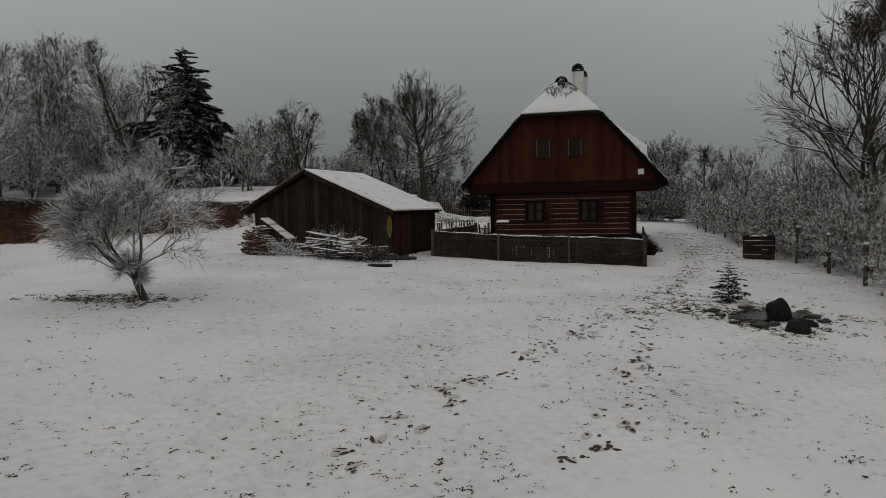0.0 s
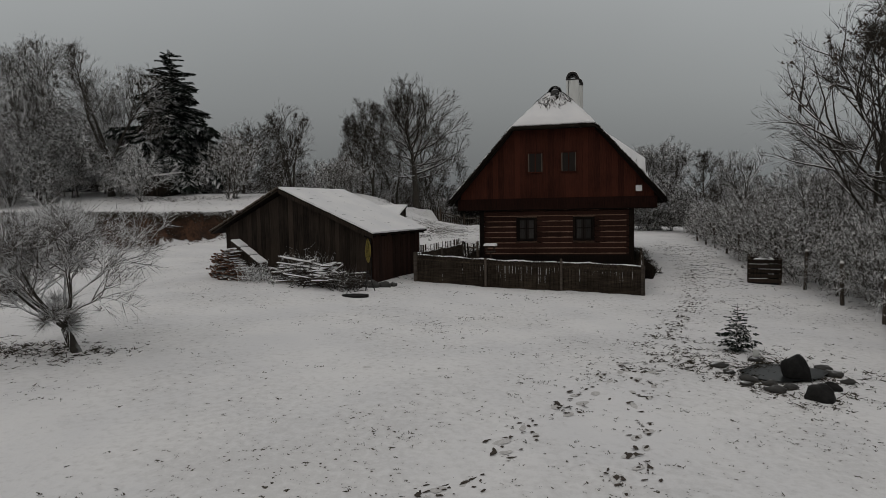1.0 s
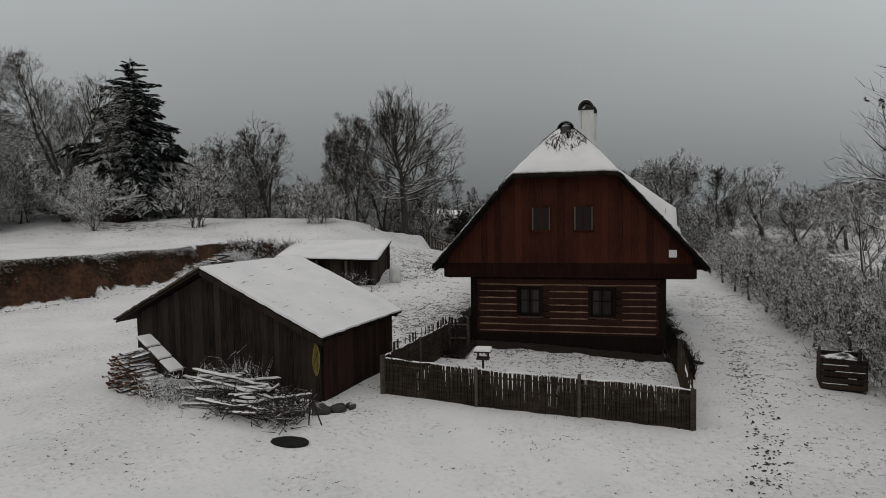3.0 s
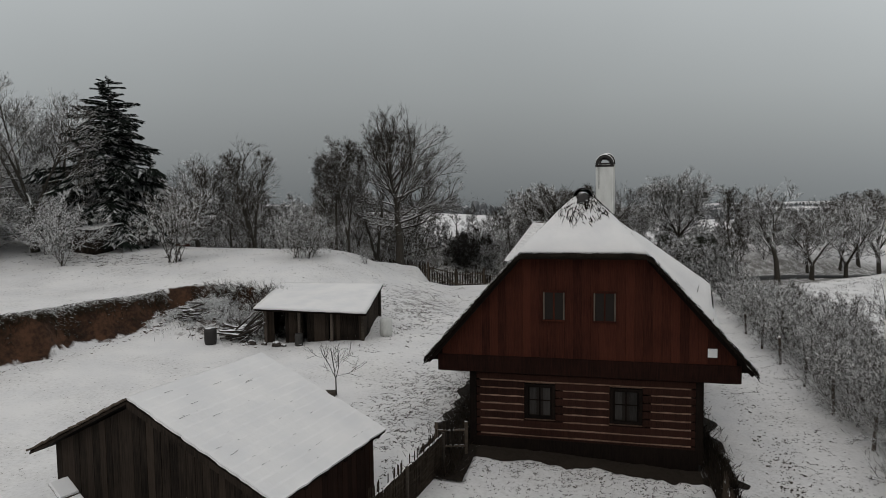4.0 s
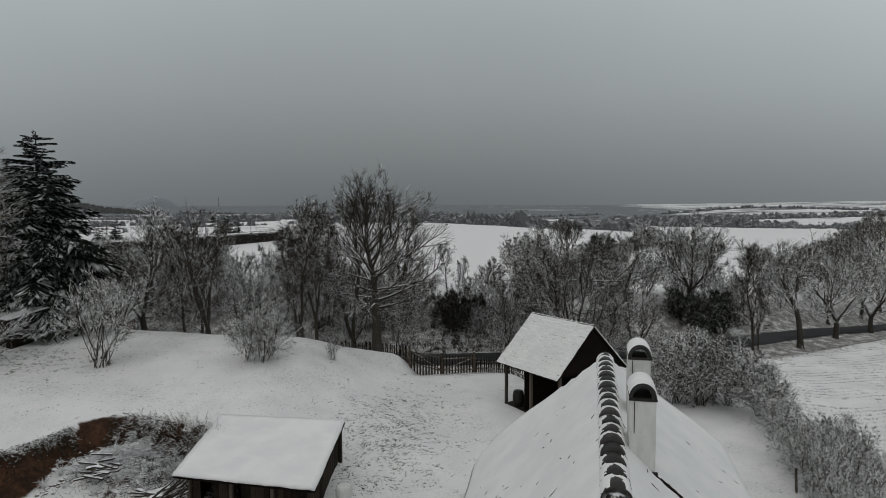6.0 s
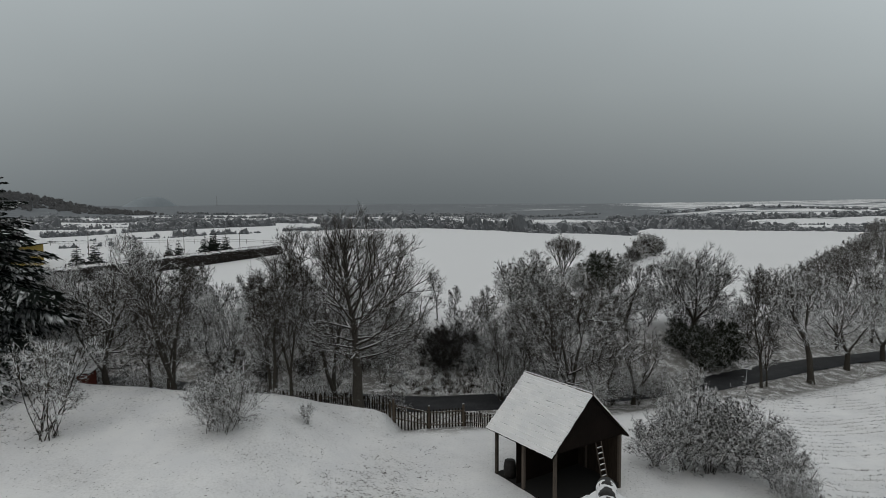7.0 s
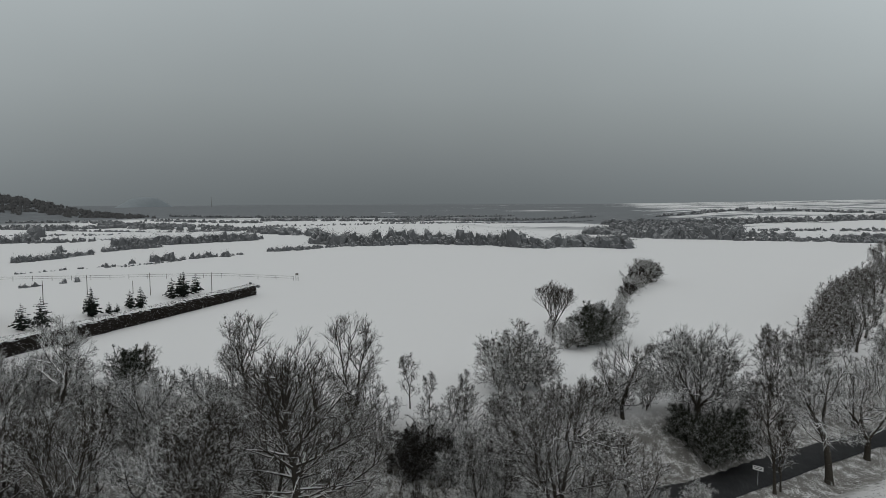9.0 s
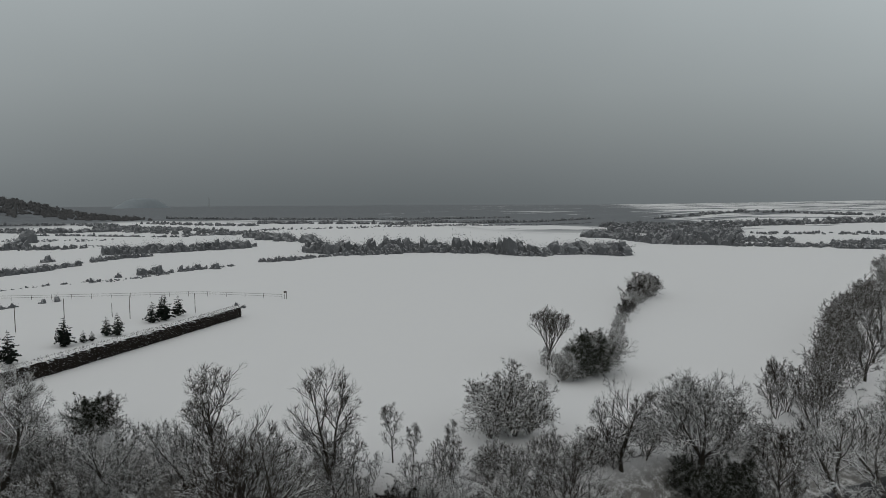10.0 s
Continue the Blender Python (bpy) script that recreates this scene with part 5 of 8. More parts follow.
    for y in (-0.2, 0.2):
        part("rail", box_bm(-0.025, 0.025, y - 0.03, y + 0.03, -0.2, 2.7, 0.006), M_GREY_WOOD, lad)
    for i in range(9):
        part("rung", stick_bm((0, -0.22, 0.15 + i * 0.28), (0, 0.22, 0.15 + i * 0.28), 0.024), M_GREY_SNOWY, lad)
        part("rung_snow", box_bm(-0.03, 0.03, -0.17, 0.17, 0.172 + i * 0.28, 0.205 + i * 0.28, 0.01), M_SNOW, lad)


build_barn()


# ---------------------------------------------------------------- fences
def wattle_fence(a, b, height, name, label, seed, back=False):
    """Upright withies woven on rails between posts."""
    f = thing(name, Matrix(), label, "fence", "wattle fence round the front garden")
    a, b = Vector((*a, 0)), Vector((*b, 0))
    d = (b - a)
    l = d.length
    d.normalize()
    nrm = Vector((-d.y, d.x, 0))
    rs = np.random.default_rng(seed)
    n = int(l / 0.0155)
    w = Wood()
    for i in range(n):
        p = a + d * l * (i + rs.random() * 0.8) / n + nrm * (0.022 if i % 2 else -0.022) * (1 if (i // 9) % 2 else -1)
        z = gz(p.x, p.y)
        t = height * (0.965 + 0.012 * math.sin(i * 0.05) + 0.04 * rs.random()) + (0.25 if back and rs.random() < 0.15 else 0)
        q = p + d * rs.normal() * 0.02
        w.tube(np.array([(p.x, p.y, z - 0.1), ((p.x + q.x) / 2 + rs.normal() * 0.006, (p.y + q.y) / 2, z + t * 0.5), (q.x, q.y, z + t)]), [0.019, 0.018, 0.012], 4)
    tagged(part("wattle", w.mesh("wattle", M_WATTLE), None, f, "dense brown upright withies"), kind="stuff")
    for h in (0.18, 0.5, 0.82):
        pts = [a + d * l * i / 24 for i in range(25)]
        r = Wood()
        r.tube(np.array([(p.x, p.y, gz(p.x, p.y) + height * h) for p in pts]), [0.028] * 25, 6)
        part("rail", r.mesh("rail", M_WATTLE), None, f)
    k = max(2, int(l / 2.4))
    for i in range(k + 1):
        p = a + d * l * i / k - nrm * 0.05
        z = gz(p.x, p.y)
        part("post", stick_bm((p.x, p.y, z - 0.2), (p.x, p.y, z + height * (1.04 + 0.08 * rs.random())), 0.045, 0.04, 7), M_GREY_WOOD, f)
    s = Wood()
    pts = [a + d * l * i / 60 for i in range(61)]
    s.tube(np.array([(p.x, p.y, gz(p.x, p.y) + height * (0.99 + 0.03 * math.sin(i * 0.7) * rs.random())) for i, p in enumerate(pts)]), [0.012 + 0.02 * rs.random() for _ in pts], 6)
    part("snow_cap", s.mesh("snow_cap", M_SNOW), None, f, "thin line of snow on the top")
    return f


wattle_fence((-4.35, -6.15), (3.12, -6.5), 0.93, "wattle_fence", "dark woven wattle fence with snow on its top edge", 61)
wattle_fence((-4.35, -6.15), (-3.65, -1.7), 0.95, "wattle_fence", "uneven wattle fence running up to the cottage", 62, True)
wattle_fence((3.12, -6.5), (3.35, -2.2), 0.9, "wattle_fence", "short wattle fence at the garden's edge", 63, True)


def picket_fence(points, height, gap, name, label, seed, mat=None, group=""):
    f = thing(name, Matrix(), label, "fence", group)
    rs = np.random.default_rng(seed)
    for (x0, y0), (x1, y1) in zip(points, points[1:]):
        l = math.hypot(x1 - x0, y1 - y0)
        n = int(l / gap)
        for i in range(n):
            t = (i + 0.5) / n
            x, y = x0 + (x1 - x0) * t, y0 + (y1 - y0) * t
            z = gz(x, y)
            part("picket", PICKET, None, f, m=pose(x, y, z, rs.normal() * 2, rs.normal() * 3, math.degrees(math.atan2(y1 - y0, x1 - x0))) @ Matrix.Diagonal((1, 1, height * (0.9 + 0.2 * rs.random()), 1)))
        k = max(1, int(l / 2.2))
        for i in range(k + 1):
            t = i / k
            x, y = x0 + (x1 - x0) * t, y0 + (y1 - y0) * t
            part("post", stick_bm((x, y, gz(x, y) - 0.2), (x, y, gz(x, y) + height * 1.05), 0.06, 0.05, 6), M_GREY_SNOWY, f)
            if i < k:
                xx, yy = x0 + (x1 - x0) * (i + 1) / k, y0 + (y1 - y0) * (i + 1) / k
                for h in (0.3, 0.78):
                    part("rail", stick_bm((x, y, gz(x, y) + height * h), (xx, yy, gz(xx, yy) + height * h), 0.035, sides=5), M_GREY_SNOWY, f)
    return f


PICKET = bpy.data.meshes.new("picket")
_b = box_bm(-0.035, 0.035, -0.012, 0.012, -0.1, 1.0)
_b.to_mesh(PICKET)
_b.free()
PICKET.materials.append(M_DARK_WOOD)

picket_fence([(-22.5, 31.6), (-18.0, 32.2), (-13.2, 32.4)], 1.05, 0.155, "picket_fence", "grey weathered picket fence along the meadow", 71)
picket_fence([(-8.6, 34.4), (-6.0, 33.4), (-4.6, 31.6)], 1.0, 0.16, "picket_fence", "grey picket fence between gate and cart shed", 72)
picket_fence([(-4.0, -0.9), (-3.2, -0.6)], 0.95, 0.14, "picket_fence", "short picket fence beside the cottage wall", 73)


def field_gate(x0, y0, x1, y1):
    """A two-leaved plank gate with a brace on each leaf."""
    g = thing("farm_gate", Matrix(), "dark wooden two-leaved farm gate, closed, between tall posts", "gate")
    mid = ((x0 + x1) / 2, (y0 + y1) / 2)
    for (ax, ay), (bx, by), flip in (((x0, y0), mid, 0), (mid, (x1, y1), 1)):
        za, zb = gz(ax, ay), gz(bx, by)
        leaf = part("gate_leaf", stick_bm((ax, ay, za + 0.25), (bx, by, zb + 0.25), 0.05, sides=5), M_GREY_SNOWY, g)
        part("top_rail", stick_bm((ax, ay, za + 1.1), (bx, by, zb + 1.1), 0.05, sides=5), M_GREY_SNOWY, leaf)
        lo, hi = (0.25, 1.1) if flip else (1.1, 0.25)
        part("brace", stick_bm((ax, ay, za + lo), (bx, by, zb + hi), 0.045, sides=5), M_GREY_SNOWY, leaf)
        n = 11
        for i in range(n):
            t = (i + 0.5) / n
            x, y = ax + (bx - ax) * t, ay + (by - ay) * t
            part("slat", PICKET, None, leaf, m=pose(x, y, gz(x, y) + 0.12, 0, 0, math.degrees(math.atan2(by - ay, bx - ax))) @ Matrix.Diagonal((1.3, 1.2, 1.15, 1)))
    for x, y in ((x0, y0), mid, (x1, y1)):
        part("post", stick_bm((x, y, gz(x, y) - 0.2), (x, y, gz(x, y) + 1.55), 0.085, 0.075, 7), M_GREY_SNOWY, g)


field_gate(-13.0, 32.5, -8.7, 34.4)


def wire_fence():
    """Posts and wires along the east side of the path."""
    f = thing("wire_fence", Matrix(), "grey wooden posts with wire along the path", "fence")
    pts = [(8.75 - 0.012 * (y + 10), y) for y in (-16.5, -12.6, -9.3, -6.55, -3.2, 0.2, 3.4, 6.6, 9.8, 13.0, 16.2, 19.4)]
    tops = []
    for i, (x, y) in enumerate(pts):
        z = gz(x, y)
        h = 1.25 + 0.1 * math.sin(i * 2.1)
        dx = 0.07 * math.sin(i * 3.3)
        post = part("post", stick_bm((x, y, z - 0.2), (x + dx, y, z + h), 0.062, 0.055, 7), M_GREY_WOOD, f)
        part("snow_cap", rock_bm(0.06, 0.06, 0.05, i, 0.1), M_SNOW, post, m=pose(x + dx, y, z + h))
        tops.append((x, y, z))
    for (a, b) in zip(tops, tops[1:]):
        for h in (0.35, 0.75, 1.12):
            part("wire", stick_bm((a[0], a[1], a[2] + h), (b[0], b[1], b[2] + h), 0.006, sides=4), M_METAL, f)


wire_fence()


# ---------------------------------------------------------------- things in the yard
M_STONE_SNOWY = snowy_dark("compost_with_snow", (0.012, 0.01, 0.008), (0.04, 0.033, 0.026), 0.6, 1.0)


def crate():
    g = gz(7.7, -1.9)
    c = thing("compost_crate", pose(7.72, -1.75, g, 0, 0, -12), "slatted dark wooden compost crate with snow on the slats", "crate")
    for x in (-0.5, 0.5):
        for y in (-0.5, 0.5):
            part("post", box_bm(x - 0.035, x + 0.035, y - 0.035, y + 0.035, -0.1, 0.92 + 0.1 * (y > 0)), M_GREY_WOOD, c)
    for i in range(5):
        z = 0.06 + i * 0.175
        for y in (-0.55, 0.55):
            part("slat", box_bm(-0.56, 0.56, y - 0.014, y + 0.014, z, z + 0.135, 0.004), M_SHED, c)
            part("snow", box_bm(-0.5 + 0.3 * ((i * 2) % 3), 0.1 + 0.2 * (i % 3), y - 0.02, y + 0.02, z + 0.137, z + 0.15, 0.005), M_SNOW, c)
        for x in (-0.55, 0.55):
            part("slat", box_bm(x - 0.014, x + 0.014, -0.53, 0.53, z + 0.02, z + 0.155, 0.004), M_SHED, c)
    part("lining", box_bm(-0.5, 0.5, -0.5, 0.5, -0.05, 0.72, 0.03), M_DARK, c, "dark compost filling")
    part("compost", rock_bm(0.46, 0.46, 0.3, 3.0, 0.2), M_STONE_SNOWY, c, m=pose(0, 0, 0.66))


crate()


def bird_feeder():
    x, y = -1.72, -6.12
    z = gz(x, y)
    b = thing("bird_feeder", pose(x, y, z + 0.28) @ Matrix.Diagonal((0.62, 0.62, 0.78, 1)), "small wooden bird feeder on a post with snow on its roof", "bird feeder")
    part("post", box_bm(-0.04, 0.04, -0.04, 0.04, -0.6, 1.12), M_SHED, b)
    part("tray", box_bm(-0.26, 0.26, -0.2, 0.2, 1.12, 1.17, 0.01), M_SHED, b)
    for sx in (-0.2, 0.2):
        for sy in (-0.15, 0.15):
            part("pillar", box_bm(sx - 0.02, sx + 0.02, sy - 0.02, sy + 0.02, 1.17, 1.36), M_SHED, b)
    part("roof", prism_bm([(-0.34, 1.36), (0.34, 1.36), (0.30, 1.40), (-0.30, 1.40)], 0.56), M_SHED, b, m=pose(0, -0.28, 0))
    part("snow", prism_bm([(-0.35, 1.372), (0.35, 1.372), (0.31, 1.47), (-0.31, 1.47)], 0.58, 0.02), M_SNOW, b, m=pose(0, -0.29, 0.02))


bird_feeder()


def pond():
    x, y = 4.92, -14.8
    z = gz(x, y)
    bm = bmesh.new()
    n = 28
    out, inn = [], []
    for i in range(n):
        a = 2 * PI * i / n
        r = 1 + 0.10 * math.sin(3 * a + 1) + 0.05 * math.sin(7 * a)
        out.append(bm.verts.new((0.78 * r * math.cos(a), 0.66 * r * math.sin(a), 0.03)))
        inn.append(bm.verts.new((0.70 * r * math.cos(a), 0.58 * r * math.sin(a), 0.035)))
    for i in range(n):
        bm.faces.new((out[i], out[(i + 1) % n], inn[(i + 1) % n], inn[i]))
    bm.faces.new(inn)
    p = tagged(part("pond", bm, M_WATER, None, m=pose(x, y, z)), "small dark garden pond with a still surface", "pond", kind="structure")
    for i, (dx, dy, sx, sy, sz, hz) in enumerate(((0.22, -0.35, 0.23, 0.2, 0.32, 0.12), (0.30, -1.35, 0.23, 0.2, 0.2, 0.04), (0.62, -0.75, 0.17, 0.15, 0.10, 0.02))):
        xx, yy = x + dx, y + dy
        tagged(part("rock", rock_bm(sx, sy, sz, 3.0 + i * 2.2, 0.3), M_STONE, None, m=pose(xx, yy, gz(xx, yy) + hz), smooth=True), "dark wet boulder beside the garden pond", "rock", "rocks round the pond")
    st = [(-0.85, -0.3), (-0.6, -0.65), (-0.3, -0.8), (0.0, -0.9), (0.95, 0.1), (0.9, 0.5), (-0.2, 0.7), (0.5, 0.72), (-0.95, 0.1), (1.05, -0.3), (-0.7, -0.95), (-0.3, -1.15)]
    for i, (dx, dy) in enumerate(st):
        xx, yy = x + dx, y + dy
        s = 0.08 + 0.06 * ((i * 37) % 10) / 10
        tagged(part("stone", rock_bm(s * 1.3, s, s * 0.6, 20 + i, 0.35), M_STONE_SNOW, None, m=pose(xx, yy, gz(xx, yy) + 0.02), smooth=True), "small snow-dusted stone at the pond's edge", "stone", "stones round the pond")
    lx, ly = 4.76, -13.98
    lan = thing("garden_lamp", pose(lx, ly, gz(lx, ly)), "short pale cylindrical garden lamp in the snow", "lamp")
    part("body", lathe_bm([(0.055, -0.03), (0.055, 0.19), (0.05, 0.2)], 14), M_PLASTER, lan, smooth=True)
    part("lid", lathe_bm([(0.06, 0.2), (0.06, 0.215), (0.02, 0.235)], 14), M_SNOW, lan, smooth=True)


M_STONE_SNOW = snowy_dark("stone_with_snow", (0.014, 0.013, 0.012), (0.06, 0.056, 0.052), 0.85, 1.35)
pond()


def firewood_mesh():
    bm = bmesh.new()
    a = [bm.verts.new((math.cos(q) * (1 + 0.12 * math.sin(3 * q)), -0.5, math.sin(q))) for q in [2 * PI * i / 7 for i in range(7)]]
    b = [bm.verts.new((math.cos(q) * (1 + 0.12 * math.sin(3 * q)), 0.5, math.sin(q))) for q in [2 * PI * i / 7 for i in range(7)]]
    bm.faces.new(a)
    bm.faces.new(b[::-1])
    for i in range(7):
        bm.faces.new((a[i], b[i], b[(i + 1) % 7], a[(i + 1) % 7]))
    me = bpy.data.meshes.new("log")
    bmesh.ops.recalc_face_normals(bm, faces=bm.faces)
    bm.to_mesh(me)
    bm.free()
    me.materials.append(M_SPLIT)
    return me


M_SPLIT = wood_material("split_wood_with_snow", (0.035, 0.018, 0.012), (0.13, 0.07, 0.048), (1.0, 1.0, 8.0), 0.85, True)
FIREWOOD = firewood_mesh()
def split_stack(label):
    """A ragged stack of split wood, ends to the yard, high at the wall and sliding down to one side."""
    s = thing("firewood_stack", Matrix(), label, "firewood")
    rs = np.random.default_rng(81)
    a, b = Vector((-11.2, -7.3, 0)), Vector((-9.5, -7.82, 0))
    d = (b - a).normalized()
    back = Vector((-d.y, d.x, 0))
    turn = math.degrees(math.atan2(d.y, d.x))
    for row in range(15):
        t, h = 0.0, 0.05 + row * 0.074
        while t < 1.75:
            w = rs.uniform(0.045, 0.1)
            t += w * 1.9
            top = np.interp(t, [0, 0.2, 0.6, 0.9, 1.3, 1.75], [0.5, 0.8, 1.02, 0.98, 0.6, 0.15]) + 0.06 * math.sin(t * 9)
            if h > top or rs.random() < 0.07:
                continue
            c = a + d * t - back * (0.16 + rs.normal() * 0.06)
            part("log", FIREWOOD, None, s, m=pose(c.x, c.y, gz(c.x, c.y) + h + rs.normal() * 0.012, rs.normal() * 4, rs.normal() * 14, turn + rs.normal() * 9) @ Matrix.Diagonal((w, rs.uniform(0.42, 0.75), rs.uniform(0.022, 0.04), 1)))
    return s


split_stack("ragged stack of split firewood under snow beside the shed")
p = on_shed(-2.3, -0.35)
lean_board = thing("roofing_sheet", pose(-9.95, -7.45, 1.17, 0, 27, -19), "snow-covered wavy roofing sheets leaning on the firewood", "board")
for i in range(3):
    part("sheet", box_bm(-0.80 + i * 0.54, -0.28 + i * 0.54, -0.2, 0.2, 0.02 * (2 - i), 0.02 * (2 - i) + 0.035, 0.012), M_GREY_SNOWY, lean_board)
    part("snow", box_bm(-0.79 + i * 0.54, -0.30 + i * 0.54, -0.19, 0.19, 0.02 * (2 - i) + 0.037, 0.02 * (2 - i) + 0.075, 0.016), M_SNOW, lean_board)


def brush_pile(x0, x1, y, seed, n, long, label, thick=1.0):
    """Poles thrown across one another over a dark core of brush and logs."""
    s = thing("brushwood_pile", Matrix(), label, "brushwood")
    rs = np.random.default_rng(seed)
    for i in range(n):
        cx, cy = (x0 + x1) / 2 + rs.normal() * (x1 - x0) * 0.2, y + rs.normal() * 0.25
        q = on_shed(cx, cy)
        l = rs.uniform(0.5, 1.05) * long
        a = rs.normal() * 0.24 - 0.12 + (0.55 if i % 7 == 3 else 0)
        h = (0.10 + 0.68 * (i / n) ** 0.8) * max(0.35, 1 - abs(cx - (x0 + x1) / 2) / (x1 - x0) * 0.8)
        d = Vector((math.cos(a), math.sin(a), rs.normal() * 0.10)) * l / 2
        c = Vector((q[0], q[1], q[2] + h))
        r = rs.uniform(0.022, 0.048) * thick
        w = Wood()
        mid = c + Vector((0, 0, rs.normal() * 0.04))
        w.tube(np.array([c - d, mid, c + d]), [r, r * 0.9, r * 0.6], 6)
        part("pole", w.mesh("pole", M_POLE), None, s)
        if i > n * 0.35 and i % 5:
            sn = Wood()
            up = Vector((0, 0, r * 0.8))
            sn.tube(np.array([c - d * 0.94 + up, mid + up, c + d * 0.94 + up]), [r * 0.7, r * 0.8, r * 0.5], 6)
            part("snow", sn.mesh("snow", M_SNOW), None, s)
    tw = Wood()
    for i in range(620):
        q = on_shed(rs.uniform(x0 - 0.3, x1 + 0.5), y + 0.1 + rs.normal() * 0.3)
        p0 = np.array([q[0], q[1], q[2] + rs.uniform(0.0, 0.4)])
        d = rs.normal(size=3)
        d[2] = abs(d[2]) * 0.6
        d /= np.linalg.norm(d)
        tw.tube(np.array([p0, p0 + d * rs.uniform(0.15, 0.5)]), [0.014, 0.004], 4)
    tagged(part("brush", tw.mesh("brush", M_BRUSH), None, s), kind="stuff")


M_BRUSH = snowy_dark("brush_with_snow", (0.012, 0.008, 0.006), (0.05, 0.037, 0.028), 0.75, 1.2)
M_POLE = snowy_dark("pole_with_snow", (0.02, 0.014, 0.010), (0.08, 0.06, 0.045), 0.0, 0.5)
brush_pile(0.8, 3.1, -0.85, 83, 20, 2.2, "heap of long poles and brushwood covered with snow", 1.15)
brush_pile(2.0, 3.4, -1.25, 84, 16, 0.7, "low heap of twigs and offcuts by the shed corner")
tagged(part("slab", lathe_bm([(0.40, -0.05), (0.42, 0.03), (0.40, 0.05)], 18), M_STONE, None, m=pose(-5.15, -9.75, gz(-5.15, -9.75)) @ Matrix.Diagonal((1, 0.6, 1, 1))), "round dark cover lying in the snow", "cover")
sh = thing("sawhorse", pose(-5.2, -8.75, gz(-5.2, -8.75), 0, 0, 15), "dark thin iron stand leaning in the snow", "stand")
part("leg", stick_bm((0, 0, -0.05), (0.05, 0, 0.62), 0.018), M_TILE, sh)
part("leg", stick_bm((0.3, 0, -0.05), (0.08, 0.02, 0.6), 0.018), M_TILE, sh)
part("bar", stick_bm((0.02, 0, 0.45), (0.18, 0.01, 0.45), 0.015), M_TILE, sh)
for i, (x, y, r) in enumerate(((-5.35, -7.95, 0.24), (-4.95, -7.7, 0.17), (-5.75, -8.25, 0.14), (-4.75, -7.35, 0.12))):
    tagged(part("rock", rock_bm(r * 1.3, r, r * 0.8, 61.0 + i, 0.35), M_STONE_SNOW, None, m=pose(x, y, gz(x, y) + r * 0.15, 0, 0, 40 * i), smooth=True), "dark snow-dusted stone at the shed's corner", "stone", "stones at the shed's corner")


def weeds(x, y, n, wide, tall, seed, label, mat):
    """A clump of stiff dead weeds, each stalk with short side shoots."""
    rs = np.random.default_rng(seed)
    w = Wood()
    for _ in range(n):
        px, py = x + rs.normal() * wide, y + rs.normal() * wide * 0.6
        h = tall * rs.uniform(0.4, 1.0)
        d = np.array([rs.normal() * 0.35, rs.normal() * 0.35, 1.0]) * h
        p = np.array([px, py, gz(px, py) - 0.03])
        w.tube(np.array([p, p + d * 0.5 + rs.normal(size=3) * 0.03, p + d]), [0.008, 0.006, 0.0], 3)
        t = rs.uniform(0.25, 1.0, (9, 1))
        st = p + d * t
        w.fine(rs, st, st + rs.normal(size=(9, 3)) * 0.13 * tall + np.array([0, 0, 0.05]), 0.006)
    tagged(new("weeds", w.mesh("weeds", mat)), label, "weeds", kind="stuff")


for x, y, n, wide, tall, seed in ((-9.25, -8.15, 70, 0.28, 0.75, 1), (-6.1, -8.55, 60, 0.25, 0.5, 2), (-8.7, -8.5, 50, 0.4, 0.35, 3)):
    weeds(x, y, n, wide, tall, 500 + seed, "frosted dead weeds beside the brushwood", M_RIME)
q = on_shed(1.7, -0.45)
weeds(q[0], q[1], 90, 0.35, 1.15, 511, "dark bunch of twigs standing behind the poles", M_UNDER)


M_TIMBER = snowy_dark("timber_with_snow", (0.010, 0.007, 0.005), (0.05, 0.037, 0.028), 0.45, 0.9)


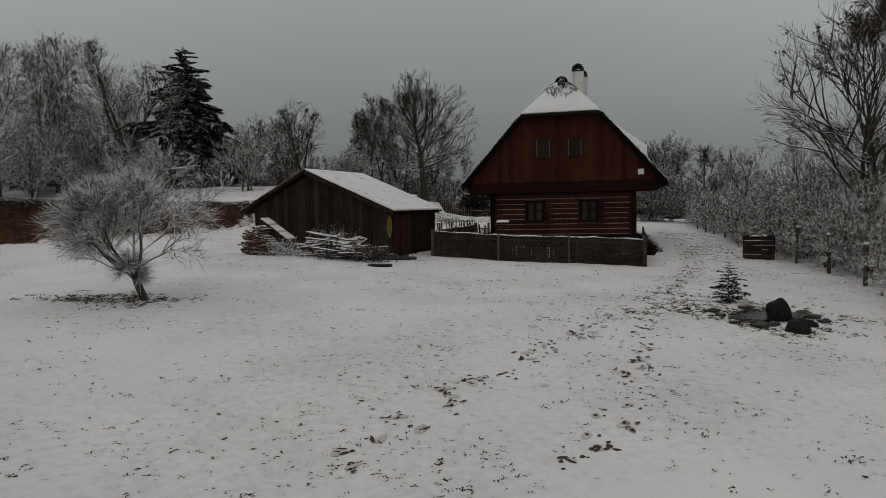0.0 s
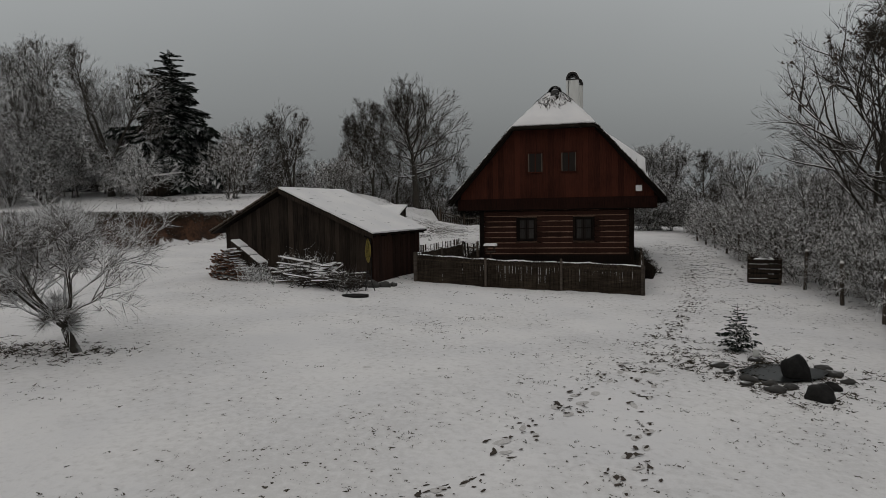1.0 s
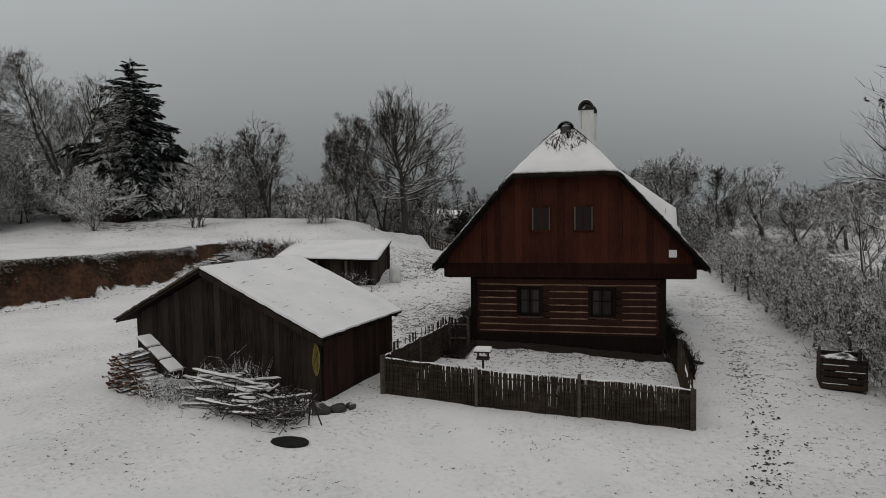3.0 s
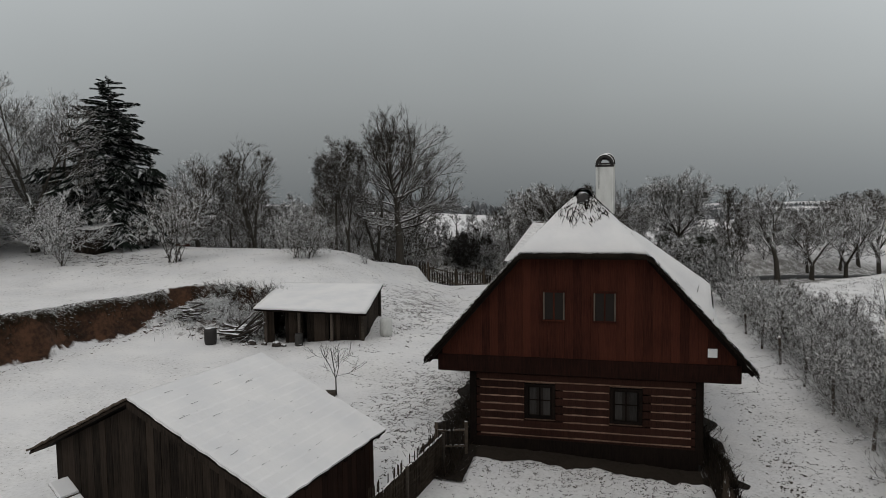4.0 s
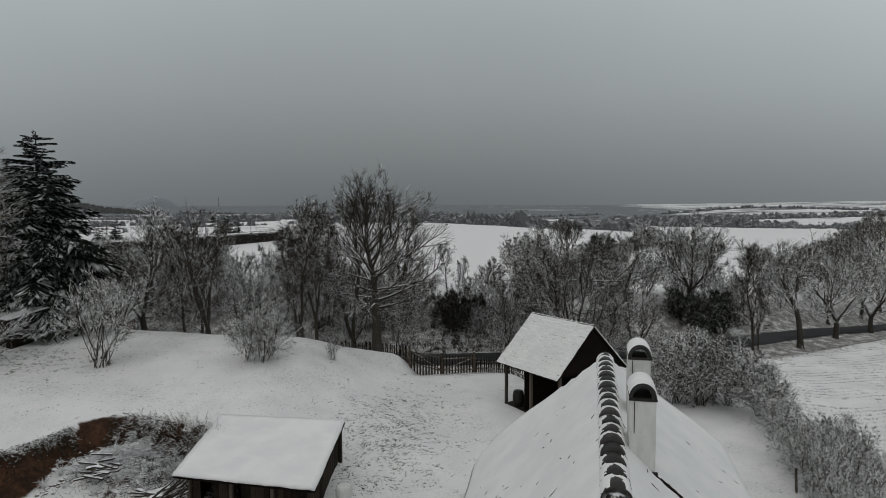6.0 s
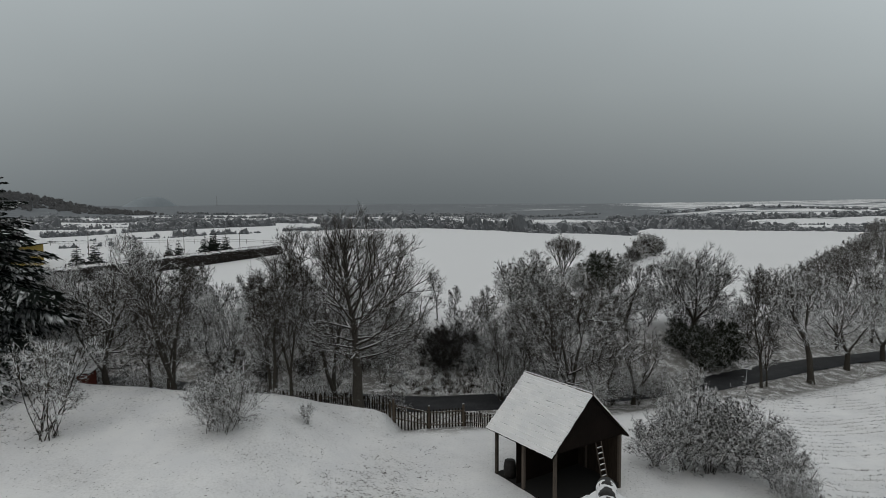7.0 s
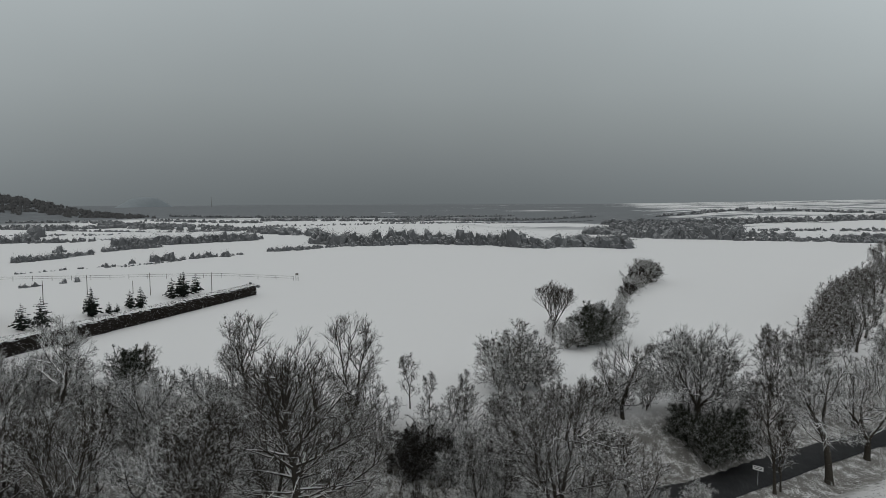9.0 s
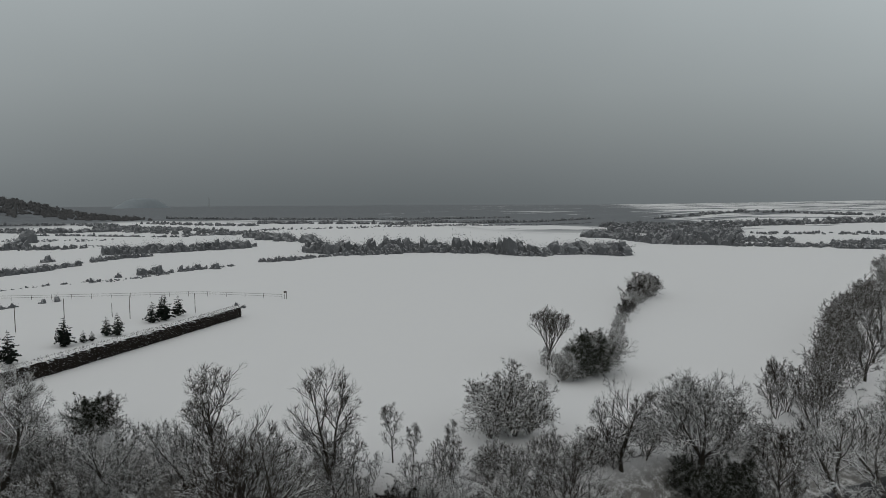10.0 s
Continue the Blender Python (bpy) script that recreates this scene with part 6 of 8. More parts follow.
def yard_back_clutter():
    rs = np.random.default_rng(91)
    for k, (x, y, n, l, lab) in enumerate(((-20.3, 11.4, 30, 0.85, "heap of snowy planks and timber at the bank"), (-17.4, 10.9, 22, 1.0, "jumble of old timber against the lean-to shed"))):
        s = thing("timber_heap", Matrix(), lab, "timber")
        for i in range(n):
            c = Vector((x + rs.normal() * 0.28, y + rs.normal() * 0.24, 0))
            c.z = gz(c.x, c.y) + 0.05 + 0.5 * i / n + rs.uniform(0, 0.06)
            a = rs.normal() * 0.3 + 0.3
            d = Vector((math.cos(a), math.sin(a), rs.normal() * 0.15)) * l * rs.uniform(0.4, 0.7)
            part("plank", box_bm(-d.length, d.length, -0.08, 0.08, -0.03, 0.03), M_TIMBER, s, m=pose(c.x, c.y, c.z, rs.normal() * 12, rs.normal() * 8, math.degrees(a)))
    lean = thing("leaning_poles", Matrix(), "snowy poles and boards leaning on the lean-to shed", "timber")
    for i in range(16):
        p0 = Vector((-17.9 + rs.uniform(0, 0.9), 10.6 + rs.uniform(-0.2, 0.7), 0))
        p0.z = gz(p0.x, p0.y) + 0.02
        p1 = Vector((-16.0 + rs.normal() * 0.12, 11.2 + rs.normal() * 0.3, 1.55 + rs.normal() * 0.25))
        part("pole", stick_bm(tuple(p0), tuple(p1), 0.05, 0.035), M_TIMBER, lean)
    for i in range(6):
        x, y, r = -17.0 + i * 0.62 + rs.normal() * 0.1, 10.7 + rs.normal() * 0.1, 0.1 + 0.08 * rs.random()
        tagged(part("log_block", rock_bm(r * 1.4, r, r, 31.0 + i, 0.3), M_TIMBER, None, m=pose(x, y, gz(x, y) + r * 0.3), smooth=True), "snow-topped lump of wood before the lean-to", "block", "lumps before the lean-to")
    for x, y, r, h, mat, lab, tilt in ((-10.0, 12.6, 0.32, 0.85, M_PLASTER, "whitish plastic barrel beside the lean-to shed", 0), (-18.3, 9.9, 0.3, 0.75, M_TILE_SNOWY, "dark barrel standing in the yard", 0), (-13.9, 10.7, 0.2, 0.6, M_STONE_SNOW, "snow-capped chopping block before the lean-to", 0)):
        tagged(part("barrel" if r > 0.25 else "chopping_block", lathe_bm([(r * 0.93, -0.04), (r, h * 0.2), (r, h * 0.8), (r * 0.93, h), (r * 0.6, h + 0.02)], 16), mat, None, m=pose(x, y, gz(x, y)), smooth=True), lab, "barrel" if r > 0.25 else "block")


yard_back_clutter()


def hut(x, y, turn, w, d, h, mat, label, slope=0.25):
    g = gz(x, y)
    s = thing("hut", pose(x, y, g, 0, 0, turn), label, "hut")
    part("wall_block", box_bm(-w / 2, w / 2, -d / 2, d / 2, -0.3, h, 0.02), mat, s)
    for i in range(int(w / 0.2)):
        xx = -w / 2 + (i + 0.5) * 0.2
        part("board", box_bm(xx - 0.095, xx + 0.095, -d / 2 - 0.025 - 0.005 * (i % 2), -d / 2 - 0.002, -0.2, h - 0.02), mat, s)
    cs = [(-w / 2 - 0.25, -d / 2 - 0.3, h + 0.02), (w / 2 + 0.25, -d / 2 - 0.3, h + 0.02), (w / 2 + 0.25, d / 2 + 0.25, h + slope + 0.05), (-w / 2 - 0.25, d / 2 + 0.25, h + slope + 0.05)]
    part("roof", slab_roof_bm(cs, 0.07), M_BEAM, s)
    part("roof_snow", roof_sheet_bm(cs, 0.004, 0.08, 0.02, 10, 10, x, 0), M_SNOW, s, smooth=True)


hut(-32.9, 28.4, 8, 0.85, 0.8, 1.0, M_BRICK_RED, "small red-brown wooden hut with snow on its roof")
hut(-35.7, 21.9, -12, 2.6, 2.0, 1.6, M_SHED, "low dark hut under the trees with a snowy roof", 0.35)


def road_sign(x, y):
    s = thing("road_sign", pose(x, y, gz(x, y), 0, 0, -30), "small white road sign on a metal post beside the lane", "sign")
    part("post", stick_bm((0, 0, -0.2), (0, 0, 1.75), 0.03), M_METAL, s)
    part("board", box_bm(-0.42, 0.42, -0.03, -0.01, 1.35, 1.72, 0.008), M_PLATE, s)
    for z in (1.62, 1.5):
        part("lettering", box_bm(-0.3, 0.3, -0.034, -0.031, z - 0.03, z + 0.02), M_TILE, s)


road_sign(13.9, 57.0)


M_BRUSH_DARK = wood_material("dark_brush", (0.008, 0.006, 0.0045), (0.04, 0.03, 0.022), (1.0, 1.0, 6.0))


def wall_bank():
    """The dark brushy heaps along the cottage's side walls."""
    rs = np.random.default_rng(64)
    u = Wood()
    k = 3200
    yy = rs.uniform(-2.3, 7.0, k)
    xx = -3.25 - rs.random(k) * 0.95
    b = np.stack([xx, yy, ground(xx, yy) - 0.02], 1)
    t = b + np.stack([rs.normal(size=k) * 0.12, rs.normal(size=k) * 0.14, rs.uniform(0.15, 0.6, k) * (1 - (-3.2 - xx) / 1.3)], 1)
    u.fine(rs, b, t, 0.018)
    tagged(new("brush_bank", u.mesh("brush_bank", M_BRUSH_DARK)), "dark dry brushwood banked against the western wall", "brushwood", kind="stuff")
    w = Wood()
    n = 2600
    y = rs.uniform(-2.4, 4.0, n)
    x = 3.35 + rs.random(n) * 0.75 * (1 - np.abs(y - 0.3) / 6)
    z = ground(x, y)
    s = np.stack([x, y, z - 0.02], 1)
    h = rs.uniform(0.25, 0.75, n) * (1 - (x - 3.3) / 1.2)
    e = s + np.stack([rs.normal(size=n) * 0.12 - 0.05, rs.normal(size=n) * 0.14, h], 1)
    w.fine(rs, s, e, 0.016)
    tagged(new("brush_bank", w.mesh("brush_bank", M_BRUSH_DARK)), "dark dry brushwood heaped along the cottage wall", "brushwood", kind="stuff")


wall_bank()


# ---------------------------------------------------------------- planting
rt = random.Random(19)
plant("plum", -7.7, -17.3, 1.0, 0, "plum_tree", "low spreading plum tree with frosted twigs in the yard", "tree")
plant("sapling", -8.76, 3.2, 1.0, 0, "sapling", "young bare fruit tree planted in the yard", "tree")
tagged(part("tree_box", box_bm(-0.2, 0.2, -0.16, 0.16, 0, 0.22, 0.02), M_GREY_WOOD, None, m=pose(-8.95, 3.05, gz(-8.95, 3.05) - 0.03, 0, 0, 10)), "small grey box at the foot of the sapling", "box")
plant("spruce_small", 4.52, -13.42, 1.0, 0, "small_spruce", "little snow-laden spruce beside the pond", "tree")
plant("spruce", -36.7, 25.0, 1.0, 40, "spruce", "tall dark spruce with snow on its boughs", "tree")
plant("spruce", -52.5, 25.5, 0.92, 140, "spruce", "dark spruce standing in the thicket", "tree")

MEADOW = (
    ("ash", -15.0, 31.4, 1.1, 190), ("ash_b", -17.9, 34.6, 1.05, 60), ("ash_b", -26.6, 47.0, 1.12, 150), ("ash_b", -18.9, 49.3, 1.05, 200),
    ("leaning", -26.0, 27.9, 1.0, 130), ("slim_b", -26.9, 28.6, 1.1, 20), ("slim", -19.3, 28.4, 1.12, 210), ("slim_b", -18.5, 29.0, 1.25, 170), ("slim", -20.0, 29.2, 1.0, 90), ("oak_b", -31.5, 28.6, 1.02, 10), ("slim", -29.6, 30.4, 1.0, 50),
    ("spreading", -40.0, 20.9, 1.02, 220), ("mid_frost", -44.5, 17.6, 1.15, 70), ("big_frost", -47.0, 21.0, 1.0, 300), ("mid_frost", -43.0, 10.5, 1.2, 120),
    ("mid_frost", -49.0, 28.5, 1.3, 300),
    ("big_frost", -53.0, 19.0, 1.0, 40), ("mid_frost", -44.0, 26.5, 1.2, 15),
    ("slim", -23.2, 36.0, 1.05, 15), ("oakb_frost", -28.0, 36.5, 1.0, 100), ("slim", -33.0, 37.5, 1.1, 210), ("slim_b", -37.5, 35.0, 1.1, 250),
    ("oakb_frost", -41.0, 36.8, 1.0, 300), ("slim", -46.0, 38.0, 1.0, 10), ("oakb_frost", -48.0, 28.0, 1.05, 33),
)
for k, x, y, s, r in MEADOW:
    plant(k, x, y, s, r, "tree", "bare frosted deciduous tree at the edge of the meadow", "tree", "trees round the meadow")

LANE = (
    ("oak_frost", 20.2, 59.7, 1.2, 40), ("slim", 14.9, 55.8, 1.36, 90), ("slim_b", 15.5, 56.4, 1.0, 40), ("oakb_frost", 25.6, 66.4, 1.2, 200), ("oakb_frost", 31.9, 74.0, 1.2, 120), ("oak_frost", 38.0, 80.0, 1.15, 20),
    ("dome", 10.0, 61.8, 0.95, 30), ("walnut", -1.9, 45.0, 1.0, 75), ("oak_b", 3.0, 46.4, 0.9, 160), ("oak_b", 0.6, 43.6, 0.7, 20), ("oak_b", 3.2, 60.8, 0.95, 10), ("slim_b", 21.6, 85.7, 0.85, 60), ("oak_b", 23.8, 78.0, 0.9, 30),
    ("oak_b", 28.0, 76.0, 0.95, 250), ("oak_b", 34.5, 84.0, 1.1, 80), ("slim", -15.3, 54.4, 0.62, 33), ("slim_b", -13.6, 54.8, 0.5, 120), ("slim_b", -10.8, 56.4, 0.5, 220), ("slim_b", -7.4, 43.9, 1.0, 20), ("slim_b", -5.6, 45.0, 0.9, 80),
    ("oakb_frost", -24.5, 46.8, 0.95, 70), ("oakb_frost", -29.6, 47.2, 0.9, 200), ("oak_frost", -43.6, 44.6, 1.12, 310), ("slim", -38.5, 50.8, 0.55, 100), ("oak_b", -18.2, 48.8, 0.85, 210), ("oakb_frost", -35.5, 46.0, 0.8, 15), ("oakb_frost", -49.0, 45.0, 0.9, 60),
    ("oakb_frost", -54.0, 44.0, 0.95, 90), ("oak_b", -60.0, 43.0, 0.9, 20), ("oak_frost", 39.0, 90.0, 1.1, 40), ("oak_b", 44.5, 98.0, 1.2, 110),
    ("oak_b", 38.5, 104.0, 1.0, 40), ("oak_b", 45.0, 118.0, 1.1, 130), ("oak", 52.0, 132.0, 1.1, 230), ("oak_b", 58.0, 150.0, 1.2, 310), ("oak", 66.0, 160.0, 1.25, 20), ("oak_b", 73.0, 182.0, 1.3, 100), ("oak", 83.0, 205.0, 1.3, 200), ("oak_b", 58.0, 122.0, 1.2, 70), ("oak", 70.0, 142.0, 1.3, 270),
)
for k, x, y, s, r in LANE:
    plant(k, x, y, s, r, "tree", "bare tree with snow on its twigs beside the lane", "tree", "trees along the lane")

EAST = (("sycamore", 11.8, -1.5, 1.0, 10), ("ash_b", 14.6, -5.0, 0.95, 40), ("oak_b", 13.8, 3.0, 0.9, 140), ("slim", 12.4, -5.6, 0.85, 200), ("slim_b", 12.8, -9.0, 0.9, 0), ("slim", 16.8, -3.0, 1.0, 60), ("oak", 18.5, 2.0, 0.95, 20), ("slim_b", 12.2, -12.6, 0.8, 90), ("mid_frost", 12.6, 9.0, 0.62, 10), ("slim", 14.0, -11.0, 0.9, 310))
for k, x, y, s, r in EAST:
    plant(k, x, y, s, r, "tree", "bare tree with fine dark twigs behind the wire fence", "tree", "trees behind the wire fence")


def last_leaves(n, seed):
    """Shrivelled leaves and seed clusters that still hang at the ends of the upper twigs."""
    rs = np.random.default_rng(seed)
    tips = np.concatenate(SYCAMORE[1].v)
    tips = tips[(tips[:, 2] > 6.3)]
    r = np.hypot(tips[:, 0], tips[:, 1])
    tips = tips[r > 1.6]
    a = radians(10)
    v, f = [], []
    for q in rs.integers(0, len(tips), n):
        t = tips[q]
        if rs.random() > (t[2] - 5.5) / 6.0:
            continue
        c = np.array([11.8 + t[0] * math.cos(a) - t[1] * math.sin(a), -1.5 + t[0] * math.sin(a) + t[1] * math.cos(a), gz(11.8, -1.5) + t[2] - 0.06])
        for _ in range(5):
            d = rs.normal(size=3)
            d /= np.linalg.norm(d)
            e = np.cross(d, rs.normal(size=3))
            e /= np.linalg.norm(e)
            s = rs.uniform(0.035, 0.075)
            o = c + rs.normal(size=3) * 0.05
            b = len(v)
            v.extend([o - d * s, o + e * s * 0.6, o + d * s, o - e * s * 0.6, o + np.cross(d, e) * s * 0.4])
            f.extend([(b, b + 1, b + 4), (b + 1, b + 2, b + 4), (b + 2, b + 3, b + 4), (b + 3, b, b + 4)])
    tagged(new("withered_leaves", mesh_of("leaves", v, f, M_LEAF)), "withered brown leaves and seed clusters on bare twigs", "leaves", kind="stuff")


last_leaves(650, 5)

def joined(spots, label):
    """A far thicket whose bushes nobody could count, as one mesh."""
    vs, ls, ns, m = [], [], [], 0
    for key, x, y, scale, turn in spots:
        for me in SPECIES[key]:
            v = np.empty(len(me.vertices) * 3)
            me.vertices.foreach_get("co", v)
            v = v.reshape(-1, 3) * scale
            a = radians(turn)
            vs.append(np.stack([v[:, 0] * math.cos(a) - v[:, 1] * math.sin(a) + x, v[:, 0] * math.sin(a) + v[:, 1] * math.cos(a) + y, v[:, 2] + gz(x, y) - 0.1], 1))
            i = np.empty(len(me.loops), dtype=np.int32)
            me.loops.foreach_get("vertex_index", i)
            ls.append(i + m)
            n = np.empty(len(me.polygons), dtype=np.int32)
            me.polygons.foreach_get("loop_total", n)
            ns.append(n)
            m += len(v)
    vs, ls, ns = np.concatenate(vs), np.concatenate(ls), np.concatenate(ns)
    me = bpy.data.meshes.new("thicket")
    me.vertices.add(len(vs))
    me.vertices.foreach_set("co", vs.ravel())
    me.loops.add(len(ls))
    me.loops.foreach_set("vertex_index", ls)
    me.polygons.add(len(ns))
    me.polygons.foreach_set("loop_start", np.concatenate([[0], np.cumsum(ns)[:-1]]))
    me.polygons.foreach_set("use_smooth", np.ones(len(ns), dtype=bool))
    me.update(calc_edges=True)
    me.materials.append(SPECIES[spots[0][0]][1].materials[0])
    tagged(new("thicket", me), label, "thicket", kind="stuff")


# thickets: spots along lines, set a little off by chance
def hedge(points, gap, wide, kinds, lo, hi, name, label, group, seed):
    r = random.Random(seed)
    spots = []
    for (x0, y0), (x1, y1) in zip(points, points[1:]):
        l = math.hypot(x1 - x0, y1 - y0)
        n = max(1, int(l / gap))
        for i in range(n):
            t = (i + r.random()) / n
            x = x0 + (x1 - x0) * t + r.uniform(-wide, wide)
            y = y0 + (y1 - y0) * t + r.uniform(-wide, wide)
            spots.append((r.choice(kinds), x, y, r.uniform(lo, hi), r.uniform(0, 360)))
    if name == "thicket":
        joined(spots, label)
        return
    for key, x, y, scale, turn in spots:
        plant(key, x, y, scale, turn, name, label, "shrub", group, sink=0.1)


hedge([(9.9, -17), (9.5, -4), (9.2, 6), (9.3, 22), (9.8, 28)], 1.0, 0.5, ("shrub", "shrub_b", "shrub_b"), 0.75, 1.0, "shrub", "frosted leafless shrub in the hedge along the path", "hedge along the path", 1)
hedge([(11.2, -17), (10.9, -4), (10.7, 6), (10.8, 20), (11.0, 25)], 1.3, 0.6, ("shrub", "shrub_b", "shrub"), 0.8, 1.15, "shrub", "frosted leafless shrub on the far side of the hedge", "hedge along the path", 3)
hedge([(13.0, -14), (13.0, 4)], 2.4, 1.2, ("thicket", "shrub"), 0.6, 0.85, "shrub", "tall frosted shrub behind the hedge", "hedge along the path", 2)
for x, y, f in ((3.2, 30.6, 0.7), (4.6, 30.2, 0.95), (6.2, 30.4, 1.1), (7.8, 31.0, 1.05), (5.6, 32.4, 0.95), (9.2, 29.6, 0.8)):
    plant("laden", x, y, f, 61 * x, "shrub", "large snow-laden shrub beside the cart shed", "shrub", "shrubs by the cart shed", sink=0.1)
for x, y, f, k in ((-40.9, 15.2, 1.15, "hazel"), (-43.5, 13.6, 1.3, "brake"), (-42.6, 16.8, 1.45, "brake"), (-42.2, 19.6, 1.6, "brake"), (-38.6, 22.6, 1.35, "brake"), (-37.4, 21.4, 0.8, "brake"), (-38.2, 20.0, 0.8, "brake"), (-41.6, 22.8, 1.6, "brake"), (-44.8, 20.0, 1.6, "brake"), (-45.8, 16.6, 1.5, "brake"), (-33.0, 23.6, 0.7, "fine"), (-39.8, 24.6, 1.2, "brake"),
                   (-33.2, 25.8, 0.8, "brake"), (-47.5, 13.8, 1.2, "brake"), (-48.5, 18.5, 1.3, "brake"), (-46.0, 10.5, 1.1, "brake"), (-34.2, 28.2, 0.9, "brake"), (-50.0, 22.5, 1.3, "brake")):
    plant(k, x, y, f, 77 * x, "shrub", "dense frosted shrub at the edge of the meadow", "shrub", "thicket west of the yard", sink=0.1)
hedge([(-50, 12), (-46, 13)], 2.6, 1.5, ("thicket", "thicket_b"), 0.9, 1.3, "shrub", "tangled frosted shrub at the meadow's edge", "thicket west of the yard", 4)
hedge([(-54, 19), (-48, 25)], 2.4, 2.0, ("thicket_low",), 1.0, 1.4, "thicket", "tangled frosted shrubs among the trees", "thicket west of the yard", 24)
hedge([(-45, 24), (-38, 30), (-29, 34)], 1.5, 1.3, ("thicket_pale",), 0.55, 0.9, "shrub", "frosted shrub behind the meadow fence", "thicket behind the meadow", 5)
hedge([(-29, 35), (-16, 37)], 1.9, 0.9, ("thicket_far", "thicket_pale"), 0.45, 0.7, "shrub", "frosted shrub behind the meadow fence", "thicket behind the meadow", 25)
hedge([(-9.6, 47.6), (-5.6, 49.2), (-2.2, 51.4)], 1.3, 0.7, ("thicket_pale", "thicket_far"), 0.5, 0.8, "shrub", "low frosted shrub on the bank beyond the lane", "thicket beyond the lane", 64)
hedge([(-8.2, 43.4), (-1, 44.0), (5.5, 47.0)], 1.5, 0.9, ("thicket_pale",), 0.6, 0.95, "shrub", "brownish frosted shrub between cart shed and lane", "shrubs by the cart shed", 52)
hedge([(-60, 36), (-40, 37), (-24, 37.5), (-16, 38.0)], 1.9, 1.0, ("thicket_low",), 0.4, 0.65, "thicket", "frosted shrubs on the slope above the lane", "thicket behind the meadow", 15)
hedge([(-58, 46), (-36, 47.0), (-17, 48.5)], 1.2, 1.4, ("thicket_low",), 0.75, 1.1, "thicket", "frosted shrubs on the bank beyond the lane", "thicket beyond the lane", 6)
hedge([(-60, 43.6), (-36, 44.2), (-17.5, 45.2)], 1.2, 0.9, ("thicket_low",), 0.6, 0.95, "thicket", "dark tangled shrubs along the far verge of the lane", "thicket beyond the lane", 29)
hedge([(-50, 49.8), (-30, 50.5), (-16, 51.5)], 1.6, 0.8, ("thicket_low",), 0.5, 0.8, "thicket", "frosted shrubs along the edge of the field", "thicket beyond the lane", 30)
hedge([(-13.5, 51.0), (-10.0, 52.5)], 1.6, 0.8, ("thicket_far", "thicket_pale"), 0.8, 1.1, "shrub", "dark frosted shrub on the bank beyond the lane", "thicket beyond the lane", 26)
hedge([(-10.2, 49.6), (-6.0, 51.4), (-3.4, 52.6)], 1.15, 0.9, ("thicket_far", "thicket_pale"), 0.85, 1.2, "shrub", "tangled frosted shrub on the bank beyond the lane", "thicket beyond the lane", 61)
hedge([(-22.0, 45.4), (-17.5, 46.6), (-15.2, 48.6)], 1.3, 0.9, ("thicket_far",), 0.9, 1.25, "shrub", "dark tangled shrub behind the tall ash", "thicket beyond the lane", 62)
hedge([(-21.0, 34.0), (-16.5, 34.4), (-12.6, 34.0)], 1.5, 0.7, ("thicket_far", "thicket_pale"), 0.5, 0.85, "shrub", "dark tangled shrub at the foot of the tall ash", "thicket behind the meadow", 63)
hedge([(-9.0, 53.5), (-3, 58), (4, 62.5)], 1.5, 1.0, ("thicket_pale", "thicket_far"), 0.5, 0.75, "shrub", "frosted shrub at the field's edge", "thicket beyond the lane", 27)
hedge([(-10.5, 53.2), (-6.5, 55.0), (-2.0, 57.6), (3.2, 60.4)], 1.2, 0.8, ("thicket_far", "thicket_far", "thicket_pale"), 0.7, 1.05, "shrub", "dark frosted shrub where the bank meets the field", "thicket beyond the lane", 65)
hedge([(4, 62.5), (9, 66), (18, 71)], 1.4, 1.3, ("thicket_pale", "thicket_far"), 0.9, 1.35, "shrub", "frosted shrub round the domed tree", "thicket beyond the lane", 28)
hedge([(0, 40), (6, 44), (10, 50)], 2.6, 1.5, ("shrub", "thicket"), 0.7, 1.0, "shrub", "snow-covered shrub above the lane", "shrubs by the cart shed", 7)
hedge([(-4, 50.9), (2, 56.2)], 1.6, 0.7, ("thicket_pale",), 0.5, 0.8, "shrub", "frosted shrub on the verge of the lane", "thicket beyond the lane", 16)
hedge([(20, 76), (31, 96), (39, 113), (47, 139), (66, 180), (80, 210)], 2.0, 2.2, ("thicket_belt",), 1.0, 1.6, "thicket", "frosted shrubs in the belt along the great field", "belt east of the great field", 8)
for x, y, s, k in ((-27.4, 19.6, 1.8, "hazel"), (-18.4, 22.0, 1.25, "fine"), (-19.3, 21.8, 1.05, "fine"), (-34.2, 17.6, 1.05, "brake"), (-22.3, 25.0, 0.35, "hazel"), (-15.9, 25.6, 0.4, "hazel")):
    plant(k, x, y, s, 40 * x, "shrub", "leafless many-stemmed shrub on the snowy meadow", "shrub", "shrubs on the meadow")
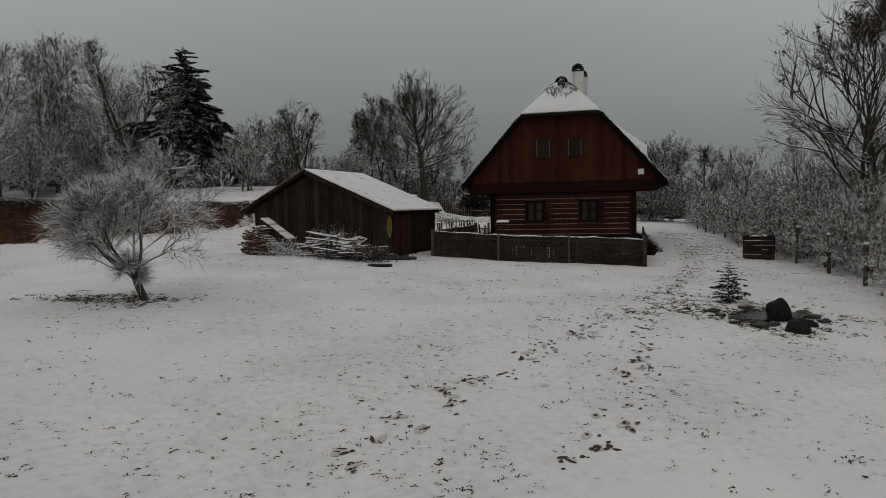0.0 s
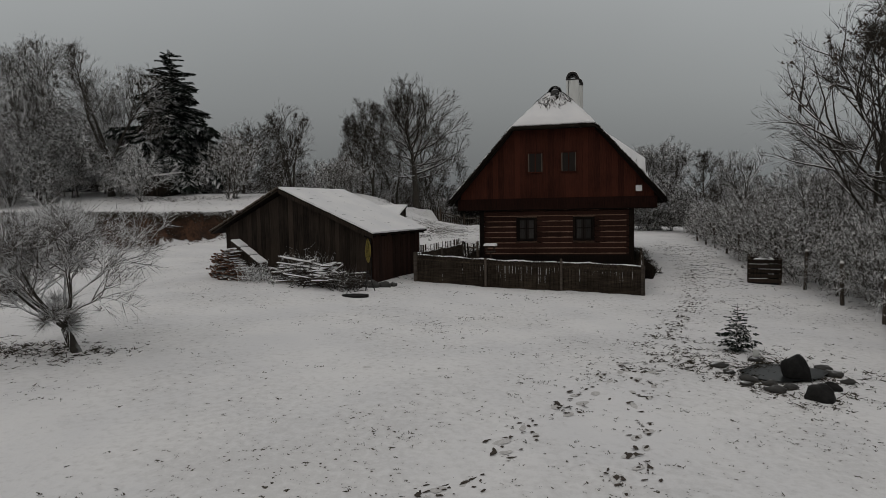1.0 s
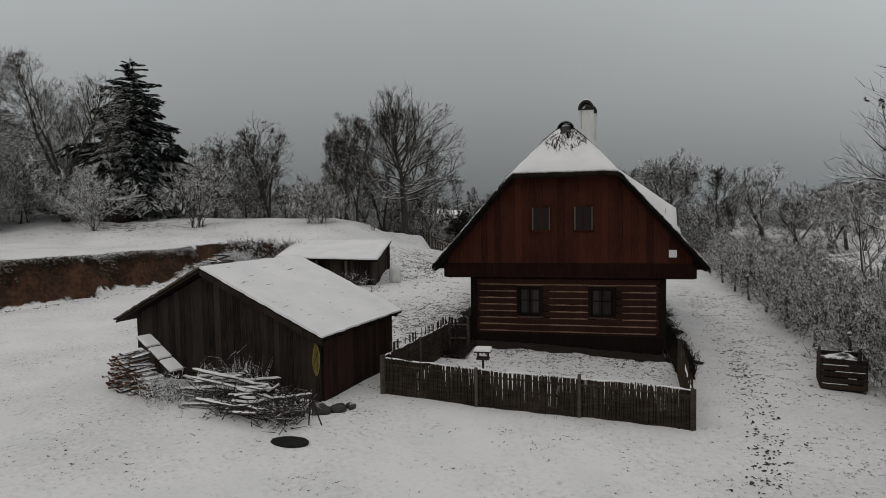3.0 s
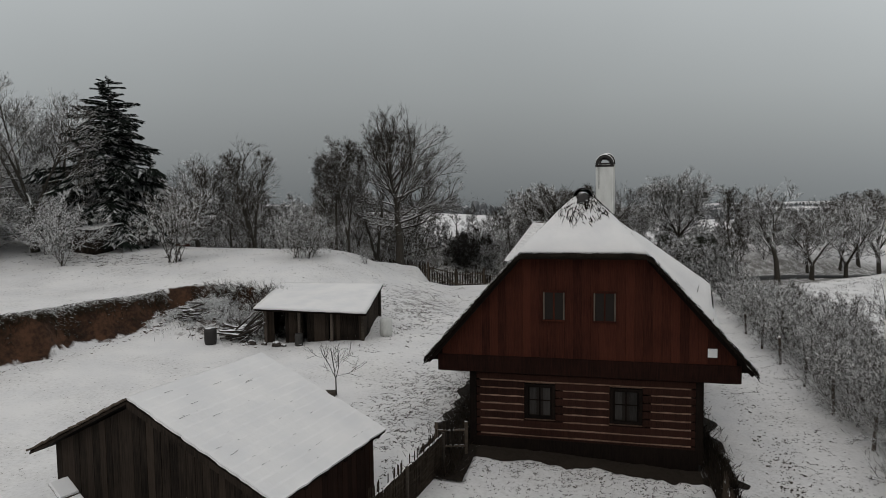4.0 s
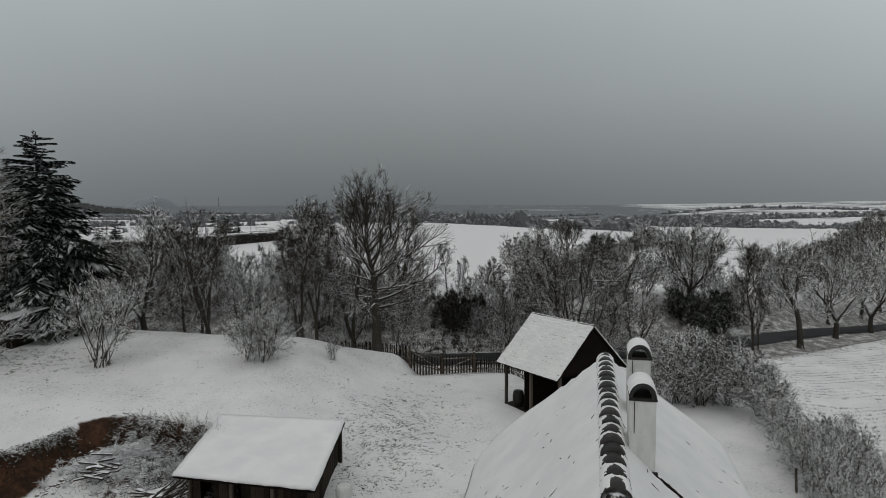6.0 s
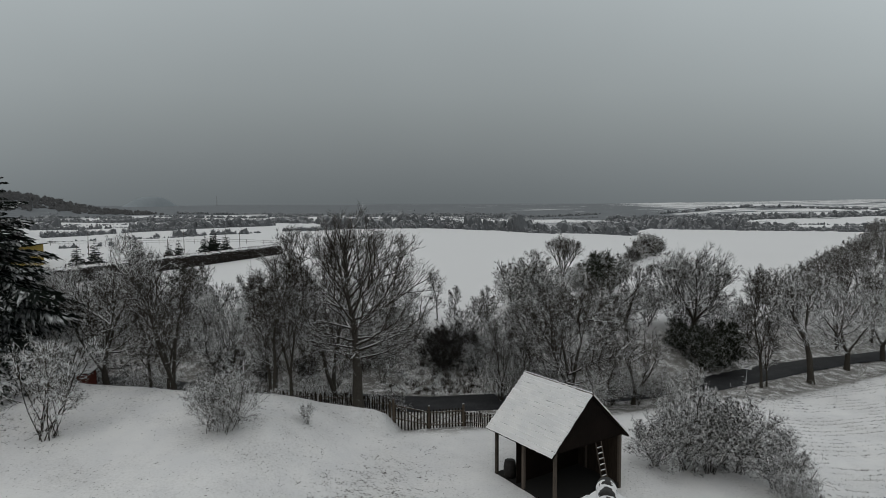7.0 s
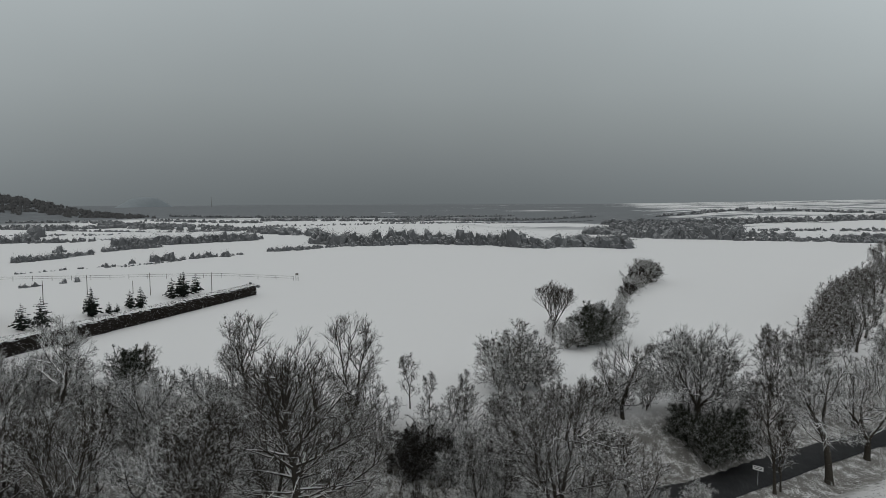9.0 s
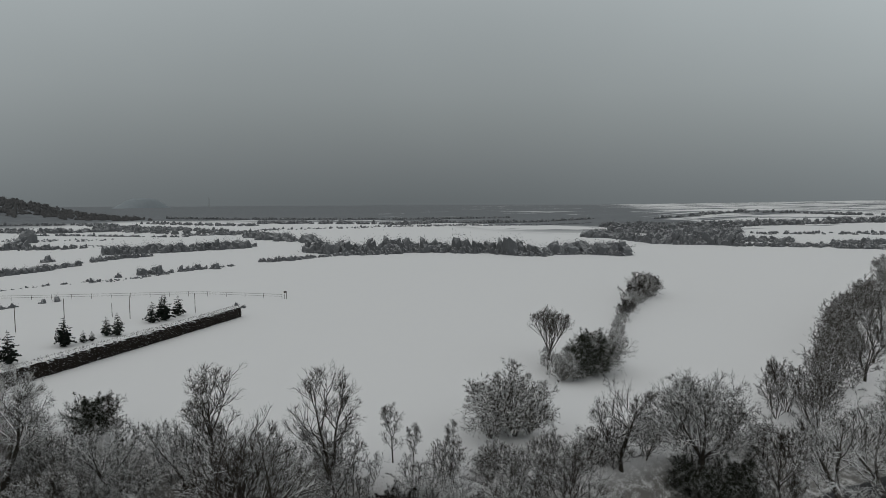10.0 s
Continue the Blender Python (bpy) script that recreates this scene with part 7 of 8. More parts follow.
for x, y, s, k in ((-14.2, 48.0, 0.85, "dark_thicket"), (-12.7, 48.2, 1.0, "dark_thicket"), (-11.2, 48.9, 0.85, "dark_thicket"), (-13.2, 47.2, 0.7, "dark_thicket"), (-12.2, 49.6, 1.0, "thicket_pale"), (-10.0, 48.2, 0.8, "laden"), (-8.4, 48.8, 0.7, "laden"), (10.6, 60.0, 1.35, "evergreen"), (12.8, 62.0, 1.5, "evergreen"), (8.6, 61.5, 1.0, "evergreen"), (-31.0, 42.0, 0.75, "dark_thicket"), (-40.5, 50.2, 1.2, "evergreen"), (-24.0, 42.6, 0.7, "dark_thicket"), (-27.5, 42.4, 0.6, "dark_thicket")):
    plant(k, x, y, s, 33 * x, "shrub", "dark dense shrub among the bare trees", "shrub", "dark shrubs by the lane")
# the row of bushes that runs out into the great field
for x, y, s, k in ((-8.4, 62.6, 1.45, "bush"), (-6.4, 64.0, 1.6, "bush"), (-5.0, 65.6, 1.1, "bush"), (-7.6, 65.6, 1.2, "thicket_far"), (-4.9, 96.5, 1.0, "vase"), (-4.6, 90.5, 0.9, "thicket_far"), (-2.6, 86.0, 0.95, "bush"), (-0.8, 88.0, 1.3, "evergreen"), (0.6, 90.5, 1.75, "evergreen"), (2.4, 92.5, 1.45, "bush"), (1.2, 95.0, 1.6, "evergreen"), (3.4, 97.5, 1.0, "thicket_far"),
                   (7.4, 138.0, 0.8, "thicket_far"), (8.6, 143.0, 1.0, "dark_thicket"), (9.6, 149.0, 0.9, "thicket_far"), (11.0, 157.0, 1.1, "bush"), (12.4, 166.0, 1.4, "dark_thicket"), (14.2, 171.0, 1.3, "thicket_far"), (14.6, 178.0, 1.6, "bush"), (17.0, 180.0, 1.5, "dark_thicket"), (16.0, 188.0, 1.4, "bush"), (18.6, 192.0, 1.2, "dark_thicket")):
    plant(k, x, y, s, 57 * x, "shrub", "frosted bush in the row across the great field", "shrub", "row of bushes in the great field", sink=0.15)
hedge([(-4.5, 68.0), (-4.0, 84.0)], 2.6, 0.7, ("shrub", "shrub_b"), 0.3, 0.55, "shrub", "low frosted bush in the row across the great field", "row of bushes in the great field", 31)
hedge([(3.5, 98.0), (5.0, 112.0), (7.4, 136.0)], 1.9, 0.7, ("shrub_b", "shrub", "thicket_pale"), 0.45, 0.85, "shrub", "low frosted bush in the row across the great field", "row of bushes in the great field", 32)



def lane_bank_turf():
    """Dead grass and snowy lumps on the bank beyond the lane."""
    rs = np.random.default_rng(71)
    dark, white = Wood(), Wood()
    for _ in range(520):
        x = rs.uniform(-17.0, -3.0)
        y = float(road_y(x)) + 2.4 + 4.4 * rs.random() ** 0.8
        w = dark if rs.random() < 0.55 else white
        q, tall = 26, rs.uniform(0.2, 0.5)
        foot = np.array([x, y, gz(x, y) - 0.02]) + np.concatenate([rs.normal(size=(q, 2)) * 0.16, np.zeros((q, 1))], 1)
        tip = foot + np.concatenate([rs.normal(size=(q, 2)) * 0.3 * tall, rs.uniform(0.3, 1.0, (q, 1)) * tall], 1)
        w.fine(rs, foot, tip, 0.022)
    tagged(new("dead_grass", dark.mesh("dead_grass", M_TURF_DARK)), "tussocks of dark dead grass on the bank beyond the lane", "grass", kind="stuff")
    tagged(new("frosted_grass", white.mesh("frosted_grass", M_HOAR)), "tussocks of frosted grass on the bank beyond the lane", "grass", kind="stuff")


M_TURF_DARK = bark_material("dark_tussocks", (0.012, 0.009, 0.007), (0.05, 0.038, 0.028), 0.6, 1.1, 0.8)
lane_bank_turf()


# ---------------------------------------------------------------- beyond the great field
def clipped_hedge():
    """The long clipped hedge with snow on top: a dense core with short clipped twigs all over."""
    w = bmesh.new()
    prof = ((-0.7, -0.3), (-0.78, 0.6), (-0.72, 1.4), (-0.4, 1.66), (0.4, 1.66), (0.72, 1.4), (0.78, 0.6), (0.7, -0.3))
    rings = []
    for i in range(127):
        x, y = -59.0 + 0.01 * i, 40.0 + 0.5 * i
        z = gz(x, y)
        rings.append([w.verts.new((x + px + 0.2 * noise.noise(Vector((i * 0.5, px * 3, pz * 2))), y, z + pz + 0.2 * noise.noise(Vector((i * 0.45, px, pz))))) for px, pz in prof])
    for a, b in zip(rings, rings[1:]):
        for i in range(7):
            w.faces.new((a[i], b[i], b[i + 1], a[i + 1]))
    w.faces.new(rings[0])
    w.faces.new(rings[-1][::-1])
    h = thing("clipped_hedge", Matrix(), "long clipped brown hedge with snow on its top", "hedge")
    part("core", w, M_HEDGE, h)
    cap = bmesh.new()
    rows = []
    for i in range(253):
        x, y = -59.0 + 0.005 * i, 40.0 + 0.25 * i
        z = gz(x, y) + 1.68
        e = 0.12 * noise.noise(Vector((y * 1.7, 1, 0)))
        rows.append([cap.verts.new((x + dx + e * (abs(dx) > 0.3), y, z + dz + 0.10 * noise.noise(Vector((y * 1.4, dx, 3))))) for dx, dz in ((-0.62, -0.05), (-0.45, 0.10), (0.0, 0.15), (0.45, 0.10), (0.66, -0.05))])
    for a, b in zip(rows, rows[1:]):
        for i in range(4):
            cap.faces.new((a[i], a[i + 1], b[i + 1], b[i]))
    part("snow_cap", cap, M_SNOW, h, "snow lying along the hedge's top", smooth=True)
    rs = np.random.default_rng(61)
    n = 9000
    y = rs.uniform(40, 103, n)
    x = -59.0 + 0.02 * (y - 40)
    z = ground(x, y)
    face = rs.random(n)
    px = np.where(face < 0.45, 0.75, rs.uniform(-0.6, 0.6, n))
    pz = np.where(face < 0.45, rs.uniform(0.0, 1.5, n), 1.62)
    st = np.stack([x + px, y, z + pz], 1)
    d = np.where((face < 0.45)[:, None], np.array([[0.22, 0, 0.06]]), np.array([[0, 0, 0.26]])) + rs.normal(size=(n, 3)) * 0.09
    t = Wood()
    t.fine(rs, st, st + d, 0.03)
    tagged(part("clipped_twig", t.mesh("clipped_twig", M_HEDGE_TWIG), None, h), kind="stuff")


M_HEDGE = bark_material("clipped_hedge", (0.010, 0.008, 0.007), (0.032, 0.026, 0.022), 0.75, 1.0, 1.0)
M_HEDGE_TWIG = bark_material("clipped_twigs", (0.012, 0.009, 0.008), (0.04, 0.032, 0.026), 0.45, 1.1, 0.7)
clipped_hedge()
for i, (x, y, s) in enumerate(((-65.0, 65.5, 1.15), (-66.4, 64.0, 0.95), (-65.9, 74.6, 1.15), (-66.8, 75.6, 0.9), (-65.4, 77.3, 0.5), (-65.2, 78.6, 0.4), (-64.7, 82.9, 0.95), (-65.8, 82.0, 0.8), (-66.1, 92.2, 1.0), (-65.6, 94.6, 1.25), (-66.8, 95.6, 1.1), (-66.2, 99.0, 1.0))):
    plant("spruce_far", x, y, s * 0.98, 50 * i, "garden_spruce", "small dark spruce behind the clipped hedge", "tree", "spruces behind the hedge")


def far_posts():
    f = thing("field_fence", Matrix(), "line of thin posts with a wire across the far plots", "fence")
    row = [(-59.8 - i * 3.4, 123.6 - i * 1.25) for i in range(22)]
    for x, y in row:
        part("post", stick_bm((x, y, gz(x, y) - 0.2), (x, y, gz(x, y) + 1.0), 0.035, sides=5), M_GREY_WOOD, f)
    for h in (0.5, 0.9):
        r = Wood()
        r.tube(np.array([(x, y, gz(x, y) + h) for x, y in row]), [0.022] * 22, 4)
        part("wire", r.mesh("wire", M_GREY_WOOD), None, f)
    for i, (x, y, h) in enumerate(((-78.1, 79, 3.6), (-80.4, 90.1, 3.2), (-70.9, 93.2, 3.8), (-65.5, 102.6, 3.4), (-74.2, 93.2, 2.2))):
        p = thing("pole", pose(x, y, gz(x, y)), "thin bare pole standing in the snowy plot", "pole", "poles in the far plot")
        part("shaft", stick_bm((0, 0, -0.3), (0, 0, h), 0.06, 0.04), M_GREY_WOOD, p)
    s = thing("hunting_stand", pose(-59.2, 123.9, gz(-59.2, 123.9)) @ Matrix.Diagonal((0.6, 1, 0.75, 1)), "small wooden frame standing at the field's corner", "stand")
    for dx in (-0.4, 0.4):
        part("post", stick_bm((dx, 0, -0.2), (dx, 0, 2.0), 0.07), M_GREY_WOOD, s)
    part("board", box_bm(-0.5, 0.5, -0.05, 0.05, 1.7, 2.1), M_GREY_WOOD, s)


far_posts()


def yellow_house(x, y):
    g = gz(x, y)
    h = thing("yellow_house", pose(x, y, g, 0, 0, 20), "small ochre house with a snowy roof behind the trees", "house")
    part("wall", prism_bm([(-3.6, -0.5), (3.6, -0.5), (3.6, 2.9), (0, 5.4), (-3.6, 2.9)], 8.0), M_OCHRE, h, m=pose(0, -4, 0))
    for sg in (-1, 1):
        cs = [(0, -4.4, 5.55), (0, 4.4, 5.55), (sg * 4.0, 4.4, 2.72), (sg * 4.0, -4.4, 2.72)]
        part("roof", slab_roof_bm(cs, 0.15), M_BEAM, h)
        part("roof_snow", roof_sheet_bm(cs, 0.01, 0.1, 0.02, 8, 8, 3.0), M_SNOW, h)
    for xx in (-1.5, 1.5):
        w = part("window", box_bm(xx - 0.45, xx + 0.45, -4.03, -3.98, 0.9, 2.1), M_GLASS, h)
        part("frame", box_bm(xx - 0.52, xx + 0.52, -4.05, -4.032, 2.1, 2.18), M_WHITE_FRAME, w)


yellow_house(-75.0, 60.4)


def far_crown(seed, n, wide, length, tall):
    """A tree or bush for the distance: a dense lumpy heart within a loose crown of twigs."""
    rng = np.random.default_rng(seed)
    w = Wood()
    d = rng.normal(size=(n, 3))
    d /= np.linalg.norm(d, axis=1)[:, None]

    def lobes(e):
        return 1 + 0.28 * np.sin(e[:, :1] * 4 + seed) + 0.2 * np.cos(e[:, 1:2] * 5 + seed * 2)

    p = d * (0.35 + 0.65 * rng.random((n, 1)) ** 0.7) * lobes(d) * np.array([2.1, 2.1, tall])
    p[:, 2] = np.abs(p[:, 2]) + 0.1
    q = p + (d * 0.35 + rng.normal(size=(n, 3)) * 0.6) * length
    w.fine(rng, p, q, wide)
    heart = bmesh.new()
    bmesh.ops.create_icosphere(heart, subdivisions=2, radius=1.0)
    e = np.array([tuple(v.co) for v in heart.verts])
    f = [tuple(v.index + w.n for v in face.verts) for face in heart.faces]
    heart.free()
    h = e * lobes(e) * (0.62 + 0.22 * rng.random((len(e), 1))) * np.array([2.1, 2.1, tall])
    h[:, 2] = np.maximum(h[:, 2], -0.2)
    return np.concatenate(w.v + [h]), w.f + f


FAR_NEAR = [far_crown(s, 230, 0.06, 0.30, 3.2) for s in (201, 202, 203)]
FAR = [far_crown(s, 90, 0.11, 0.26, 2.6 + 0.4 * (s % 3)) for s in (211, 212, 213, 214)]
# bark greyer and paler than nearby trees: distance haze mixed into both colours
M_FAR = bark_material("hazed_twigs", (0.085, 0.088, 0.094), (0.16, 0.164, 0.172), 0.3, 1.1, 0.4)
M_FAR_WOOD = bark_material("hazed_far_bark", (0.075, 0.074, 0.076), (0.125, 0.122, 0.122), 0.9, 1.5, 0.25)
belts = random.Random(301)


def far_belt(n, wide, lo, hi, *points, mat=None):
    """A belt of distant trees along a line, too many to count."""
    r = belts
    vs, fs, m = [], [], 0
    ls = [math.hypot(b[0] - a[0], b[1] - a[1]) for a, b in zip(points, points[1:])]
    for _ in range(n):
        k = r.choices(range(len(ls)), ls)[0]
        t = r.random()
        x = points[k][0] + (points[k + 1][0] - points[k][0]) * t + r.uniform(-wide, wide) * 0.35
        y = points[k][1] + (points[k + 1][1] - points[k][1]) * t + r.uniform(-wide, wide)
        v, f = r.choice(FAR_NEAR if y < 300 else FAR)
        s, a = r.uniform(lo, hi), r.uniform(0, 6.28)
        c, d = math.cos(a) * r.uniform(0.75, 1.2), math.sin(a) * r.uniform(0.75, 1.2)
        vs.append(np.stack([(v[:, 0] * c - v[:, 1] * d) * s + x, (v[:, 0] * d + v[:, 1] * c) * s + y, v[:, 2] * s * r.uniform(0.65, 1.15) + gz(x, y) - 0.3], 1))
        fs.extend([tuple(q + m for q in g) for g in f])
        m += len(v)
    tagged(new("far_trees", mesh_of("far_trees", np.concatenate(vs), fs, mat or M_FAR)), "distant bare trees in haze-paled grey between snowy fields", "trees", kind="stuff")


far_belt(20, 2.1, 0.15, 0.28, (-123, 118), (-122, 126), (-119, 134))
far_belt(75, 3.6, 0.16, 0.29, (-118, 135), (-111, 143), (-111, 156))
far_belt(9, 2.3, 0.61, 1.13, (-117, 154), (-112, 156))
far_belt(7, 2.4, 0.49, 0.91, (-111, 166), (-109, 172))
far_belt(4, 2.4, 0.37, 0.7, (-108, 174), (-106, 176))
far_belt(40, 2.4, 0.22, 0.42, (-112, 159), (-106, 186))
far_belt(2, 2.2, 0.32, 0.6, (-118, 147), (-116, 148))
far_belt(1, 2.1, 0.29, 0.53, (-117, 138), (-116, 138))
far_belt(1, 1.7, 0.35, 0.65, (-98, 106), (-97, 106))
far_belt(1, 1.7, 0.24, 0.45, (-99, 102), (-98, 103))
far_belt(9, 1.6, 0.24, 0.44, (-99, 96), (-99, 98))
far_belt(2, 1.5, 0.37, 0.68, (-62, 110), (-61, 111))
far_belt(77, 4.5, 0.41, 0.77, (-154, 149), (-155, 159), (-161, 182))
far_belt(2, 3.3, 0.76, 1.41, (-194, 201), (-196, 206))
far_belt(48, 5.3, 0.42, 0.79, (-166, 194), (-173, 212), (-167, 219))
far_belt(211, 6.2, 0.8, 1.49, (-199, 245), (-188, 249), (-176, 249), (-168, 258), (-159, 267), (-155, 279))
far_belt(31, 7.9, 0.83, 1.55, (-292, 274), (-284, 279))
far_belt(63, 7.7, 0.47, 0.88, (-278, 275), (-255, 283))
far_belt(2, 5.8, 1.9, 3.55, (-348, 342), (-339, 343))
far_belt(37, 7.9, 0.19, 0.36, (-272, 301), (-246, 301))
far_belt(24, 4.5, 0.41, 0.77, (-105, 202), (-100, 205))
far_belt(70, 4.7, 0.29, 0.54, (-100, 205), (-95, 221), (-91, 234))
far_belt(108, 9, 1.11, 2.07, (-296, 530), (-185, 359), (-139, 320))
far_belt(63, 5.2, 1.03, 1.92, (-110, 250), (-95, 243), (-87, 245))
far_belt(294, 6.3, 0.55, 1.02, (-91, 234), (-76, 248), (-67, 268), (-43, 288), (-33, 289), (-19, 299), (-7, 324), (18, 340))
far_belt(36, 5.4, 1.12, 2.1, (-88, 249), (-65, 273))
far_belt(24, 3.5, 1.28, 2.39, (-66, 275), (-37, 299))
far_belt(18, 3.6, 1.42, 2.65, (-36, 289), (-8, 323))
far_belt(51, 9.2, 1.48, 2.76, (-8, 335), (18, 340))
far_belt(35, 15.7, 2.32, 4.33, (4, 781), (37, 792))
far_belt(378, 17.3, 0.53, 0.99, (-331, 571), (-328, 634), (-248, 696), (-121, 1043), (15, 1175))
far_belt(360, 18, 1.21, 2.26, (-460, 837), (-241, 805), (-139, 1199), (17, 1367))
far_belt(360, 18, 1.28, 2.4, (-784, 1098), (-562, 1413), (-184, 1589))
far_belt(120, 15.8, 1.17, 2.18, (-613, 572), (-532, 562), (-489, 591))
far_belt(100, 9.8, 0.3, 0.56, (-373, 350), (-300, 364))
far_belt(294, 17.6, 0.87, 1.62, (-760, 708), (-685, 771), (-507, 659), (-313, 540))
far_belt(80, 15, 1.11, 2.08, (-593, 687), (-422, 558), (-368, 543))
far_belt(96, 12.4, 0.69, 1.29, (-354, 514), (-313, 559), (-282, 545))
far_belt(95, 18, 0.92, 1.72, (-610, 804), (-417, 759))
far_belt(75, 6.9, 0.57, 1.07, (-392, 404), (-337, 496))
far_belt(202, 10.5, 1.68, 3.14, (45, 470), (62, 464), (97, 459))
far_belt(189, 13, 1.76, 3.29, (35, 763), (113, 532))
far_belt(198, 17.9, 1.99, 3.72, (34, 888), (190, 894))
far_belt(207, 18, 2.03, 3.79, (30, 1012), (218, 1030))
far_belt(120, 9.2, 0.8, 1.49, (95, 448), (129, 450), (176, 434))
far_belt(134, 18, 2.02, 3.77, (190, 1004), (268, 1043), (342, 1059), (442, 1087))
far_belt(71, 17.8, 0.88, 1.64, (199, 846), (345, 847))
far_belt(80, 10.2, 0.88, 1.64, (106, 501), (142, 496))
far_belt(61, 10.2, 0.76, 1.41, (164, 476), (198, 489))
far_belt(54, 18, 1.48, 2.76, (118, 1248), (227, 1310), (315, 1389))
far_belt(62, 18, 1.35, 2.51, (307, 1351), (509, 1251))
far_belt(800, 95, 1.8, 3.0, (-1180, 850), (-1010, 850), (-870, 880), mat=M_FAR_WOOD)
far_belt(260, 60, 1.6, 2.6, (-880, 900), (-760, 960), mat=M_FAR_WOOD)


def far_hill(x, y, wide, deep, top, name, label):
    """A low flat-topped hill on the horizon."""
    bm = bmesh.new()
    prof = ((1.0, -0.35), (0.78, 0.1), (0.6, 0.45), (0.44, 0.8), (0.3, 0.96), (0.14, 1.0))
    rings = []
    for r, z in prof:
        rings.append([bm.verts.new((x + wide * r * math.cos(a) * (1 + 0.08 * math.sin(3 * a + r * 4)), y + deep * r * math.sin(a), -8 + (top + 8) * z * (1 + 0.05 * math.sin(2 * a + 1)))) for a in [2 * PI * q / 28 for q in range(28)]])
    for a, b in zip(rings, rings[1:]):
        for i in range(28):
            bm.faces.new((a[i], a[(i + 1) % 28], b[(i + 1) % 28], b[i]))
    bm.faces.new(rings[-1])
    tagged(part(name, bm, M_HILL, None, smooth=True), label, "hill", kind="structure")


# pale blue-grey base colour carries the haze over the hill
M_HILL = wood_material("hazed_hill", (0.24, 0.262, 0.278), (0.285, 0.305, 0.32), (0.01, 0.01, 0.01))
far_hill(-2560, 3330, 84, 300, 50, "far_hill", "flat-topped wooded hill on the horizon, coloured pale for haze")
for fx, fy, fh, fr in ((-2153, 3376, 60, 1.7),):
    c = thing("far_chimney", pose(fx, fy, -8), "slender works chimney on the hazy horizon", "chimney", "works chimneys")
    part("shaft", lathe_bm([(fr, 0), (fr * 0.6, fh)], 10), M_CONCRETE, c)


# ---------------------------------------------------------------- grass through the snow
def tufts(name, n, place, seed, label, lo, hi, mat, clump=0.35):
    """Blades and dead leaves in loose clumps, lying low."""
    rs = np.random.default_rng(seed)
    st, en = [], []
    made = 0
    while made < n:
        cx, cy = place(rs)
        for _ in range(int(rs.integers(1, 6))):
            x, y = cx + rs.normal() * clump * 0.5, cy + rs.normal() * clump * 0.3
            z = gz(x, y)
            made += 1
            for _ in range(int(rs.integers(2, 6))):
                h = rs.uniform(lo, hi)
                d = rs.normal(size=2) * 0.9
                p = np.array([x + rs.normal() * 0.02, y + rs.normal() * 0.02, z + 0.004])
                st.append(p)
                en.append(p + np.array([d[0] * h, d[1] * h, h * rs.uniform(0.2, 0.8)]))
    w = Wood()
    w.fine(rs, np.array(st), np.array(en), 0.009)
    tagged(new(name, w.mesh(name, mat, False)), label, "grass", kind="stuff")


def sparse(rs):
    """A spot in the yard, likelier where the cover is thin."""
    while True:
        x, y = rs.uniform(-16, 10), rs.uniform(-27.5, -4.5)
        d = noise.noise(Vector((x * 0.35, y * 0.35, 3.0))) + 0.6 * noise.noise(Vector((x * 1.3, y * 1.3, 7.0)))
        if rs.random() < 0.12 + max(0.0, d) * 1.6 and rs.random() < 0.35 + 0.065 * (x + 6):
            return x, y


tufts("grass_tufts", 3600, sparse, 401, "dry grass blades poking through the snow", 0.008, 0.030, M_GRASS)
tufts("grass_tufts", 750, lambda rs: (4.6 + rs.normal() * 0.9, -14.8 + rs.normal() * 0.9), 402, "dark grass round the pond", 0.03, 0.10, M_GRASS)
tufts("grass_tufts", 420, lambda rs: (-8.8 + rs.normal() * 0.9, -17.5 + rs.normal() * 0.4), 403, "dry grass under the plum tree", 0.02, 0.1, M_GRASS)


tufts("grass_tufts", 1300, lambda rs: (rs.uniform(-3.6, 3.0), -0.5 - abs(rs.normal()) * 1.3 - (rs.random() < 0.3) * rs.uniform(0, 3.4)), 404, "withered plants in the front garden", 0.012, 0.055, M_GRASS)
tufts("grass_tufts", 900, lambda rs: (6.6 + rs.normal() * 0.9, rs.uniform(-4, 15)), 405, "dark grass along the trodden path", 0.015, 0.06, M_GRASS)
tufts("grass_tufts", 2200, lambda rs: (-5.6 + rs.normal() * 1.0, 3.5 + rs.normal() * 4.0), 406, "dark grass on the slope west of the cottage", 0.02, 0.08, M_GRASS)
tufts("grass_tufts", 2400, lambda rs: (-10.5 + rs.normal() * 1.8, 19 + rs.normal() * 4.0), 407, "dry grass on the rough slope below the gate", 0.03, 0.12, M_GRASS)


tufts("grass_tufts", 1100, lambda rs: (rs.uniform(-40, -12), rs.uniform(14, 31)), 408, "dry grass and litter on the snowy meadow", 0.02, 0.09, M_GRASS, 0.9)
tufts("grass_tufts", 500, lambda rs: (-33.5 + rs.normal() * 2.5, 19.5 + rs.normal() * 1.2), 409, "dark litter under the shrubs", 0.05, 0.2, M_GRASS, 0.6)


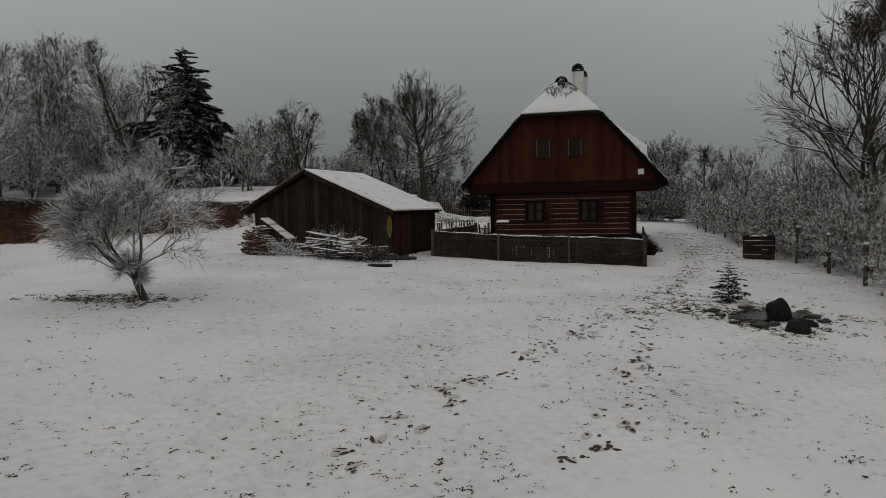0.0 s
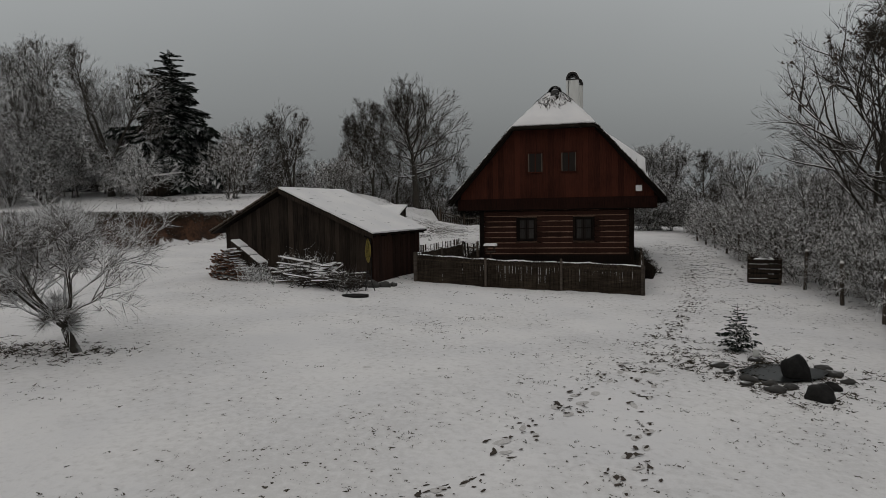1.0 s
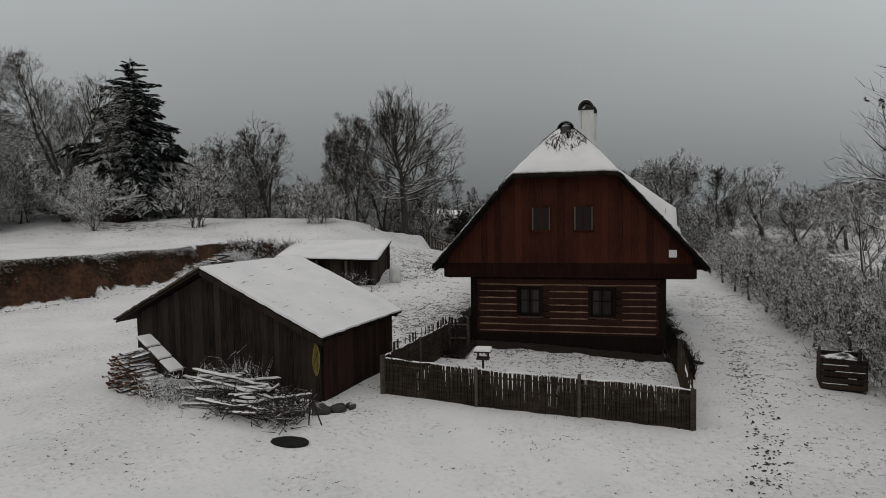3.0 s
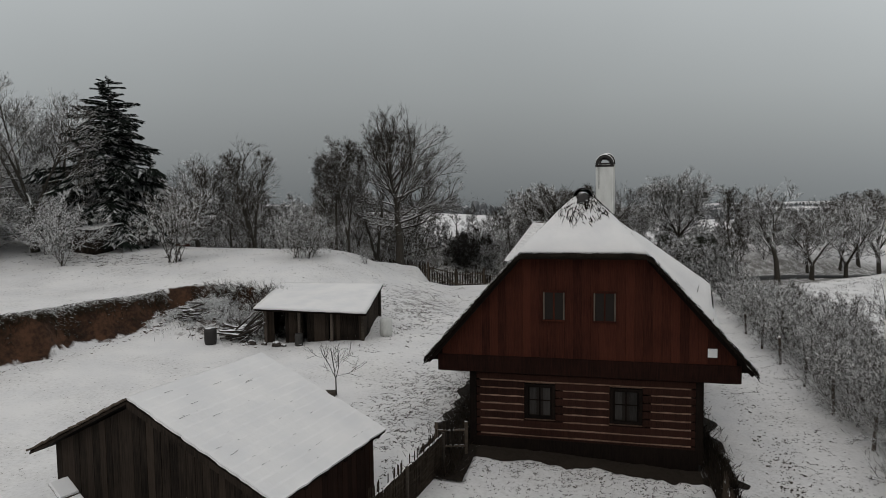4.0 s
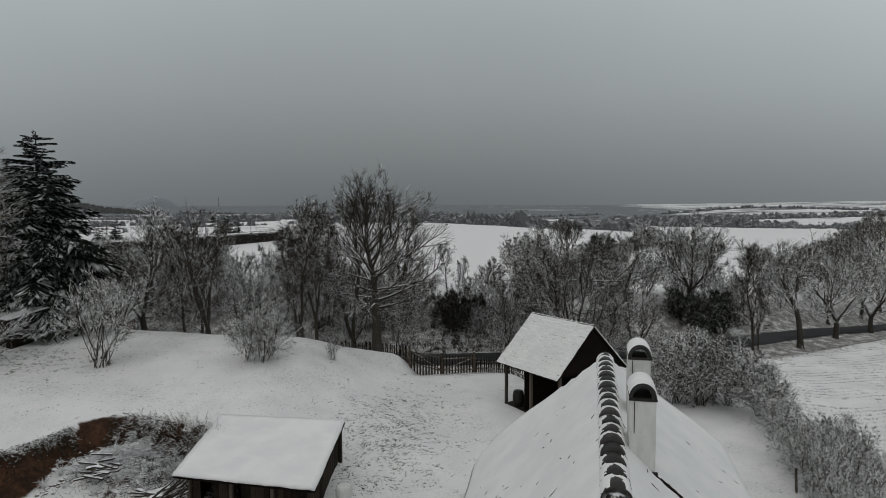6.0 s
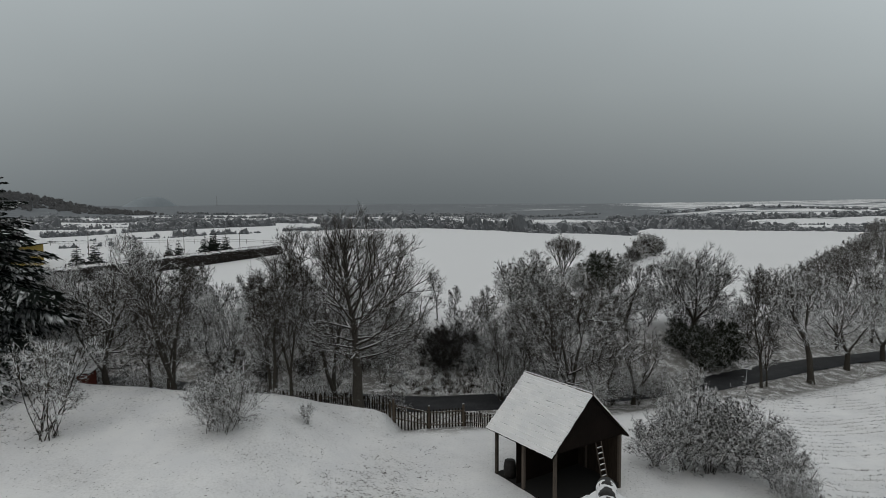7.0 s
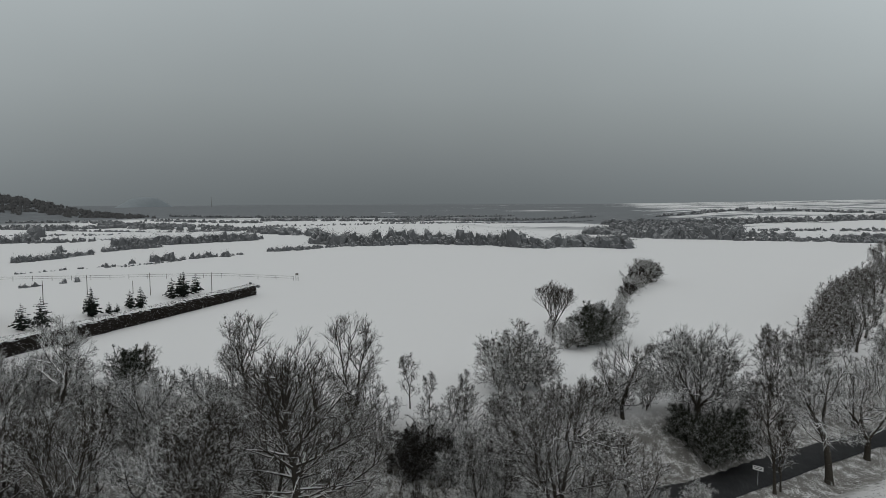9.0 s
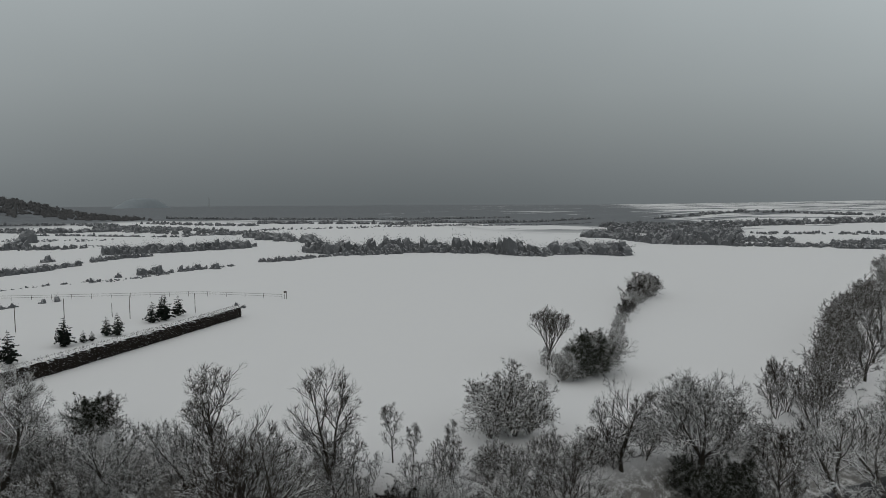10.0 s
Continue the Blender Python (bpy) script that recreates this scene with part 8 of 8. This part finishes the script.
def stubble():
    """Rows of stubble on the eastern plot, breaking through the snow."""
    rs = np.random.default_rng(410)
    st, en = [], []
    for row in range(44):
        for _ in range(240):
            t = rs.uniform(0, 30)
            x, y = 11.5 + t * 0.87 - row * 0.18 + rs.normal() * 0.05, 26.0 + t * 0.5 + row * 0.62 + rs.normal() * 0.06
            if x < 11.5 or y > float(road_y(x)) - 5.5 or noise.noise(Vector((t * 0.35, row * 0.4, 2.0))) < -0.2:
                continue
            z = gz(x, y)
            st.append((x, y, z))
            en.append((x + rs.normal() * 0.08, y + rs.normal() * 0.08, z + rs.uniform(0.03, 0.1)))
    w = Wood()
    w.fine(rs, np.array(st), np.array(en), 0.02)
    tagged(new("stubble", w.mesh("stubble", M_GRASS, False)), "rows of dark stubble breaking through the snow", "stubble", kind="stuff")


stubble()


def snow_z(x, y):
    return gz(x, y) + 0.018 * float(wave(x, y, 3.1, 0.7)) + 0.01 * float(wave(x, y, 7.3, 2.2))


def footprints():
    """Trodden hollows where the grass shows, along the beaten line."""
    rs = np.random.default_rng(77)
    v, f = [], []
    tracks = []
    trails = (((-0.75, -23.9), (-0.35, -22.95), (0.0, -21.9), (0.02, -21.2), (0.45, -20.4), (1.2, -18.35), (2.1, -15.6), (3.5, -11.0), (4.8, -6.3), (5.2, -1.3), (5.5, 10.8)),
              ((1.35, -23.6), (1.75, -22.2), (2.0, -20.5), (2.25, -19.2), (2.45, -17.2), (3.3, -12.8), (4.55, -6.3), (5.6, 2.0)),
              ((2.9, -13.0), (3.75, -10.4), (4.4, -7.7), (5.3, -3.8), (5.8, 4.2), (5.85, 18.0)))
    for pts in trails:
        for (x0, y0), (x1, y1) in zip(pts, pts[1:]):
            l = math.hypot(x1 - x0, y1 - y0)
            for i in range(int(l / 0.3)):
                t = (i + rs.random() * 0.5) / int(l / 0.3)
                if rs.random() < 0.8:
                    tracks.append((x0 + (x1 - x0) * t + 0.11 * (-1) ** i + rs.normal() * 0.05, y0 + (y1 - y0) * t))
    spots = []
    for x, y in tracks:
        for _ in range(int(rs.integers(2, 8))):
            spots.append((x + rs.normal() * 0.11, y + rs.normal() * 0.14))
        if rs.random() < 0.75 and y > -19:
            spots.append((x + rs.normal() * 0.55 + 0.15, y + rs.normal() * 0.4))
    deep = [(x, y) for x, y in tracks if y < -18.5 and rs.random() < 0.75]
    # ovals of pressed snow; their grey paints the soft shading of the hollows
    pv, pf = [], []
    for x, y in [q for q in tracks if q[1] < -15]:
        a = rs.normal() * 0.3 + 1.25
        l, w = rs.uniform(0.09, 0.14), rs.uniform(0.045, 0.07)
        b = len(pv)
        for ring, up in ((1.0, 0.004), (0.6, 0.009)):
            for k in range(10):
                q = 2 * PI * k / 10
                rr = ring * (1 + rs.normal() * 0.12)
                px, py = math.cos(q) * l * rr, math.sin(q) * w * rr
                xx, yy = x + px * math.cos(a) - py * math.sin(a), y + px * math.sin(a) + py * math.cos(a)
                pv.append((xx, yy, snow_z(xx, yy) + up))
        pf.extend([(b + k, b + (k + 1) % 10, b + 10 + (k + 1) % 10, b + 10 + k) for k in range(10)])
        pf.append(tuple(b + 10 + k for k in range(10)))
    tagged(new("pressed_snow", mesh_of("pressed_snow", pv, pf, M_PRESSED, True)), "pressed snow of a line of footprints, hollows shaded in grey colour", "footprints", kind="stuff")
    for i, (x, y) in enumerate(deep + spots):
        a = rs.normal() * 0.5 + 1.2
        s = rs.uniform(0.009, 0.028) * (1.5 if i % 9 == 0 else 1)
        if i < len(deep):
            s = rs.uniform(0.018, 0.038) * (1.0 if x > 1.0 else 0.75)
        l = s * rs.uniform(1.0, 2.8)
        b = len(v)
        n = 7
        for k in range(n):
            q = 2 * PI * k / n
            rr = 1 + rs.normal() * 0.3
            px, py = math.cos(q) * l * rr, math.sin(q) * s * rr
            xx, yy = x + px * math.cos(a) - py * math.sin(a), y + px * math.sin(a) + py * math.cos(a)
            v.append((xx, yy, snow_z(xx, yy) + 0.010))
        v.append((x, y, snow_z(x, y) + 0.016))
        f.extend([(b + k, b + (k + 1) % n, b + n) for k in range(n)])
    tagged(new("footprints", mesh_of("footprints", v, f, M_TRODDEN)), "trodden dark footprints in the thin snow", "footprints", kind="stuff")


M_TRODDEN = wood_material("trodden_grass", (0.02, 0.016, 0.013), (0.08, 0.066, 0.056), (6.0, 6.0, 6.0))
# grey of pressed snow with the prints' hollow shading painted in
M_PRESSED = wood_material("pressed_snow", (0.42, 0.40, 0.385), (0.68, 0.665, 0.66), (9.0, 9.0, 9.0))
footprints()


def bank_turf():
    """Turf that hangs over the lip of the cut, and clods at its foot."""
    rs = np.random.default_rng(55)
    w = Wood()
    for _ in range(3200):
        if rs.random() < 0.72:
            y = rs.uniform(-9, 13.2)
            x = float(bank_edge(y)) - 1.05 + rs.normal() * 0.2
        else:
            x = rs.uniform(-22.4, -14.5)
            y = 13.3 + 0.7 + rs.normal() * 0.3
        z = gz(x, y)
        for _k in range(3):
            d = np.array([rs.normal() * 0.12 + 0.1, rs.normal() * 0.12 - 0.08, rs.uniform(-0.42, 0.10)])
            p0 = np.array([x, y, z + 0.02])
            w.tube(np.array([p0, p0 + d]), [0.022, 0.0], 3)
    tagged(new("turf", w.mesh("turf", M_TURF)), "dark roots and dry turf hanging over the cut bank", "turf", kind="stuff")
    v, f = [], []
    base = rock_bm(1, 1, 1, 2.0, 0.3)
    bv = [tuple(q.co) for q in base.verts]
    bf = [tuple(q.index for q in fc.verts) for fc in base.faces]
    base.free()
    small = bmesh.new()
    bmesh.ops.create_icosphere(small, subdivisions=1, radius=1.0)
    sv = np.array([tuple(q.co) for q in small.verts])
    sf = [tuple(q.index for q in fc.verts) for fc in small.faces]
    small.free()
    for _ in range(1100):
        if rs.random() < 0.2:
            y = rs.uniform(-8, 12.5)
            x = float(bank_edge(y)) + 0.25 + abs(rs.normal()) * 0.4
        else:
            x, y = rs.uniform(-22.8, -15.6), 13.6 - abs(rs.normal()) * 1.3
        s = rs.uniform(0.03, 0.06) if y < 10 else rs.uniform(0.04, 0.12)
        q = sv * (1 + rs.normal(size=(len(sv), 1)) * 0.2) * np.array([s, s * 0.9, s * 0.65]) + np.array([x, y, gz(x, y) + s * 0.15])
        n = len(v)
        v.extend(q.tolist())
        f.extend([tuple(k + n for k in g) for g in sf])
    tagged(new("clods", mesh_of("clods", v, f, M_CLOD)), "snow-dusted clods of brown earth below the cut bank", "clods", kind="stuff")


M_TURF = bark_material("hanging_turf", (0.02, 0.014, 0.009), (0.075, 0.055, 0.035), 0.5, 1.0, 0.8)
M_CLOD = snowy_dark("clod_with_snow", (0.03, 0.015, 0.009), (0.09, 0.045, 0.026), 0.25, 0.7)
bank_turf()


def bare_strip(name, label, x_in, x_out, y0, y1, seed, turned_round=False):
    """Bare ground under the eaves, where no snow falls: a ragged strip of soil and litter."""
    rs = np.random.default_rng(seed)
    bm = bmesh.new()
    n, m = 44, 6
    rows = []
    for i in range(n + 1):
        y = y0 + (y1 - y0) * i / n
        edge = x_out + 0.35 * noise.noise(Vector((y * 1.1, seed, 0))) + 0.18 * noise.noise(Vector((y * 4.0, seed, 2)))
        row = []
        for j in range(m + 1):
            t = j / m
            x = x_in + (edge - x_in) * t
            row.append(bm.verts.new((x, y, gz(x, y) + (0.06 + 0.04 * noise.noise(Vector((x * 4, y * 4, 1)))) * (1 - t * t) + 0.012)))
        rows.append(row)
    up = x_out > x_in
    for a, b in zip(rows, rows[1:]):
        for j in range(m):
            q = (a[j], a[j + 1], b[j + 1], b[j])
            bm.faces.new(q if up else q[::-1])
    if turned_round:
        for v in bm.verts:
            x, y = v.co.y, v.co.x
            v.co = Vector((x, y, gz(x, y) + v.co.z - gz(y, x)))
        bmesh.ops.reverse_faces(bm, faces=bm.faces)
    tagged(part(name, bm, M_SOIL, None, smooth=True), label, "soil", kind="stuff")
    if turned_round:
        return
    w = Wood()
    for _ in range(900):
        t = rs.random()
        y = rs.uniform(y0, y1)
        x = x_in + (x_out - x_in) * (1.25 * t)
        z = gz(x, y) + 0.05 * (1 - t)
        d = rs.normal(size=3) * np.array([0.12, 0.12, 0.05]) + np.array([0, 0, 0.08])
        w.tube(np.array([(x, y, z - 0.02), (x + d[0], y + d[1], z + max(d[2], 0.02))]), [0.012, 0.003], 3)
    tagged(new("dead_stalks", w.mesh("dead_stalks", M_TURF)), "dead stalks and litter under the eaves", "litter", kind="stuff")


M_SOIL = wood_material("bare_soil", (0.006, 0.0045, 0.0035), (0.03, 0.023, 0.018), (3.0, 3.0, 3.0))
bare_strip("bare_soil", "bare dark soil under the western eaves", -2.95, -4.5, -2.4, 12.0, 3)
bare_strip("bare_soil", "bare dark soil under the gable", 0.2, -0.62, -3.2, 3.3, 5, True)
bare_strip("bare_soil", "bare dark soil under the eastern eaves", 3.15, 4.1, -0.6, 11.5, 8)


def bank_frost():
    """Frosted grass that hangs over the lip of the cut and covers its broken corner."""
    rs = np.random.default_rng(58)
    n = 7000
    y = rs.uniform(-9, 13.2, n)
    x = np.array([float(bank_edge(v)) for v in y]) - 1.3 + rs.normal(size=n) * 0.14
    m = 9000
    x2, y2 = rs.uniform(-21.8, -14.6, m), 13.5 + rs.normal(size=m) * 0.6
    m3 = 5000
    x3, y3 = rs.uniform(-21.8, -16.2, m3), 12.3 + rs.normal(size=m3) * 0.9
    x, y = np.concatenate([x, x2, x3]), np.concatenate([y, y2, y3])
    z = ground(x, y)
    k = len(x)
    st = np.stack([x, y, z + 0.03], 1)
    d = np.stack([rs.normal(size=k) * 0.1 + np.where(np.arange(k) < n, 0.16, 0.02), rs.normal(size=k) * 0.1 - np.where(np.arange(k) < n, 0.0, 0.12), rs.uniform(-0.2, 0.12, k)], 1)
    w = Wood()
    d[n:] *= 1.6
    d[n:, 2] += rs.uniform(0.05, 0.4, k - n)
    w.fine(rs, st, st + d, 0.011)
    tagged(new("frosted_turf", w.mesh("frosted_turf", M_RIME)), "frosted grass hanging over the cut bank", "grass", kind="stuff")

    # arching clumps, white with rime, in the corner and along its back
    c = Wood()
    for _ in range(300):
        u = rs.random()
        if u < 0.45:
            cx, cy = rs.uniform(-21.8, -17.6), 13.3 + rs.normal() * 0.35
        else:
            cx, cy = -20.4 + rs.normal() * 1.0, 12.1 + rs.normal() * 0.6
        q = 46
        tall = rs.uniform(0.22, 0.6)
        a = rs.random(q) * 2 * PI
        out = np.stack([np.cos(a), np.sin(a), np.zeros(q)], 1) * (rs.random((q, 1)) * 0.5 + 0.1) * tall
        foot = np.array([cx, cy, gz(cx, cy)]) + out * 0.15
        knee = foot + out * 0.55 + np.array([0, 0, 1.0]) * tall * rs.uniform(0.4, 0.9, (q, 1))
        c.fine(rs, foot, knee, 0.012)
        c.fine(rs, knee - (knee - foot) * 0.15, knee + out * 0.9 - np.array([0, 0, 0.25]) * tall * rs.random((q, 1)), 0.013)
    tagged(new("frosted_weeds", c.mesh("frosted_weeds", M_HOAR)), "clumps of dead grass white with rime below the bank", "grass", kind="stuff")


bank_frost()
